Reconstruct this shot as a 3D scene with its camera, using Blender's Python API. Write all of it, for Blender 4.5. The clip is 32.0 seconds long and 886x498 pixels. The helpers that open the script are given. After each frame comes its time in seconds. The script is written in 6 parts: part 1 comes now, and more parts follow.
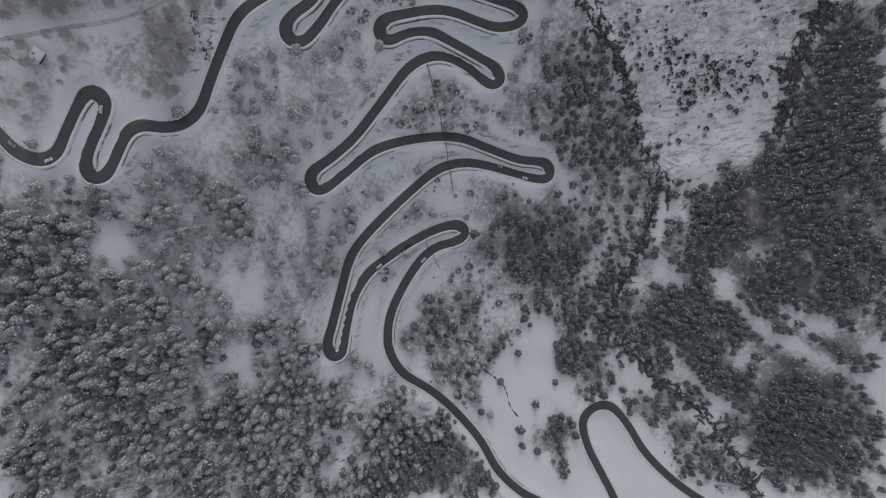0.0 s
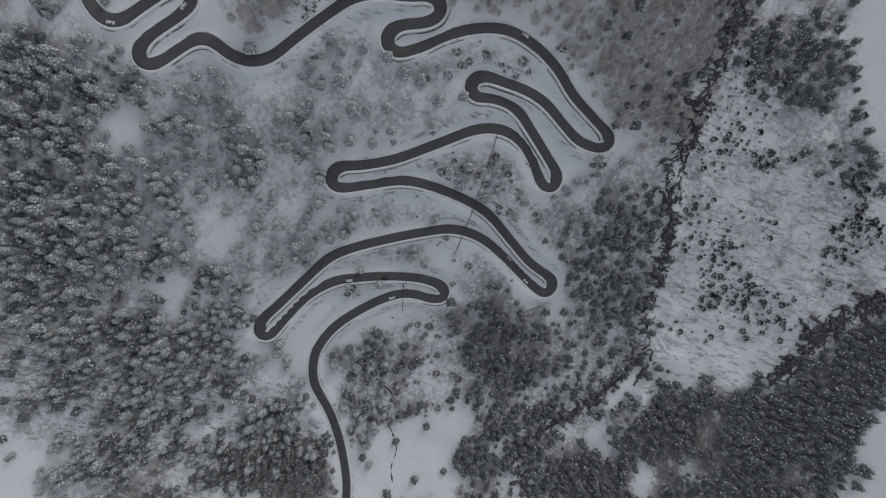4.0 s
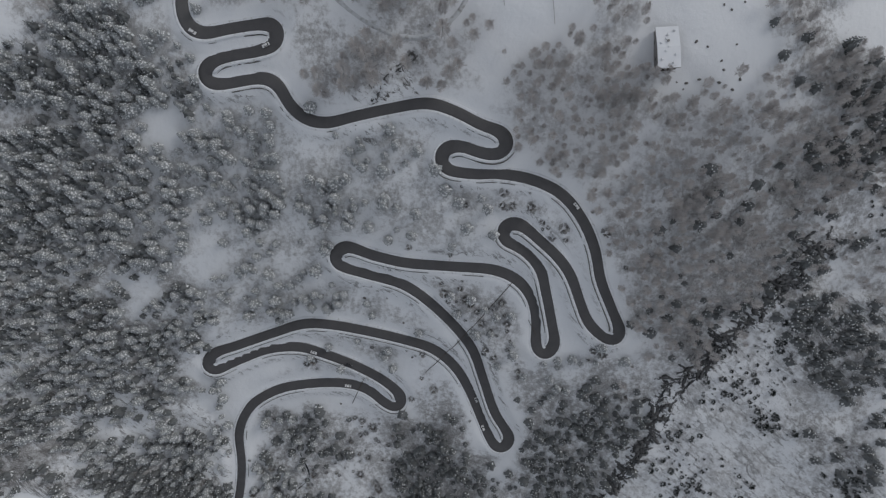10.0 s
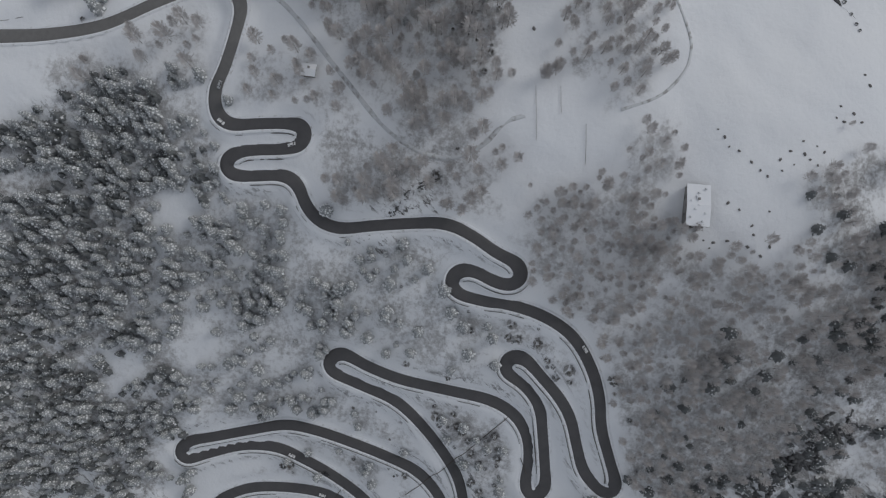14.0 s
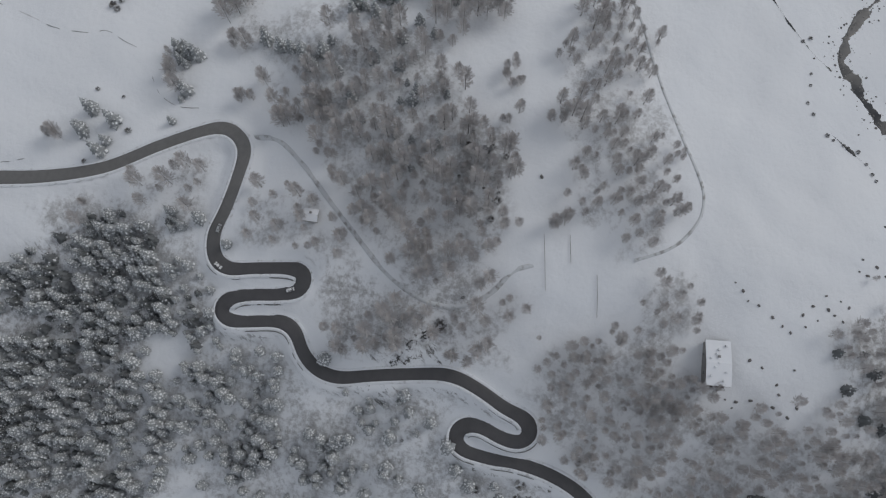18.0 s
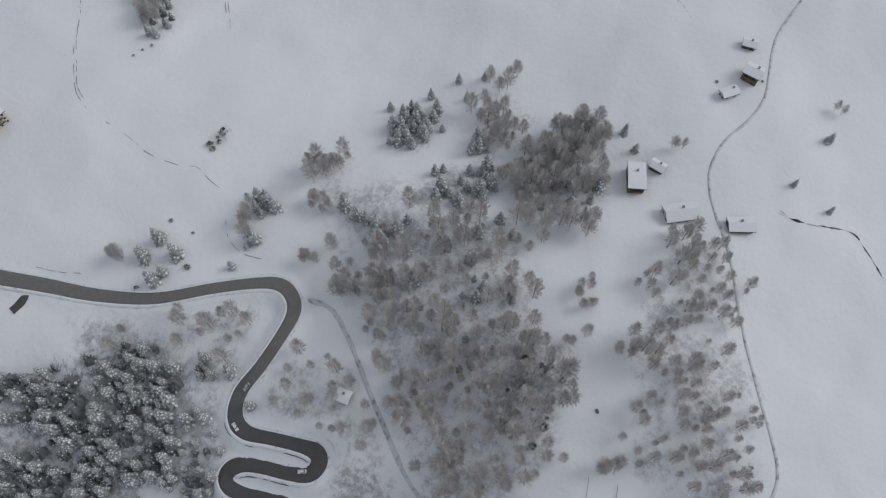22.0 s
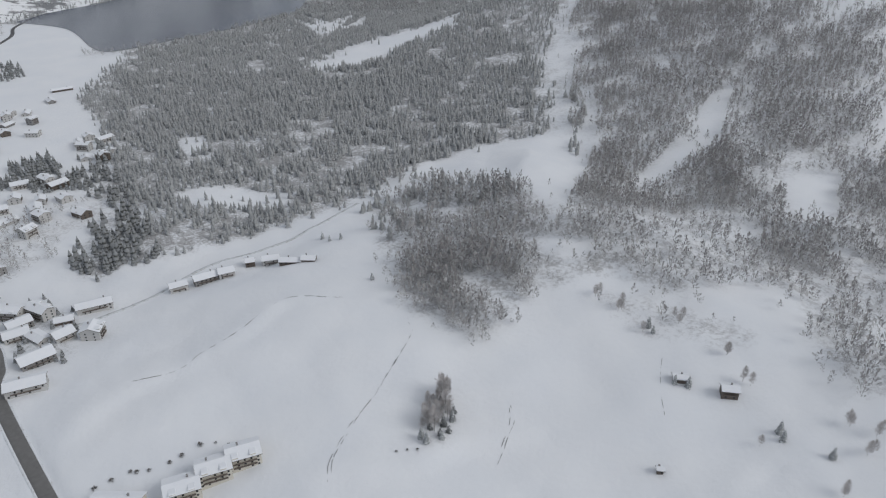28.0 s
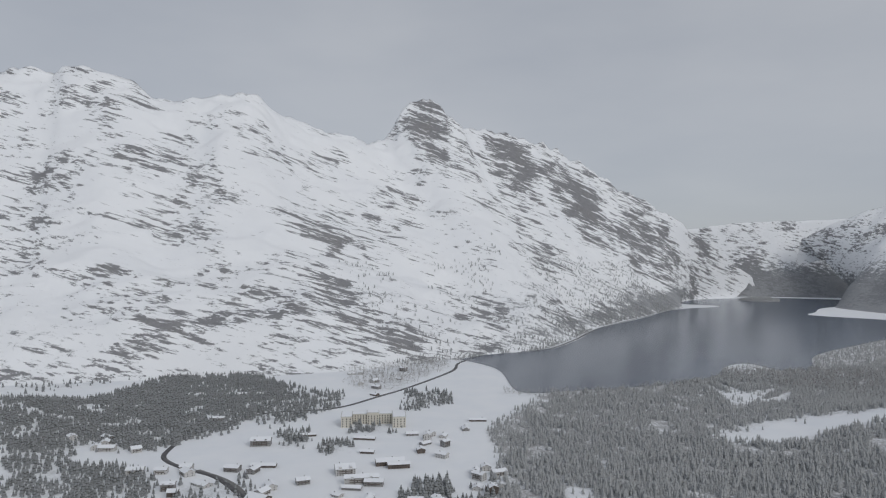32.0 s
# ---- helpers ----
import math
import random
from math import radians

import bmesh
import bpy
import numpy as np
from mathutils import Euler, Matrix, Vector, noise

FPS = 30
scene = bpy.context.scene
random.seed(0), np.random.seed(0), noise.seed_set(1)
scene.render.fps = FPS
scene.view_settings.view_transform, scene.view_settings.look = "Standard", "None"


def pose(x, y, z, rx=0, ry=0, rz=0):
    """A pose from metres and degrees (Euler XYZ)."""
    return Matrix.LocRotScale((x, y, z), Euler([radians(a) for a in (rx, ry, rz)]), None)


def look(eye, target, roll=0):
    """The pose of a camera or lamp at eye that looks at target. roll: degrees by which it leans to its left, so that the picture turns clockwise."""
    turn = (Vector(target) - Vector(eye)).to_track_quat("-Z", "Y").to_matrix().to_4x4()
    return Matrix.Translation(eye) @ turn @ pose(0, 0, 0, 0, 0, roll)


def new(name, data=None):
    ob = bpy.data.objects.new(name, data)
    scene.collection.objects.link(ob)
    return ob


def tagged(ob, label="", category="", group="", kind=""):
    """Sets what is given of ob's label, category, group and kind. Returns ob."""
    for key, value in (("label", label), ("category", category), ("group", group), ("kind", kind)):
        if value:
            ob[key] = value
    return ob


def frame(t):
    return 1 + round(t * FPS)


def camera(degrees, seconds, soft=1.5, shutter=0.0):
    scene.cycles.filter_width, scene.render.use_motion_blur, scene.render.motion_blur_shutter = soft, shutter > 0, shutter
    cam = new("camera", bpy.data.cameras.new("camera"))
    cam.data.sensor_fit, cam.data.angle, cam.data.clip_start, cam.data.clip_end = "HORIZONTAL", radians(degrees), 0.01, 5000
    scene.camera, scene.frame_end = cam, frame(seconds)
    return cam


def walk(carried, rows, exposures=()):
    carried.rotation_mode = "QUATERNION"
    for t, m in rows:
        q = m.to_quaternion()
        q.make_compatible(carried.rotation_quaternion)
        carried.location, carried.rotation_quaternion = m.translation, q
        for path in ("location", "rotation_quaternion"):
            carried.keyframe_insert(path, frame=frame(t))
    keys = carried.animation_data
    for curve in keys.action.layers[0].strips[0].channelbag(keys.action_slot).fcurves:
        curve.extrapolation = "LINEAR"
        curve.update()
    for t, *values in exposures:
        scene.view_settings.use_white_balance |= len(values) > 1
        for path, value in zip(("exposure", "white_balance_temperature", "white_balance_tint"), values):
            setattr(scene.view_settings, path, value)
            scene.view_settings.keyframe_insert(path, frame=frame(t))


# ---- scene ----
cam = camera(65.58, 32.0, soft=1.2)
PATH = [
    (0.0, (-206.57, -16.63, 358.75), (-230.46, -32.73, 60.14), 93.97),
    (1.0, (-202.55, -25.60, 355.83), (-226.44, -41.42, 57.20), 103.11),
    (2.0, (-198.33, -34.46, 353.17), (-221.44, -49.83, 54.46), 111.38),
    (3.0, (-193.74, -42.88, 350.82), (-215.56, -57.54, 51.97), 119.02),
    (3.5, (-191.33, -46.92, 349.67), (-212.17, -61.11, 50.73), 122.58),
    (5.5, (-180.07, -61.39, 345.32), (-194.05, -73.29, 45.88), 126.14),
    (6.0, (-176.90, -64.42, 343.92), (-189.08, -75.59, 44.37), 125.85),
    (7.0, (-170.33, -70.00, 340.88), (-178.37, -79.36, 41.14), 123.09),
    (8.0, (-163.63, -74.52, 337.74), (-167.38, -81.85, 37.85), 113.72),
    (9.0, (-156.71, -77.94, 334.63), (-156.48, -83.04, 34.68), 87.94),
    (10.0, (-149.69, -80.29, 331.52), (-145.59, -83.08, 31.56), 38.59),
    (11.0, (-142.81, -81.56, 328.28), (-134.15, -82.41, 28.41), 12.27),
    (12.0, (-135.88, -81.84, 325.12), (-118.33, -80.25, 25.64), 3.23),
    (13.0, (-128.69, -81.37, 322.12), (-102.72, -76.99, 23.28), 0.75),
    (14.0, (-121.27, -80.29, 319.22), (-87.29, -72.59, 21.25), -0.30),
    (14.5, (-117.53, -79.66, 317.76), (-79.32, -70.76, 20.34), -0.67),
    (16.5, (-102.42, -76.46, 312.19), (-45.74, -62.85, 17.91), -1.22),
    (17.0, (-98.63, -75.55, 310.87), (-36.77, -60.58, 17.70), -1.26),
    (18.0, (-91.03, -73.66, 308.17), (-19.09, -55.22, 17.51), -1.31),
    (19.0, (-83.20, -71.51, 305.34), (-1.16, -47.65, 17.76), -1.23),
    (20.0, (-75.16, -69.28, 302.64), (16.63, -36.37, 18.93), -1.18),
    (21.0, (-66.99, -66.92, 300.04), (37.86, -22.14, 22.55), -1.02),
    (22.0, (-58.96, -64.09, 297.37), (59.40, -3.87, 28.37), -1.06),
    (23.0, (-51.43, -60.58, 294.93), (80.07, 18.75, 37.23), -0.87),
    (24.0, (-44.19, -56.24, 292.44), (97.53, 45.64, 48.44), -0.69),
    (24.5, (-40.58, -53.86, 291.15), (106.43, 61.25, 56.34), -0.62),
    (26.5, (-26.68, -42.30, 285.60), (129.15, 131.48, 97.15), -0.50),
    (27.0, (-23.74, -39.00, 284.13), (129.17, 149.73, 108.05), -0.45),
    (28.0, (-18.28, -31.98, 281.12), (121.98, 188.71, 134.08), -0.34),
    (28.5, (-15.80, -28.12, 279.61), (110.63, 210.03, 148.07), -0.22),
    (29.0, (-13.41, -24.09, 278.11), (95.18, 230.50, 162.38), -0.12),
    (30.0, (-8.87, -15.40, 275.24), (55.96, 264.60, 189.23), 0.13),
    (31.0, (-4.28, -6.29, 272.56), (21.39, 289.25, 227.86), 0.40),
    (32.0, (0.20, 3.00, 270.00), (-2.80, 302.98, 269.23), 0.42),
]
EXPOSURES = [(0.0, -0.33), (6.0, -0.30), (10.0, -0.27), (14.0, -0.25), (18.0, -0.19), (24.0, 0.0), (27.0, 0.07), (30.0, 0.04), (32.0, -0.02)]
walk(cam, [(t, look(eye, target, roll)) for t, eye, target, roll in PATH], EXPOSURES)

# ---- light: an overcast winter sky ----
SUN_ELEVATION, SUN_TURN = 36.0, 140.0


def link(nt, a, b):
    nt.links.new(a, b)


def build_world():
    world = bpy.data.worlds.new("winter_sky")
    scene.world = world
    world.use_nodes = True
    nt = world.node_tree
    nt.nodes.clear()
    out = nt.nodes.new("ShaderNodeOutputWorld")
    sky = nt.nodes.new("ShaderNodeTexSky")
    sky.sky_type, sky.sun_disc = "NISHITA", False
    sky.sun_elevation, sky.sun_rotation = radians(SUN_ELEVATION), radians(SUN_TURN)
    sky.altitude, sky.dust_density = 1800, 2.0
    blue = nt.nodes.new("ShaderNodeBackground")
    blue.inputs["Strength"].default_value = 0.085
    link(nt, sky.outputs[0], blue.inputs["Color"])
    # the cloud deck that covers most of it
    coord = nt.nodes.new("ShaderNodeTexCoord")
    mapping = nt.nodes.new("ShaderNodeMapping")
    mapping.inputs["Scale"].default_value = (1.0, 1.0, 3.0)
    link(nt, coord.outputs["Generated"], mapping.inputs["Vector"])
    noise_tex = nt.nodes.new("ShaderNodeTexNoise")
    noise_tex.inputs["Scale"].default_value = 1.6
    noise_tex.inputs["Detail"].default_value = 5
    link(nt, mapping.outputs[0], noise_tex.inputs["Vector"])
    ramp = nt.nodes.new("ShaderNodeValToRGB")
    ramp.color_ramp.elements[0].position, ramp.color_ramp.elements[0].color = 0.3, (0.352, 0.379, 0.428, 1)
    ramp.color_ramp.elements[1].position, ramp.color_ramp.elements[1].color = 0.7, (0.466, 0.484, 0.517, 1)
    link(nt, noise_tex.outputs["Fac"], ramp.inputs[0])
    cloud = nt.nodes.new("ShaderNodeBackground")
    cloud.inputs["Strength"].default_value = 1.0
    link(nt, ramp.outputs[0], cloud.inputs["Color"])
    mix = nt.nodes.new("ShaderNodeMixShader")
    mix.inputs[0].default_value = 0.88
    link(nt, blue.outputs[0], mix.inputs[1])
    link(nt, cloud.outputs[0], mix.inputs[2])
    link(nt, mix.outputs[0], out.inputs["Surface"])


build_world()
sun = new("sun", bpy.data.lights.new("sun", "SUN"))
sun.data.energy, sun.data.angle, sun.data.color = 1.05, radians(32), (1.0, 0.97, 0.93)
_a, _e = radians(SUN_TURN), radians(SUN_ELEVATION)
sun.matrix_world = look((math.sin(_a) * math.cos(_e) * 500, math.cos(_a) * math.cos(_e) * 500, math.sin(_e) * 500), (0, 0, 0))

# ---- materials ----
class Nodes:
    """A short hand for node trees."""

    def __init__(self, name):
        self.mat = bpy.data.materials.new(name)
        self.mat.use_nodes = True
        self.nt = self.mat.node_tree
        self.bsdf = self.nt.nodes["Principled BSDF"]
        self.geo = self.nt.nodes.new("ShaderNodeNewGeometry")

    def join(self, a, b):
        self.nt.links.new(a, b)

    def noise(self, scale, detail=4.0, rough=0.55, stretch=None, distortion=0.0):
        n = self.nt.nodes.new("ShaderNodeTexNoise")
        n.inputs["Scale"].default_value, n.inputs["Detail"].default_value, n.inputs["Roughness"].default_value = scale, detail, rough
        n.inputs["Distortion"].default_value = distortion
        src = self.geo.outputs["Position"]
        if stretch:
            m = self.nt.nodes.new("ShaderNodeMapping")
            m.vector_type = "TEXTURE"
            m.inputs["Rotation"].default_value = [radians(v) for v in stretch[1]]
            m.inputs["Scale"].default_value = stretch[0]
            self.join(src, m.inputs["Vector"])
            src = m.outputs[0]
        self.join(src, n.inputs["Vector"])
        return n.outputs["Fac"]

    def ramp(self, fac, lo, hi, a=0.0, b=1.0):
        r = self.nt.nodes.new("ShaderNodeMapRange")
        r.interpolation_type = "SMOOTHSTEP"
        for key, v in (("From Min", lo), ("From Max", hi), ("To Min", a), ("To Max", b)):
            r.inputs[key].default_value = v
        self.join(fac, r.inputs["Value"])
        return r.outputs[0]

    def math(self, op, a, b):
        m = self.nt.nodes.new("ShaderNodeMath")
        m.operation = op
        for v, s in ((a, m.inputs[0]), (b, m.inputs[1])):
            if isinstance(v, (int, float)):
                s.default_value = v
            else:
                self.join(v, s)
        return m.outputs[0]

    def mix(self, fac, a, b):
        m = self.nt.nodes.new("ShaderNodeMix")
        m.data_type = "RGBA"
        if isinstance(fac, (int, float)):
            m.inputs[0].default_value = fac
        else:
            self.join(fac, m.inputs[0])
        for v, s in ((a, m.inputs[6]), (b, m.inputs[7])):
            if isinstance(v, tuple):
                s.default_value = (*v, 1)
            else:
                self.join(v, s)
        return m.outputs[2]

    def normal_z(self):
        s = self.nt.nodes.new("ShaderNodeSeparateXYZ")
        self.join(self.geo.outputs["Normal"], s.inputs[0])
        return s.outputs["Z"]

    def attribute(self, name):
        a = self.nt.nodes.new("ShaderNodeAttribute")
        a.attribute_name = name
        return a.outputs["Fac"]

    def random(self):
        return self.nt.nodes.new("ShaderNodeObjectInfo").outputs["Random"]

    def bump(self, height, strength, distance):
        b = self.nt.nodes.new("ShaderNodeBump")
        b.inputs["Strength"].default_value, b.inputs["Distance"].default_value = strength, distance
        self.join(height, b.inputs["Height"])
        self.join(b.outputs[0], self.bsdf.inputs["Normal"])

    def done(self, color, rough=0.8, metal=0.0):
        if isinstance(color, tuple):
            self.bsdf.inputs["Base Color"].default_value = (*color, 1)
        else:
            self.join(color, self.bsdf.inputs["Base Color"])
        if isinstance(rough, float):
            self.bsdf.inputs["Roughness"].default_value = rough
        else:
            self.join(rough, self.bsdf.inputs["Roughness"])
        self.bsdf.inputs["Metallic"].default_value = metal
        return self.mat


SNOW = (0.80, 0.82, 0.85)


def make_ground():
    n = Nodes("snowy_ground")
    scrub_shade = n.attribute("scrub_shade")
    rocky = n.attribute("rocky")
    drift = n.mix(n.noise(0.02, 3), (0.74, 0.77, 0.81), (0.86, 0.87, 0.88))
    # brushwood and dead grass that show through the snow
    fine = n.noise(0.30, 7, 0.72)
    broad = n.noise(0.05, 4, 0.6)
    level = n.math("ADD", n.math("MULTIPLY", fine, 0.6), n.math("MULTIPLY", broad, 0.4))
    level = n.math("ADD", level, n.math("MULTIPLY", scrub_shade, 0.16))
    brush = n.math("MULTIPLY", n.ramp(level, 0.52, 0.70), n.ramp(scrub_shade, 0.0, 0.8, 0.0, 0.9))
    twigs = n.ramp(n.noise(1.1, 5, 0.7), 0.3, 0.62, 0.55, 1.0)
    col = n.mix(n.math("MULTIPLY", brush, twigs), drift, n.mix(n.noise(0.5, 4, 0.65), (0.11, 0.104, 0.10), (0.29, 0.276, 0.267)))
    # dark needle and heath floor under the pines, with their shade painted in
    col = n.mix(n.math("MULTIPLY", n.ramp(scrub_shade, 0.85, 1.15, 0.0, 0.95), n.ramp(n.noise(0.12, 5, 0.65), 0.36, 0.52)), col, n.mix(n.noise(0.6, 4), (0.04, 0.04, 0.04), (0.10, 0.099, 0.097)))
    # bare ledges on steep ground
    steep = n.ramp(n.normal_z(), 0.80, 0.62)
    crag = n.noise(0.24, 10, 0.8, ((2.4, 0.7, 1.2), (0, 0, 52)))
    seam = n.math("ABSOLUTE", n.math("SUBTRACT", n.noise(0.055, 9, 0.62, ((2.0, 0.8, 1.2), (0, 0, 52)), 0.8), 0.5), 0.0)
    ledge = n.math("MULTIPLY", n.math("MAXIMUM", n.ramp(crag, 0.53, 0.58), n.math("MULTIPLY", n.ramp(seam, 0.024, 0.008), n.ramp(n.noise(0.03, 3), 0.48, 0.6))), n.math("MAXIMUM", rocky, n.math("MULTIPLY", steep, 0.7)))
    col = n.mix(ledge, col, n.mix(n.noise(0.6, 5), (0.045, 0.044, 0.045), (0.17, 0.162, 0.155)))
    n.bump(n.math("ADD", n.noise(0.25, 6, 0.6), n.math("MULTIPLY", brush, 0.6)), 0.35, 1.2)
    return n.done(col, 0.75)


def make_asphalt():
    n = Nodes("wet_asphalt")
    col = n.mix(n.noise(0.15, 4), (0.060, 0.0585, 0.062), (0.095, 0.093, 0.096))
    # lighter asphalt on the stretch to the village
    col = n.mix(n.attribute("dry"), col, n.mix(n.noise(0.4, 5), (0.125, 0.123, 0.12), (0.19, 0.187, 0.182)))
    col = n.mix(n.ramp(n.noise(1.8, 5), 0.55, 0.75, 0.0, 0.35), col, (0.10, 0.10, 0.10))
    n.bump(n.noise(6.0, 3), 0.2, 0.05)
    return n.done(col, n.ramp(n.noise(0.3, 4), 0.3, 0.7, 0.45, 0.8))


def make_bank():
    n = Nodes("ploughed_snow")
    col = n.mix(n.ramp(n.noise(0.5, 6, 0.65), 0.52, 0.72), (0.74, 0.76, 0.79), (0.46, 0.46, 0.46))
    n.bump(n.noise(1.2, 5), 0.5, 0.4)
    return n.done(col, 0.8)


def make_track():
    n = Nodes("trodden_snow_track")
    col = n.mix(n.ramp(n.noise(0.35, 5, 0.6), 0.48, 0.68), (0.62, 0.64, 0.66), (0.34, 0.335, 0.33))
    return n.done(col, 0.8)


def make_wall_stone():
    n = Nodes("retaining_stone")
    col = n.mix(n.noise(0.9, 5), (0.09, 0.09, 0.09), (0.24, 0.23, 0.22))
    n.bump(n.noise(2.0, 4), 0.5, 0.2)
    return n.done(col, 0.9)


def make_water():
    n = Nodes("lake_water")
    n.bump(n.noise(0.35, 3), 0.015, 0.3)
    n.bsdf.inputs["IOR"].default_value = 1.33
    return n.done(n.mix(n.noise(0.002, 3), (0.064, 0.088, 0.128), (0.088, 0.112, 0.150)), 0.17)


def make_mountain():
    n = Nodes("mountain_snow_and_rock")
    # ledges run along the slope and dip to the lake
    crag = n.noise(0.012, 10, 0.70, ((1.6, 1.0, 0.8), (0, 14, 24)), 0.3)
    band = n.noise(0.026, 10, 0.72, ((4.5, 2.0, 0.8), (0, 19, 24)), 0.35)
    streak = n.noise(0.055, 8, 0.65, ((7.0, 1.5, 0.6), (0, 17, 26)), 0.2)
    hair = n.noise(0.14, 6, 0.7, ((6.0, 1.5, 0.6), (0, 19, 25)), 0.2)
    where = n.noise(0.0035, 4, 0.6)
    steep = n.ramp(n.normal_z(), 0.80, 0.45)
    bare = n.attribute("rocky")
    k = n.math("ADD", n.math("MULTIPLY", crag, 0.22), n.math("ADD", n.math("MULTIPLY", band, 0.30), n.math("MULTIPLY", streak, 0.48)))
    k = n.math("ADD", k, n.math("MULTIPLY", n.math("SUBTRACT", where, 0.5), 0.48))
    k = n.math("ADD", k, n.math("ADD", n.math("MULTIPLY", steep, 0.03), n.math("MULTIPLY", bare, 0.20)))
    k = n.math("ADD", k, n.math("MULTIPLY", n.math("SUBTRACT", hair, 0.5), 0.22))
    rock = n.ramp(k, 0.545, 0.585)
    stone = n.mix(n.noise(0.06, 8, 0.75), (0.11, 0.112, 0.12), (0.36, 0.362, 0.375))
    lichen = n.mix(n.ramp(n.noise(0.01, 4), 0.5, 0.7, 0.0, 0.15), stone, (0.24, 0.225, 0.19))
    col = n.mix(rock, n.mix(n.noise(0.004, 4), (0.80, 0.82, 0.85), (0.91, 0.92, 0.93)), lichen)
    # the wooded foot, in a pale bluish colour that paints distance haze
    wood = n.ramp(n.math("ADD", n.math("ADD", n.math("MULTIPLY", n.noise(0.05, 9, 0.8), 0.55), n.math("MULTIPLY", streak, 0.45)), n.attribute("wooded")), 0.68, 0.78, 0.0, 0.9)
    col = n.mix(wood, col, n.mix(n.noise(0.08, 4, 0.7), (0.14, 0.148, 0.16), (0.33, 0.34, 0.352)))
    n.bump(n.noise(0.03, 9, 0.7), 0.5, 10.0)
    return n.done(col, 0.85)


def make_foliage(name, dark, light, snow):
    n = Nodes(name)
    col = n.mix(n.noise(0.09, 3), dark, light)
    up = n.ramp(n.normal_z(), 0.15, 0.75)
    flake = n.math("ADD", n.math("MULTIPLY", n.noise(0.95, 4, 0.75), 0.85), n.math("MULTIPLY", n.noise(0.06, 2), 0.15))
    k = n.ramp(n.math("ADD", n.math("MULTIPLY", up, 0.35), n.math("MULTIPLY", flake, 0.8)), 0.615, 0.675, 0.0, snow)
    return n.done(n.mix(k, col, (0.68, 0.71, 0.74)), 0.85)


def make_plain(name, a, b, scale=0.8, rough=0.7, metal=0.0):
    n = Nodes(name)
    n.bump(n.noise(scale * 4, 4), 0.2, 0.05)
    return n.done(n.mix(n.noise(scale, 4), a, b), rough, metal)


M_GROUND, M_ASPHALT, M_BANK, M_TRACK, M_STONE = make_ground(), make_asphalt(), make_bank(), make_track(), make_wall_stone()
M_WATER, M_MOUNTAIN = make_water(), make_mountain()
M_CONIFER = make_foliage("frosted_conifer", (0.030, 0.039, 0.035), (0.075, 0.086, 0.076), 0.48)
M_DARK = make_foliage("dark_conifer", (0.011, 0.016, 0.015), (0.028, 0.034, 0.029), 0.22)
M_LARCH = make_foliage("bare_twigs", (0.44, 0.415, 0.405), (0.62, 0.595, 0.585), 0.35)
M_SHRUB = make_foliage("brushwood", (0.13, 0.125, 0.118), (0.25, 0.236, 0.225), 0.4)
# the pale base colour paints air haze over the far conifers
M_FAR_WOOD = make_foliage("distant_frosted_hazed_wood", (0.20, 0.207, 0.206), (0.36, 0.366, 0.362), 0.3)
M_MID_WOOD = make_foliage("dark_village_wood", (0.046, 0.05, 0.048), (0.115, 0.119, 0.113), 0.34)
M_CRAG = make_foliage("dark_crag", (0.022, 0.021, 0.022), (0.065, 0.062, 0.06), 0.12)
M_FAR_LARCH = make_foliage("distant_frosted_larch", (0.28, 0.27, 0.265), (0.45, 0.436, 0.43), 0.32)
M_BOUGH_SNOW = make_plain("bough_snow", (0.68, 0.70, 0.72), (0.88, 0.89, 0.89), 0.5, 0.8)
M_LARCH_BARK = make_plain("grey_larch_bark", (0.09, 0.085, 0.08), (0.17, 0.161, 0.153), 2.0, 0.9)
M_BARK = make_plain("dark_bark", (0.035, 0.03, 0.026), (0.09, 0.08, 0.07), 2.0, 0.9)
M_ROOF_SNOW = make_plain("roof_snow", (0.76, 0.79, 0.83), (0.86, 0.87, 0.89), 0.3, 0.75)
M_PLASTER = make_plain("pale_plaster", (0.46, 0.455, 0.445), (0.60, 0.595, 0.585), 0.5, 0.85)
M_CREAM = make_plain("cream_plaster", (0.58, 0.55, 0.48), (0.68, 0.65, 0.58), 0.5, 0.85)
M_YELLOW = make_plain("yellow_plaster", (0.55, 0.42, 0.17), (0.66, 0.52, 0.24), 0.5, 0.85)
M_TIMBER = make_plain("weathered_timber", (0.09, 0.074, 0.063), (0.17, 0.143, 0.125), 1.2, 0.85)
M_GREYWALL = make_plain("grey_stone_wall", (0.20, 0.20, 0.20), (0.34, 0.33, 0.32), 1.0, 0.9)
M_GLASS = make_plain("window_glass", (0.02, 0.022, 0.026), (0.05, 0.055, 0.06), 0.5, 0.12)
M_DARK_WATER = make_plain("dark_brook_water", (0.010, 0.013, 0.018), (0.022, 0.026, 0.033), 0.6, 0.3)
M_POLE = make_plain("timber_pole", (0.06, 0.05, 0.045), (0.12, 0.105, 0.09), 2.0, 0.9)

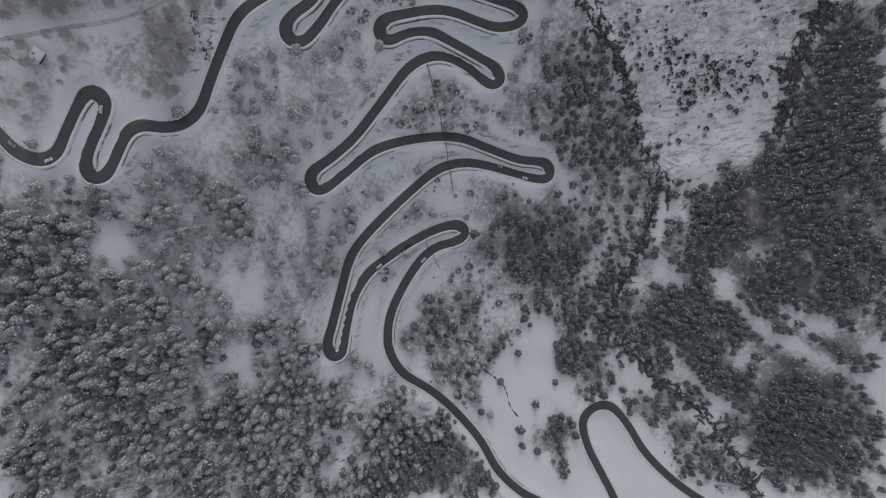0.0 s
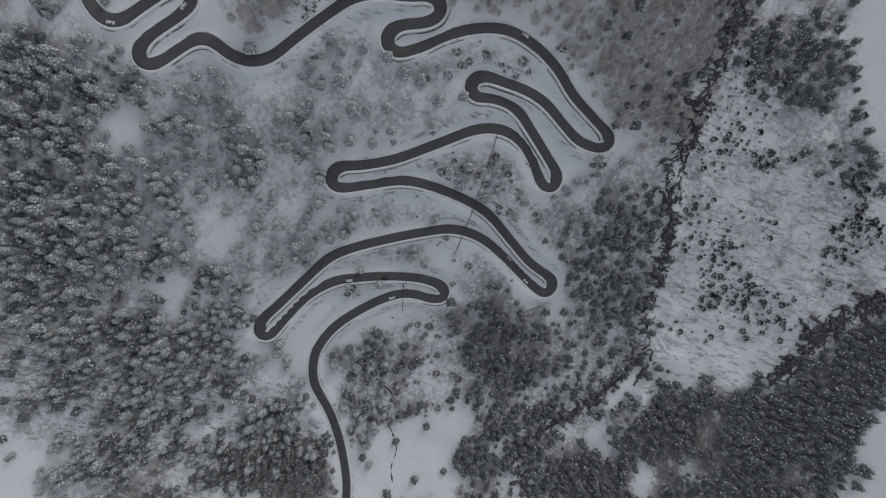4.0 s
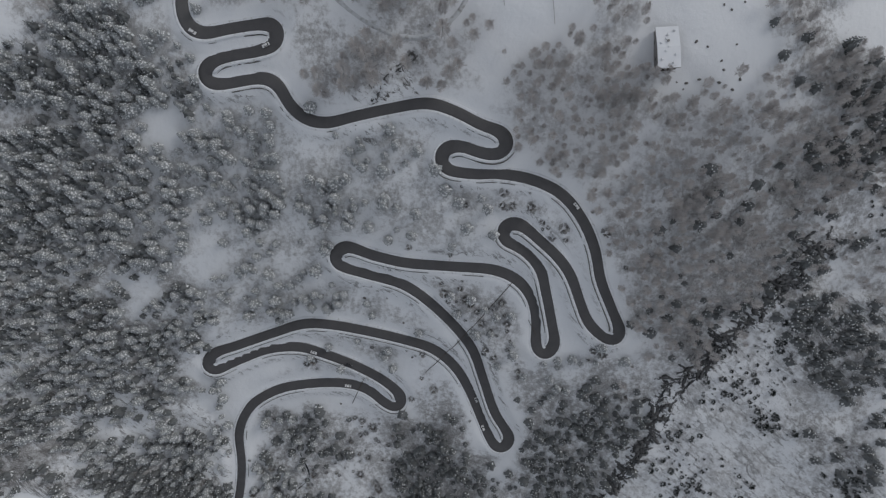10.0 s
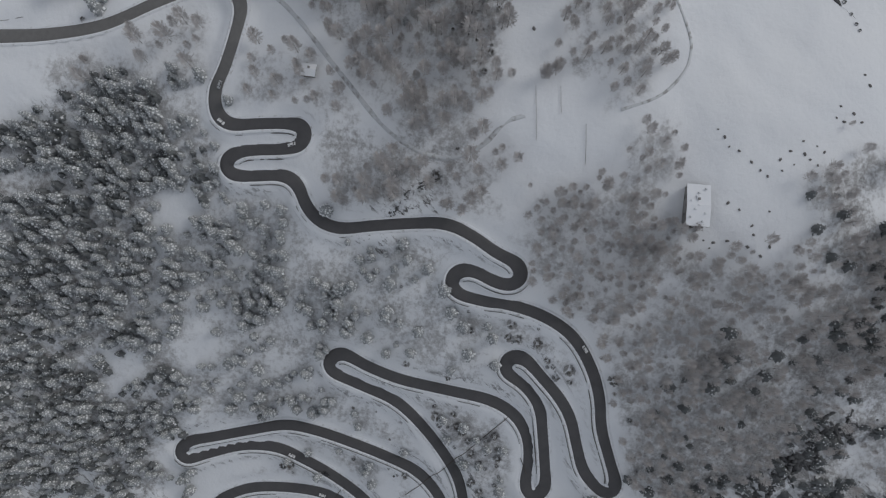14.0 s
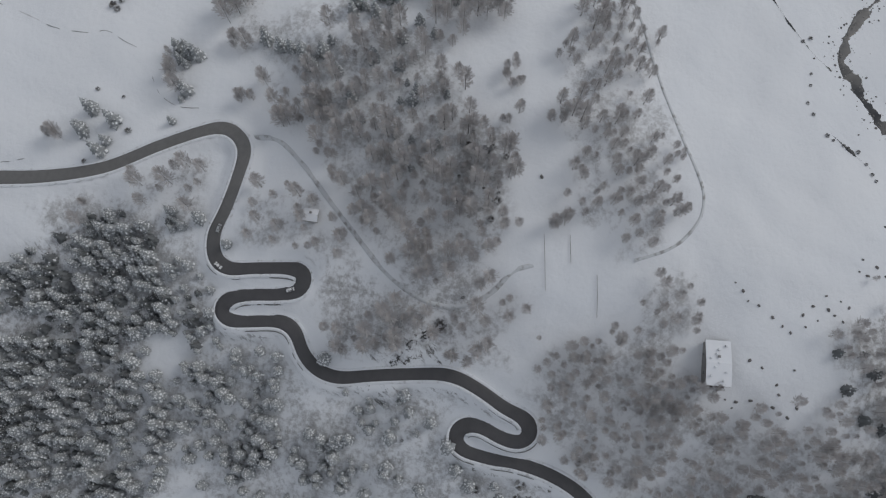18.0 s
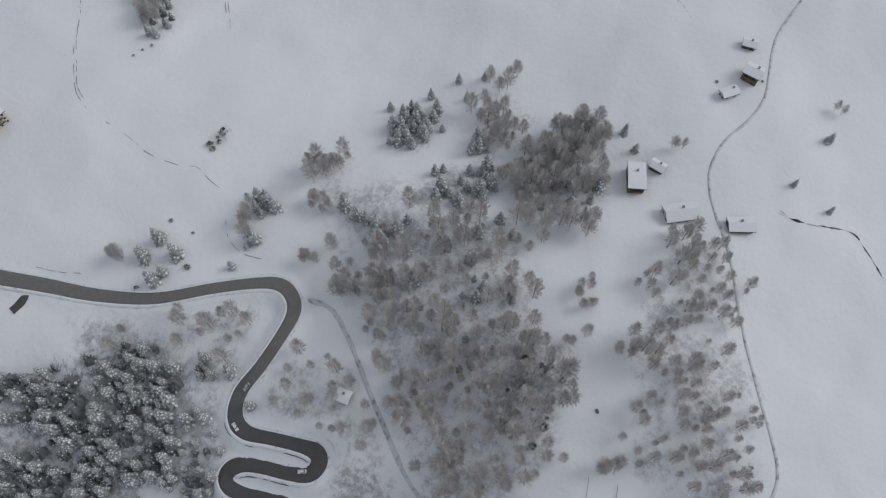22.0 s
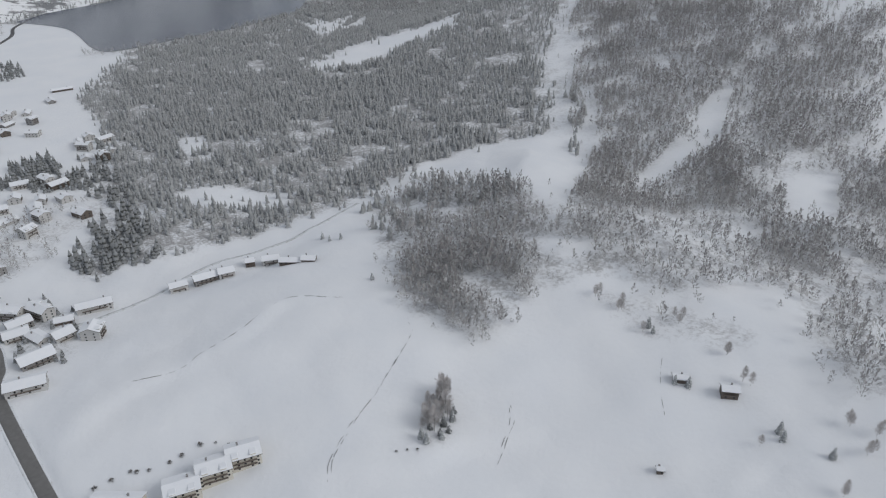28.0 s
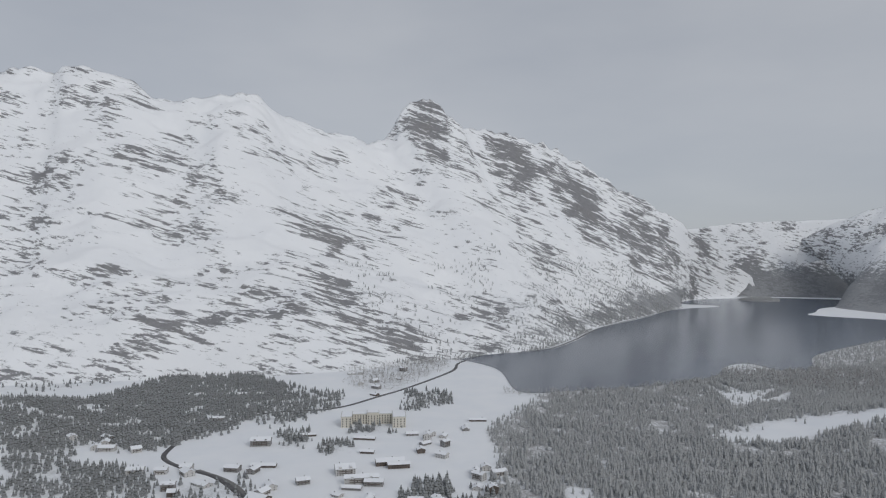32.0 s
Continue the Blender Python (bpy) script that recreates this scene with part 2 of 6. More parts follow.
# ---- plan: roads, and the height of the ground on a 160 m net ----
ROAD_VILLAGE = [(-338, 926), (-287, 887), (-250, 839), (-212, 752), (-190, 675), (-180, 623), (-159, 582), (-127, 543), (-101, 518), (-80, 478), (-76, 438), (-78, 404), (-53, 264), (-45, 250), (-38, 232), (-33, 216), (-33, 208), (-25, 179), (-18, 152), (-7, 124), (9, 101), (21, 82), (26, 70)]
ROAD_UPPER = [(23, 61), (16, 56), (3, 56), (-14, 58), (-27, 61), (-38, 58), (-42, 50), (-39, 37), (-36, 23), (-35, 14), (-39, 11), (-45, 13), (-49, 23), (-52, 37), (-56, 47), (-62, 50), (-66, 44), (-64, 32), (-61, 19), (-64, 11), (-74, 4), (-80, -5), (-81, -16), (-77, -30), (-72, -49), (-68, -69), (-71, -84), (-77, -99), (-80, -110), (-86, -114), (-91, -109), (-91, -100), (-88, -89), (-90, -81), (-96, -79), (-101, -85), (-102, -100)]
ROAD_MIDDLE = [(-101, -109), (-103, -129), (-110, -147), (-124, -161), (-139, -170), (-155, -176), (-172, -186), (-184, -193), (-190, -192), (-189, -184), (-181, -174), (-167, -166), (-154, -159), (-144, -150), (-135, -138), (-127, -126), (-129, -118), (-136, -119), (-142, -131), (-151, -141), (-166, -147), (-183, -153), (-197, -157), (-204, -152), (-198, -146), (-183, -144), (-169, -139), (-159, -129), (-154, -114), (-154, -90), (-154, -63)]
ROAD_LOWER = [(-151, -43), (-147, -27), (-153, -20), (-159, -25), (-163, -42), (-167, -61), (-176, -77), (-191, -95), (-206, -108), (-226, -117), (-249, -127), (-267, -139), (-275, -134), (-270, -127), (-255, -119), (-235, -109), (-219, -98), (-208, -83), (-203, -63), (-199, -37), (-197, -16), (-198, 1), (-206, 21), (-216, 44), (-222, 58), (-230, 63), (-233, 57)]
ROAD_FOOT = [(-225, 41), (-217, 24), (-214, 4), (-218, -14), (-224, -32), (-233, -51), (-243, -63), (-251, -63), (-250, -54), (-241, -41), (-238, -28), (-239, -9), (-244, 14), (-252, 29), (-262, 39), (-280, 46), (-305, 45), (-331, 47), (-363, 54), (-388, 64), (-413, 67), (-434, 64), (-465, 63), (-489, 54), (-495, 39), (-481, 28), (-460, 18), (-437, 7), (-422, -6), (-422, -20), (-432, -29), (-451, -26), (-476, -17), (-508, -13), (-541, -15), (-575, -23)]
ROAD_LAKE = [(-247, 829), (-305, 899), (-364, 936), (-404, 975), (-414, 1021), (-412, 1091), (-366, 1189), (-323, 1252), (-216, 1292), (-143, 1403), (-80, 1510), (8, 1702), (31, 1829), (130, 1990), (290, 2075), (420, 2300), (575, 2640), (870, 3090), (1210, 3590)]
TRACK_WOOD = [(25, 55), (27, 47), (26, 40), (16, 25), (3, 10), (-12, -8), (-28, -29), (-36, -48), (-36, -65), (-27, -80), (-15, -88), (-10, -97)]
TRACK_FIELD = [(1, -142), (9, -156), (18, -164), (30, -169), (43, -168), (55, -162), (65, -156), (90, -143), (109, -134), (129, -125), (145, -116), (164, -106), (179, -101), (198, -103), (218, -111), (239, -115), (279, -110), (316, -116), (363, -127)]
VILLAGE_LANE = [(-70, 495), (-54, 474), (-37, 482), (-7, 487), (41, 505), (84, 528), (127, 534), (166, 538), (210, 551), (260, 572)]
SIDE_LANE = [(-30, 185), (-36, 185), (-43, 187)]
GROUND = [
    [111.0, 7.9, -86.7, -151.4, -158.8, -121.4, -66.8, -10.4, 45.6],
    [85.0, -0.4, -89.5, -167.9, -176.2, -113.0, -50.8, -10.7, 26.6],
    [50.9, -20.5, -100.2, -159.8, -184.8, -107.1, -40.6, -13.8, 8.1],
    [5.2, -72.0, -159.2, -192.6, -185.5, -79.9, -21.5, -10.5, -8.2],
    [-42.7, -90.8, -44.4, -81.5, -82.3, -41.4, -10.3, -9.1, -28.0],
    [-36.2, -21.1, 21.8, 3.6, -0.6, -7.7, -10.2, -45.8, -62.9],
    [-9.5, -22.4, -37.2, 1.9, -39.4, -12.2, 1.5, -45.3, -75.0],
    [10.0, -6.7, -17.7, -5.9, -8.6, -16.7, -8.3, -26.8, -43.8],
    [24.0, 11.8, 3.4, 1.4, 6.3, 7.6, 26.1, 18.5, 8.9],
    [36.5, 27.9, 20.8, 19.0, 30.0, 50.1, 69.6, 73.6, 69.9],
]

NET_X, NET_Y, NET = -640.0, -400.0, 160.0
LAKE_Z = -35.0
COEF = np.array(GROUND)


def smooth(t):
    t = np.clip(t, 0, 1)
    return t * t * (3 - 2 * t)


def spline(u):
    return ((1 - u) ** 3 / 6, (3 * u**3 - 6 * u**2 + 4) / 6, (-3 * u**3 + 3 * u**2 + 3 * u + 1) / 6, u**3 / 6)


def slope_height(x, y):
    u = np.clip((x - NET_X) / NET, 0, COEF.shape[0] - 3 - 1e-6)
    v = np.clip((y - NET_Y) / NET, 0, COEF.shape[1] - 3 - 1e-6)
    i, j = u.astype(int), v.astype(int)
    a, b = spline(u - i), spline(v - j)
    z = np.zeros_like(u)
    for p in range(4):
        for q in range(4):
            z = z + a[p] * b[q] * COEF[i + p, j + q]
    return z


def plain_height(x, y):
    hill = 130 * smooth((x - 0.10 * y - 330) / 900) * smooth((y - 150) / 500) + 260 * smooth((x - 0.55 * y - 700) / 1500)
    return -33 + hill + 120 * smooth((-x - 500) / 700) * smooth((y - 200) / 500)


def ground_height(x, y):
    x, y = np.asarray(x, float), np.asarray(y, float)
    ex, ey = NET_X + NET * (COEF.shape[0] - 3), NET_Y + NET * (COEF.shape[1] - 3)
    d = np.maximum(np.maximum(NET_X + 40 - x, x - (ex - 60)), np.maximum(NET_Y + 40 - y, y - (ey - 60)))
    k = smooth(d / 180 + 0.3)
    return slope_height(x, y) * (1 - k) + plain_height(x, y) * k


def wave(x, y, size, layer):
    """Smooth noise over arrays, one swell about every size metres."""
    return np.array([noise.noise(Vector((a / size, b / size, layer))) for a, b in zip(x.ravel().tolist(), y.ravel().tolist())]).reshape(x.shape)


def ripple(x, y):
    """Swells and drifts of the ground."""
    return 5.0 * wave(x, y, 85.0, 1.5) + 2.2 * wave(x, y, 34.0, 7.5) + 0.7 * wave(x, y, 11.0, 12.5)


def catmull(points, step):
    """Even points along a smooth line through the given ones."""
    p = np.array(points, float)
    p = np.vstack([2 * p[0] - p[1], p, 2 * p[-1] - p[-2]])
    out = []
    for k in range(1, len(p) - 2):
        a, b, c, d = p[k - 1], p[k], p[k + 1], p[k + 2]
        for t in np.linspace(0, 1, 12, endpoint=False):
            out.append(0.5 * (2 * b + (c - a) * t + (2 * a - 5 * b + 4 * c - d) * t**2 + (3 * b - 3 * c + d - a) * t**3))
    out.append(p[-2])
    out = np.array(out)
    run = np.r_[0, np.cumsum(np.linalg.norm(np.diff(out, axis=0), axis=1))]
    s = np.linspace(0, run[-1], max(2, int(run[-1] / step) + 1))
    return np.stack([np.interp(s, run, out[:, k]) for k in range(out.shape[1])], 1)


def smoothed(line, rounds):
    line = line.copy()
    for _ in range(rounds):
        line[1:-1] = 0.25 * line[:-2] + 0.5 * line[1:-1] + 0.25 * line[2:]
    return line


PASS_ROAD = smoothed(catmull(ROAD_VILLAGE + ROAD_UPPER + ROAD_MIDDLE + ROAD_LOWER + ROAD_FOOT, 1.5), 6)
SHORE_ROAD = smoothed(catmull(ROAD_LAKE, 6.0), 2)
LANES = [smoothed(catmull(v, 2.0), 3) for v in (TRACK_WOOD, TRACK_FIELD, VILLAGE_LANE, SIDE_LANE)]
LANE_HALF = (1.1, 0.7, 1.7, 1.9)
HALF = 2.95


def graded(line, rounds):
    z = ground_height(line[:, 0], line[:, 1])
    for _ in range(rounds):
        z[1:-1] = 0.25 * z[:-2] + 0.5 * z[1:-1] + 0.25 * z[2:]
    return z


ROAD_Z = graded(PASS_ROAD, 60)
BUCKET = 12.0


def bucketed(line):
    cells = {}
    for k, (x, y) in enumerate(line):
        cells.setdefault((int(x // BUCKET), int(y // BUCKET)), []).append(k)
    return cells


ROAD_CELLS = bucketed(PASS_ROAD)


def nearest_road(x, y):
    """Distance to the pass road and the road's height there; far off: 99."""
    i, j = int(x // BUCKET), int(y // BUCKET)
    ks = [k for a in (i - 1, i, i + 1) for b in (j - 1, j, j + 1) for k in ROAD_CELLS.get((a, b), ())]
    if not ks:
        return 99.0, 0.0
    d = np.hypot(PASS_ROAD[ks, 0] - x, PASS_ROAD[ks, 1] - y)
    w = 1 / (d**4 + 0.5)
    return float(d.min()), float((w * ROAD_Z[ks]).sum() / w.sum())


def inside(poly, x, y):
    p = np.array(poly, float)
    x, y = np.asarray(x, float), np.asarray(y, float)
    hit = np.zeros(x.shape, bool)
    for k in range(len(p)):
        (x1, y1), (x2, y2) = p[k - 1], p[k]
        if y1 != y2:
            cross = ((y1 > y) != (y2 > y)) & (x < (x2 - x1) * (y - y1) / (y2 - y1) + x1)
            hit ^= cross
    return hit


NEAR_WOODS = []
NEAR_WOODS.append(('dark', 6.6, [(-250, -80), (-261, -103), (-281, -131), (-305, -128), (-314, -110), (-334, -108), (-351, -93), (-336, -71), (-320, -65), (-298, -58), (-272, -67)]))
NEAR_WOODS.append(('dark', 7.8, [(-226, -147), (-230, -168), (-218, -187), (-222, -207), (-237, -223), (-263, -223), (-286, -210), (-322, -197), (-348, -190), (-362, -165), (-372, -140), (-383, -108), (-390, -78), (-414, -57), (-405, -36), (-385, -23), (-371, -27), (-370, -49), (-355, -75), (-349, -99), (-329, -116), (-304, -126), (-293, -141), (-272, -147), (-252, -153)]))
NEAR_WOODS.append(('conifer', 11, [(-202, -124), (-224, -148), (-230, -168), (-218, -187), (-237, -223), (-232, -229), (-208, -222), (-194, -206), (-202, -194), (-201, -168), (-213, -154)]))
NEAR_WOODS.append(('larch', 8, [(-162, -213), (-176, -249), (-197, -248), (-231, -234), (-208, -222), (-189, -204)]))
NEAR_WOODS.append(('dark', 7.6, [(-376, -137), (-377, -170), (-370, -192), (-378, -219), (-395, -253), (-377, -291), (-356, -321), (-350, -338), (-562, -216), (-481, -68), (-449, -69), (-415, -66), (-391, -80), (-387, -105)]))
NEAR_WOODS.append(('dark', 5.6, [(-395, -253), (-377, -291), (-356, -321), (-350, -338), (-475, -266), (-447, -251)]))
NEAR_WOODS.append(('dark', 6.5, [(-377, -170), (-378, -219), (-395, -253), (-423, -243), (-408, -204), (-403, -163)]))
NEAR_WOODS.append(('dark', 8, [(-392, 20), (-401, -6), (-430, 8), (-408, 37)]))
NEAR_WOODS.append(('dark', 10, [(-427, -53), (-450, -63), (-479, -64), (-455, -28)]))
NEAR_WOODS.append(('dark', 7.4, [(-309, 139), (-294, 119), (-300, 96), (-312, 65), (-333, 49), (-360, 52), (-385, 64)]))
NEAR_WOODS.append(('conifer', 9, [(-259, 27), (-265, 6), (-284, -11), (-317, 6), (-358, 34), (-335, 40), (-289, 39)]))
NEAR_WOODS.append(('dwarf', 3.6, [(-226, -271), (-225, -294), (-238, -326), (-265, -349), (-302, -352), (-320, -341), (-300, -321), (-260, -304)]))
NEAR_WOODS.append(('dwarf', 4.0, [(-274, -233), (-278, -258), (-295, -276), (-333, -289), (-357, -303), (-361, -274), (-337, -247), (-304, -229)]))
NEAR_WOODS.append(('dwarf', 2.2, [(-287, -245), (-283, -260), (-293, -281), (-299, -270), (-296, -250)]))
NEAR_WOODS.append(('dwarf', 5, [(-196, -253), (-278, -371), (-350, -338), (-375, -288), (-329, -207), (-260, -226)]))
NEAR_WOODS.append(('dwarf', 4.5, [(-374, -143), (-370, -184), (-376, -224), (-388, -234), (-393, -196), (-395, -158)]))
NEAR_WOODS.append(('conifer', 7.4, [(-76, 130), (-209, 55), (-237, 72), (-264, 41), (-300, 46), (-288, 114), (-309, 139), (-201, 235)]))
NEAR_WOODS.append(('dark', 7.4, [(-118, 168), (-191, 123), (-254, 90), (-309, 139), (-201, 235)]))
NEAR_WOODS.append(('dark', 6.0, [(-402, -143), (-387, -213), (-391, -280), (-366, -325), (-352, -341), (-372, -352), (-614, -99), (-581, -58), (-518, -74), (-461, -75), (-403, -98)]))
NEAR_WOODS.append(('dark', 5.2, [(-399, -276), (-352, -341), (-372, -352), (-532, -204), (-495, -207), (-450, -192), (-401, -175), (-387, -218)]))
NEAR_WOODS.append(('dark', 5.4, [(-521, -89), (-530, -121), (-580, -154), (-614, -99), (-581, -58)]))
NEAR_WOODS.append(('dark', 5.4, [(-477, -101), (-495, -139), (-536, -137), (-564, -102), (-528, -82)]))
NEAR_WOODS.append(('shrub', 5, [(-437, -50), (-457, -66), (-530, -61), (-569, -45), (-532, -12), (-471, -30)]))
NEAR_WOODS.append(('conifer', 7.2, [(-219, 179), (-247, 93), (-270, 47), (-337, 56), (-317, 193)]))
NEAR_WOODS.append(('dark', 8, [(-248, 184), (-275, 47), (-337, 56), (-317, 193)]))
NEAR_WOODS.append(('dark', 6.4, [(-285, 190), (-308, 118), (-327, 56), (-337, 56), (-317, 193)]))
NEAR_WOODS.append(('conifer', 9.2, [(-30, 145), (-29, 62), (-53, 54), (-69, 54), (-76, 4), (-84, -27), (-112, -38), (-143, -23), (-153, -14), (-171, -11), (-178, -1), (-193, -5), (-204, 35), (-216, 65), (-239, 75), (-251, 94), (-244, 183)]))
NEAR_WOODS.append(('conifer', 8, [(-92, 36), (-88, -14), (-112, -22), (-143, -20), (-171, -7), (-171, 14), (-137, 36)]))
NEAR_WOODS.append(('conifer', 11.5, [(-84, -27), (-87, -73), (-101, -76), (-109, -105), (-124, -110), (-143, -113), (-143, -23)]))
NEAR_WOODS.append(('conifer', 12, [(-167, -21), (-174, -63), (-195, -91), (-196, -55), (-191, -5), (-197, 27), (-200, 35), (-178, -7)]))
NEAR_WOODS.append(('conifer', 14, [(-170, -87), (-166, -124), (-198, -141), (-213, -139), (-214, -114), (-191, -98)]))
NEAR_WOODS.append(('conifer', 14, [(-216, -3), (-211, -55), (-215, -70), (-224, -55), (-232, -17), (-236, 21)]))
NEAR_WOODS.append(('conifer', 13, [(-214, -121), (-213, -142), (-213, -167), (-245, -167), (-250, -142)]))
NEAR_WOODS.append(('dark', 10, [(-258, 27), (-258, -23), (-294, -29), (-325, 4), (-302, 27)]))
NEAR_WOODS.append(('dark', 7.2, [(-262, -60), (-252, -93), (-273, -113), (-299, -122), (-335, -127), (-338, -62)]))
NEAR_WOODS.append(('dark', 8.4, [(-220, -168), (-208, -197), (-219, -223), (-250, -221), (-276, -210), (-294, -194), (-310, -157), (-289, -141), (-254, -146), (-249, -167)]))
NEAR_WOODS.append(('shrub', 5.5, [(-145, -23), (-144, -113), (-149, -133), (-152, -123), (-151, -36)]))
NEAR_WOODS.append(('shrub', 5.5, [(-156, -36), (-163, -63), (-184, -91), (-199, -102), (-214, -114), (-213, -139), (-198, -141), (-162, -124), (-158, -90)]))
NEAR_WOODS.append(('shrub', 5.5, [(-200, 31), (-191, -5), (-196, -63), (-211, -92), (-215, -70), (-210, -4), (-220, 44)]))
NEAR_WOODS.append(('shrub', 5.5, [(-249, 30), (-220, -3), (-232, -55), (-232, -32), (-241, 21)]))
NEAR_WOODS.append(('shrub', 5.5, [(-219, -70), (-222, -103), (-264, -120), (-252, -93), (-253, -74)]))
NEAR_WOODS.append(('shrub', 5.5, [(-214, -128), (-213, -163), (-197, -199), (-219, -216), (-249, -167), (-250, -142)]))
NEAR_WOODS.append(('shrub', 5.0, [(-106, -111), (-109, -142), (-130, -163), (-159, -170), (-142, -158), (-125, -128), (-121, -109)]))
NEAR_WOODS.append(('shrub', 6, [(-77, -52), (-74, -76), (-83, -104), (-85, -82), (-97, -70), (-109, -80), (-112, -108), (-124, -109), (-112, -38)]))
NEAR_WOODS.append(('shrub', 6, [(-121, -171), (-121, -186), (-175, -202), (-179, -196), (-149, -178)]))
NEAR_WOODS.append(('shrub', 5, [(-266, 35), (-258, -31), (-253, -62), (-338, -62), (-338, 41)]))
NEAR_WOODS.append(('larch', 12, [(-28, 0), (-29, -58), (-63, -55), (-74, -27), (-74, -9), (-58, 2)]))
NEAR_WOODS.append(('shrub', 9, [(-28, 0), (-29, -64), (-61, -103), (-66, -58), (-74, -27), (-74, -9), (-58, 2)]))
NEAR_WOODS.append(('larch', 7.4, [(-64, -118), (-45, -151), (-43, -177), (-53, -189), (-59, -204), (-50, -233), (-28, -260), (-25, -313), (-69, -322), (-107, -309), (-126, -293), (-151, -275), (-175, -254), (-196, -229), (-226, -220), (-211, -204), (-175, -202), (-121, -171), (-100, -144), (-94, -119)]))
NEAR_WOODS.append(('dark', 15, [(-112, -197), (-83, -238), (-41, -316), (-69, -322), (-107, -309), (-151, -275), (-196, -229), (-175, -202)]))
NEAR_WOODS.append(('dark', 7.5, [(-204, -220), (-175, -237), (-161, -254), (-138, -272), (-119, -291), (-129, -293), (-154, -276), (-178, -255), (-203, -230)]))
NEAR_WOODS.append(('dark', 7.5, [(-158, -287), (-147, -312), (-144, -340), (-201, -349), (-212, -325), (-192, -295)]))
NEAR_WOODS.append(('dark', 9, [(-228, -305), (-208, -350), (-277, -354), (-266, -330), (-246, -314)]))
NEAR_WOODS.append(('dwarf', 3.6, [(-286, -236), (-274, -258), (-286, -286), (-305, -287), (-305, -251)]))
NEAR_WOODS.append(('dwarf', 4.2, [(-270, -284), (-272, -336), (-290, -354), (-304, -354), (-317, -288)]))
NEAR_WOODS.append(('dwarf', 4.6, [(-203, -230), (-164, -282), (-221, -351), (-304, -354), (-326, -210), (-258, -236)]))
NEAR_WOODS.append(('dark', 9, [(-182, -236), (-157, -263), (-111, -285), (-67, -296), (-122, -318), (-165, -301)]))
NEAR_WOODS.append(('larch', 7, [(230, 424), (274, 392), (319, 348), (264, 298), (229, 282), (202, 274), (217, 307), (180, 327), (202, 369)]))
NEAR_WOODS.append(('larch', 9, [(391, 145), (440, 123), (448, 92), (430, 51), (407, 42), (399, 71), (363, 110)]))
NEAR_WOODS.append(('larch', 20, [(322, 289), (362, 230), (381, 181), (354, 171), (307, 226), (313, 267)]))
NEAR_WOODS.append(('dark', 8, [(-26, -285), (-25, -313), (-74, -324), (-98, -303), (-76, -284)]))
NEAR_WOODS.append(('larch', 8, [(-27, -272), (-25, -313), (-80, -325), (-104, -301), (-82, -276)]))
NEAR_WOODS.append(('conifer', 7.6, [(-71, 139), (-127, 147), (-177, 196), (-130, 221)]))
NEAR_WOODS.append(('dark', 8.5, [(-85, 159), (-130, 161), (-177, 196), (-130, 221)]))
NEAR_WOODS.append(('conifer', 7.6, [(-226, 198), (-249, 177), (-306, 183), (-290, 218)]))
NEAR_WOODS.append(('dark', 7.6, [(-437, -50), (-473, -61), (-559, -48), (-569, -45), (-539, -18), (-468, -34)]))
NEAR_WOODS.append(('dark', 7, [(-398, 20), (-403, -7), (-426, 16), (-442, 37), (-422, 40)]))
NEAR_WOODS.append(('dark', 6.6, [(-295, 139), (-294, 113), (-308, 78), (-327, 52), (-353, 56), (-393, 71), (-408, 76)]))
NEAR_WOODS.append(('dark', 8, [(-174, -294), (-158, -315), (-157, -358), (-211, -356), (-213, -313)]))
NEAR_WOODS.append(('larch', 8, [(-112, -299), (-119, -358), (-160, -358), (-154, -308), (-137, -282)]))
NEAR_WOODS.append(('dwarf', 4, [(-95, -298), (-104, -358), (-135, -358), (-121, -299)]))
NEAR_WOODS.append(('dark', 9.5, [(-134, 164), (-139, 120), (-175, 78), (-214, 60), (-266, 84), (-278, 159)]))
NEAR_WOODS.append(('dark', 7.4, [(-321, -55), (-334, -120), (-370, -131), (-391, -93), (-408, -66), (-433, -34), (-415, -9), (-366, -43)]))
NEAR_WOODS.append(('larch', 7.4, [(-82, -118), (-68, -103), (-50, -110), (-39, -141), (-23, -151), (-26, -163), (-47, -179), (-65, -201), (-58, -236), (-46, -261), (-20, -242), (5, -254), (20, -271), (-67, -296), (-111, -285), (-157, -263), (-177, -252), (-191, -202), (-154, -181), (-114, -162), (-94, -133)]))
NEAR_WOODS.append(('dark', 16, [(-19, -236), (7, -253), (20, -271), (-46, -288), (-49, -250)]))
NEAR_WOODS.append(('larch', 6.6, [(-29, -241), (1, -249), (20, -271), (-46, -288), (-46, -252)]))
NEAR_WOODS.append(('larch', 8.6, [(28, 17), (76, -43), (52, -61), (55, -77), (22, -82), (-6, -81), (-28, -76), (-35, -50), (-19, -26), (2, 0)]))
NEAR_WOODS.append(('larch', 6.6, [(100, -90), (138, -100), (142, -114), (113, -134), (73, -154), (47, -160), (9, -154), (0, -135), (17, -118), (60, -95), (89, -86)]))
NEAR_WOODS.append(('larch', 8, [(-37, -59), (-33, -77), (-22, -93), (-33, -100), (-52, -87), (-62, -68)]))
NEAR_WOODS.append(('larch', 7.6, [(-44, -107), (-39, -137), (-21, -148), (0, -158), (7, -177), (-9, -176), (-27, -167), (-49, -185), (-75, -177), (-90, -125), (-68, -105)]))
NEAR_WOODS.append(('larch', 9.5, [(-2, 53), (6, 19), (-15, 1), (-30, -26), (-39, -45), (-47, -56), (-61, -40), (-71, -11), (-58, 2), (-33, 8), (-28, 33), (-33, 52)]))
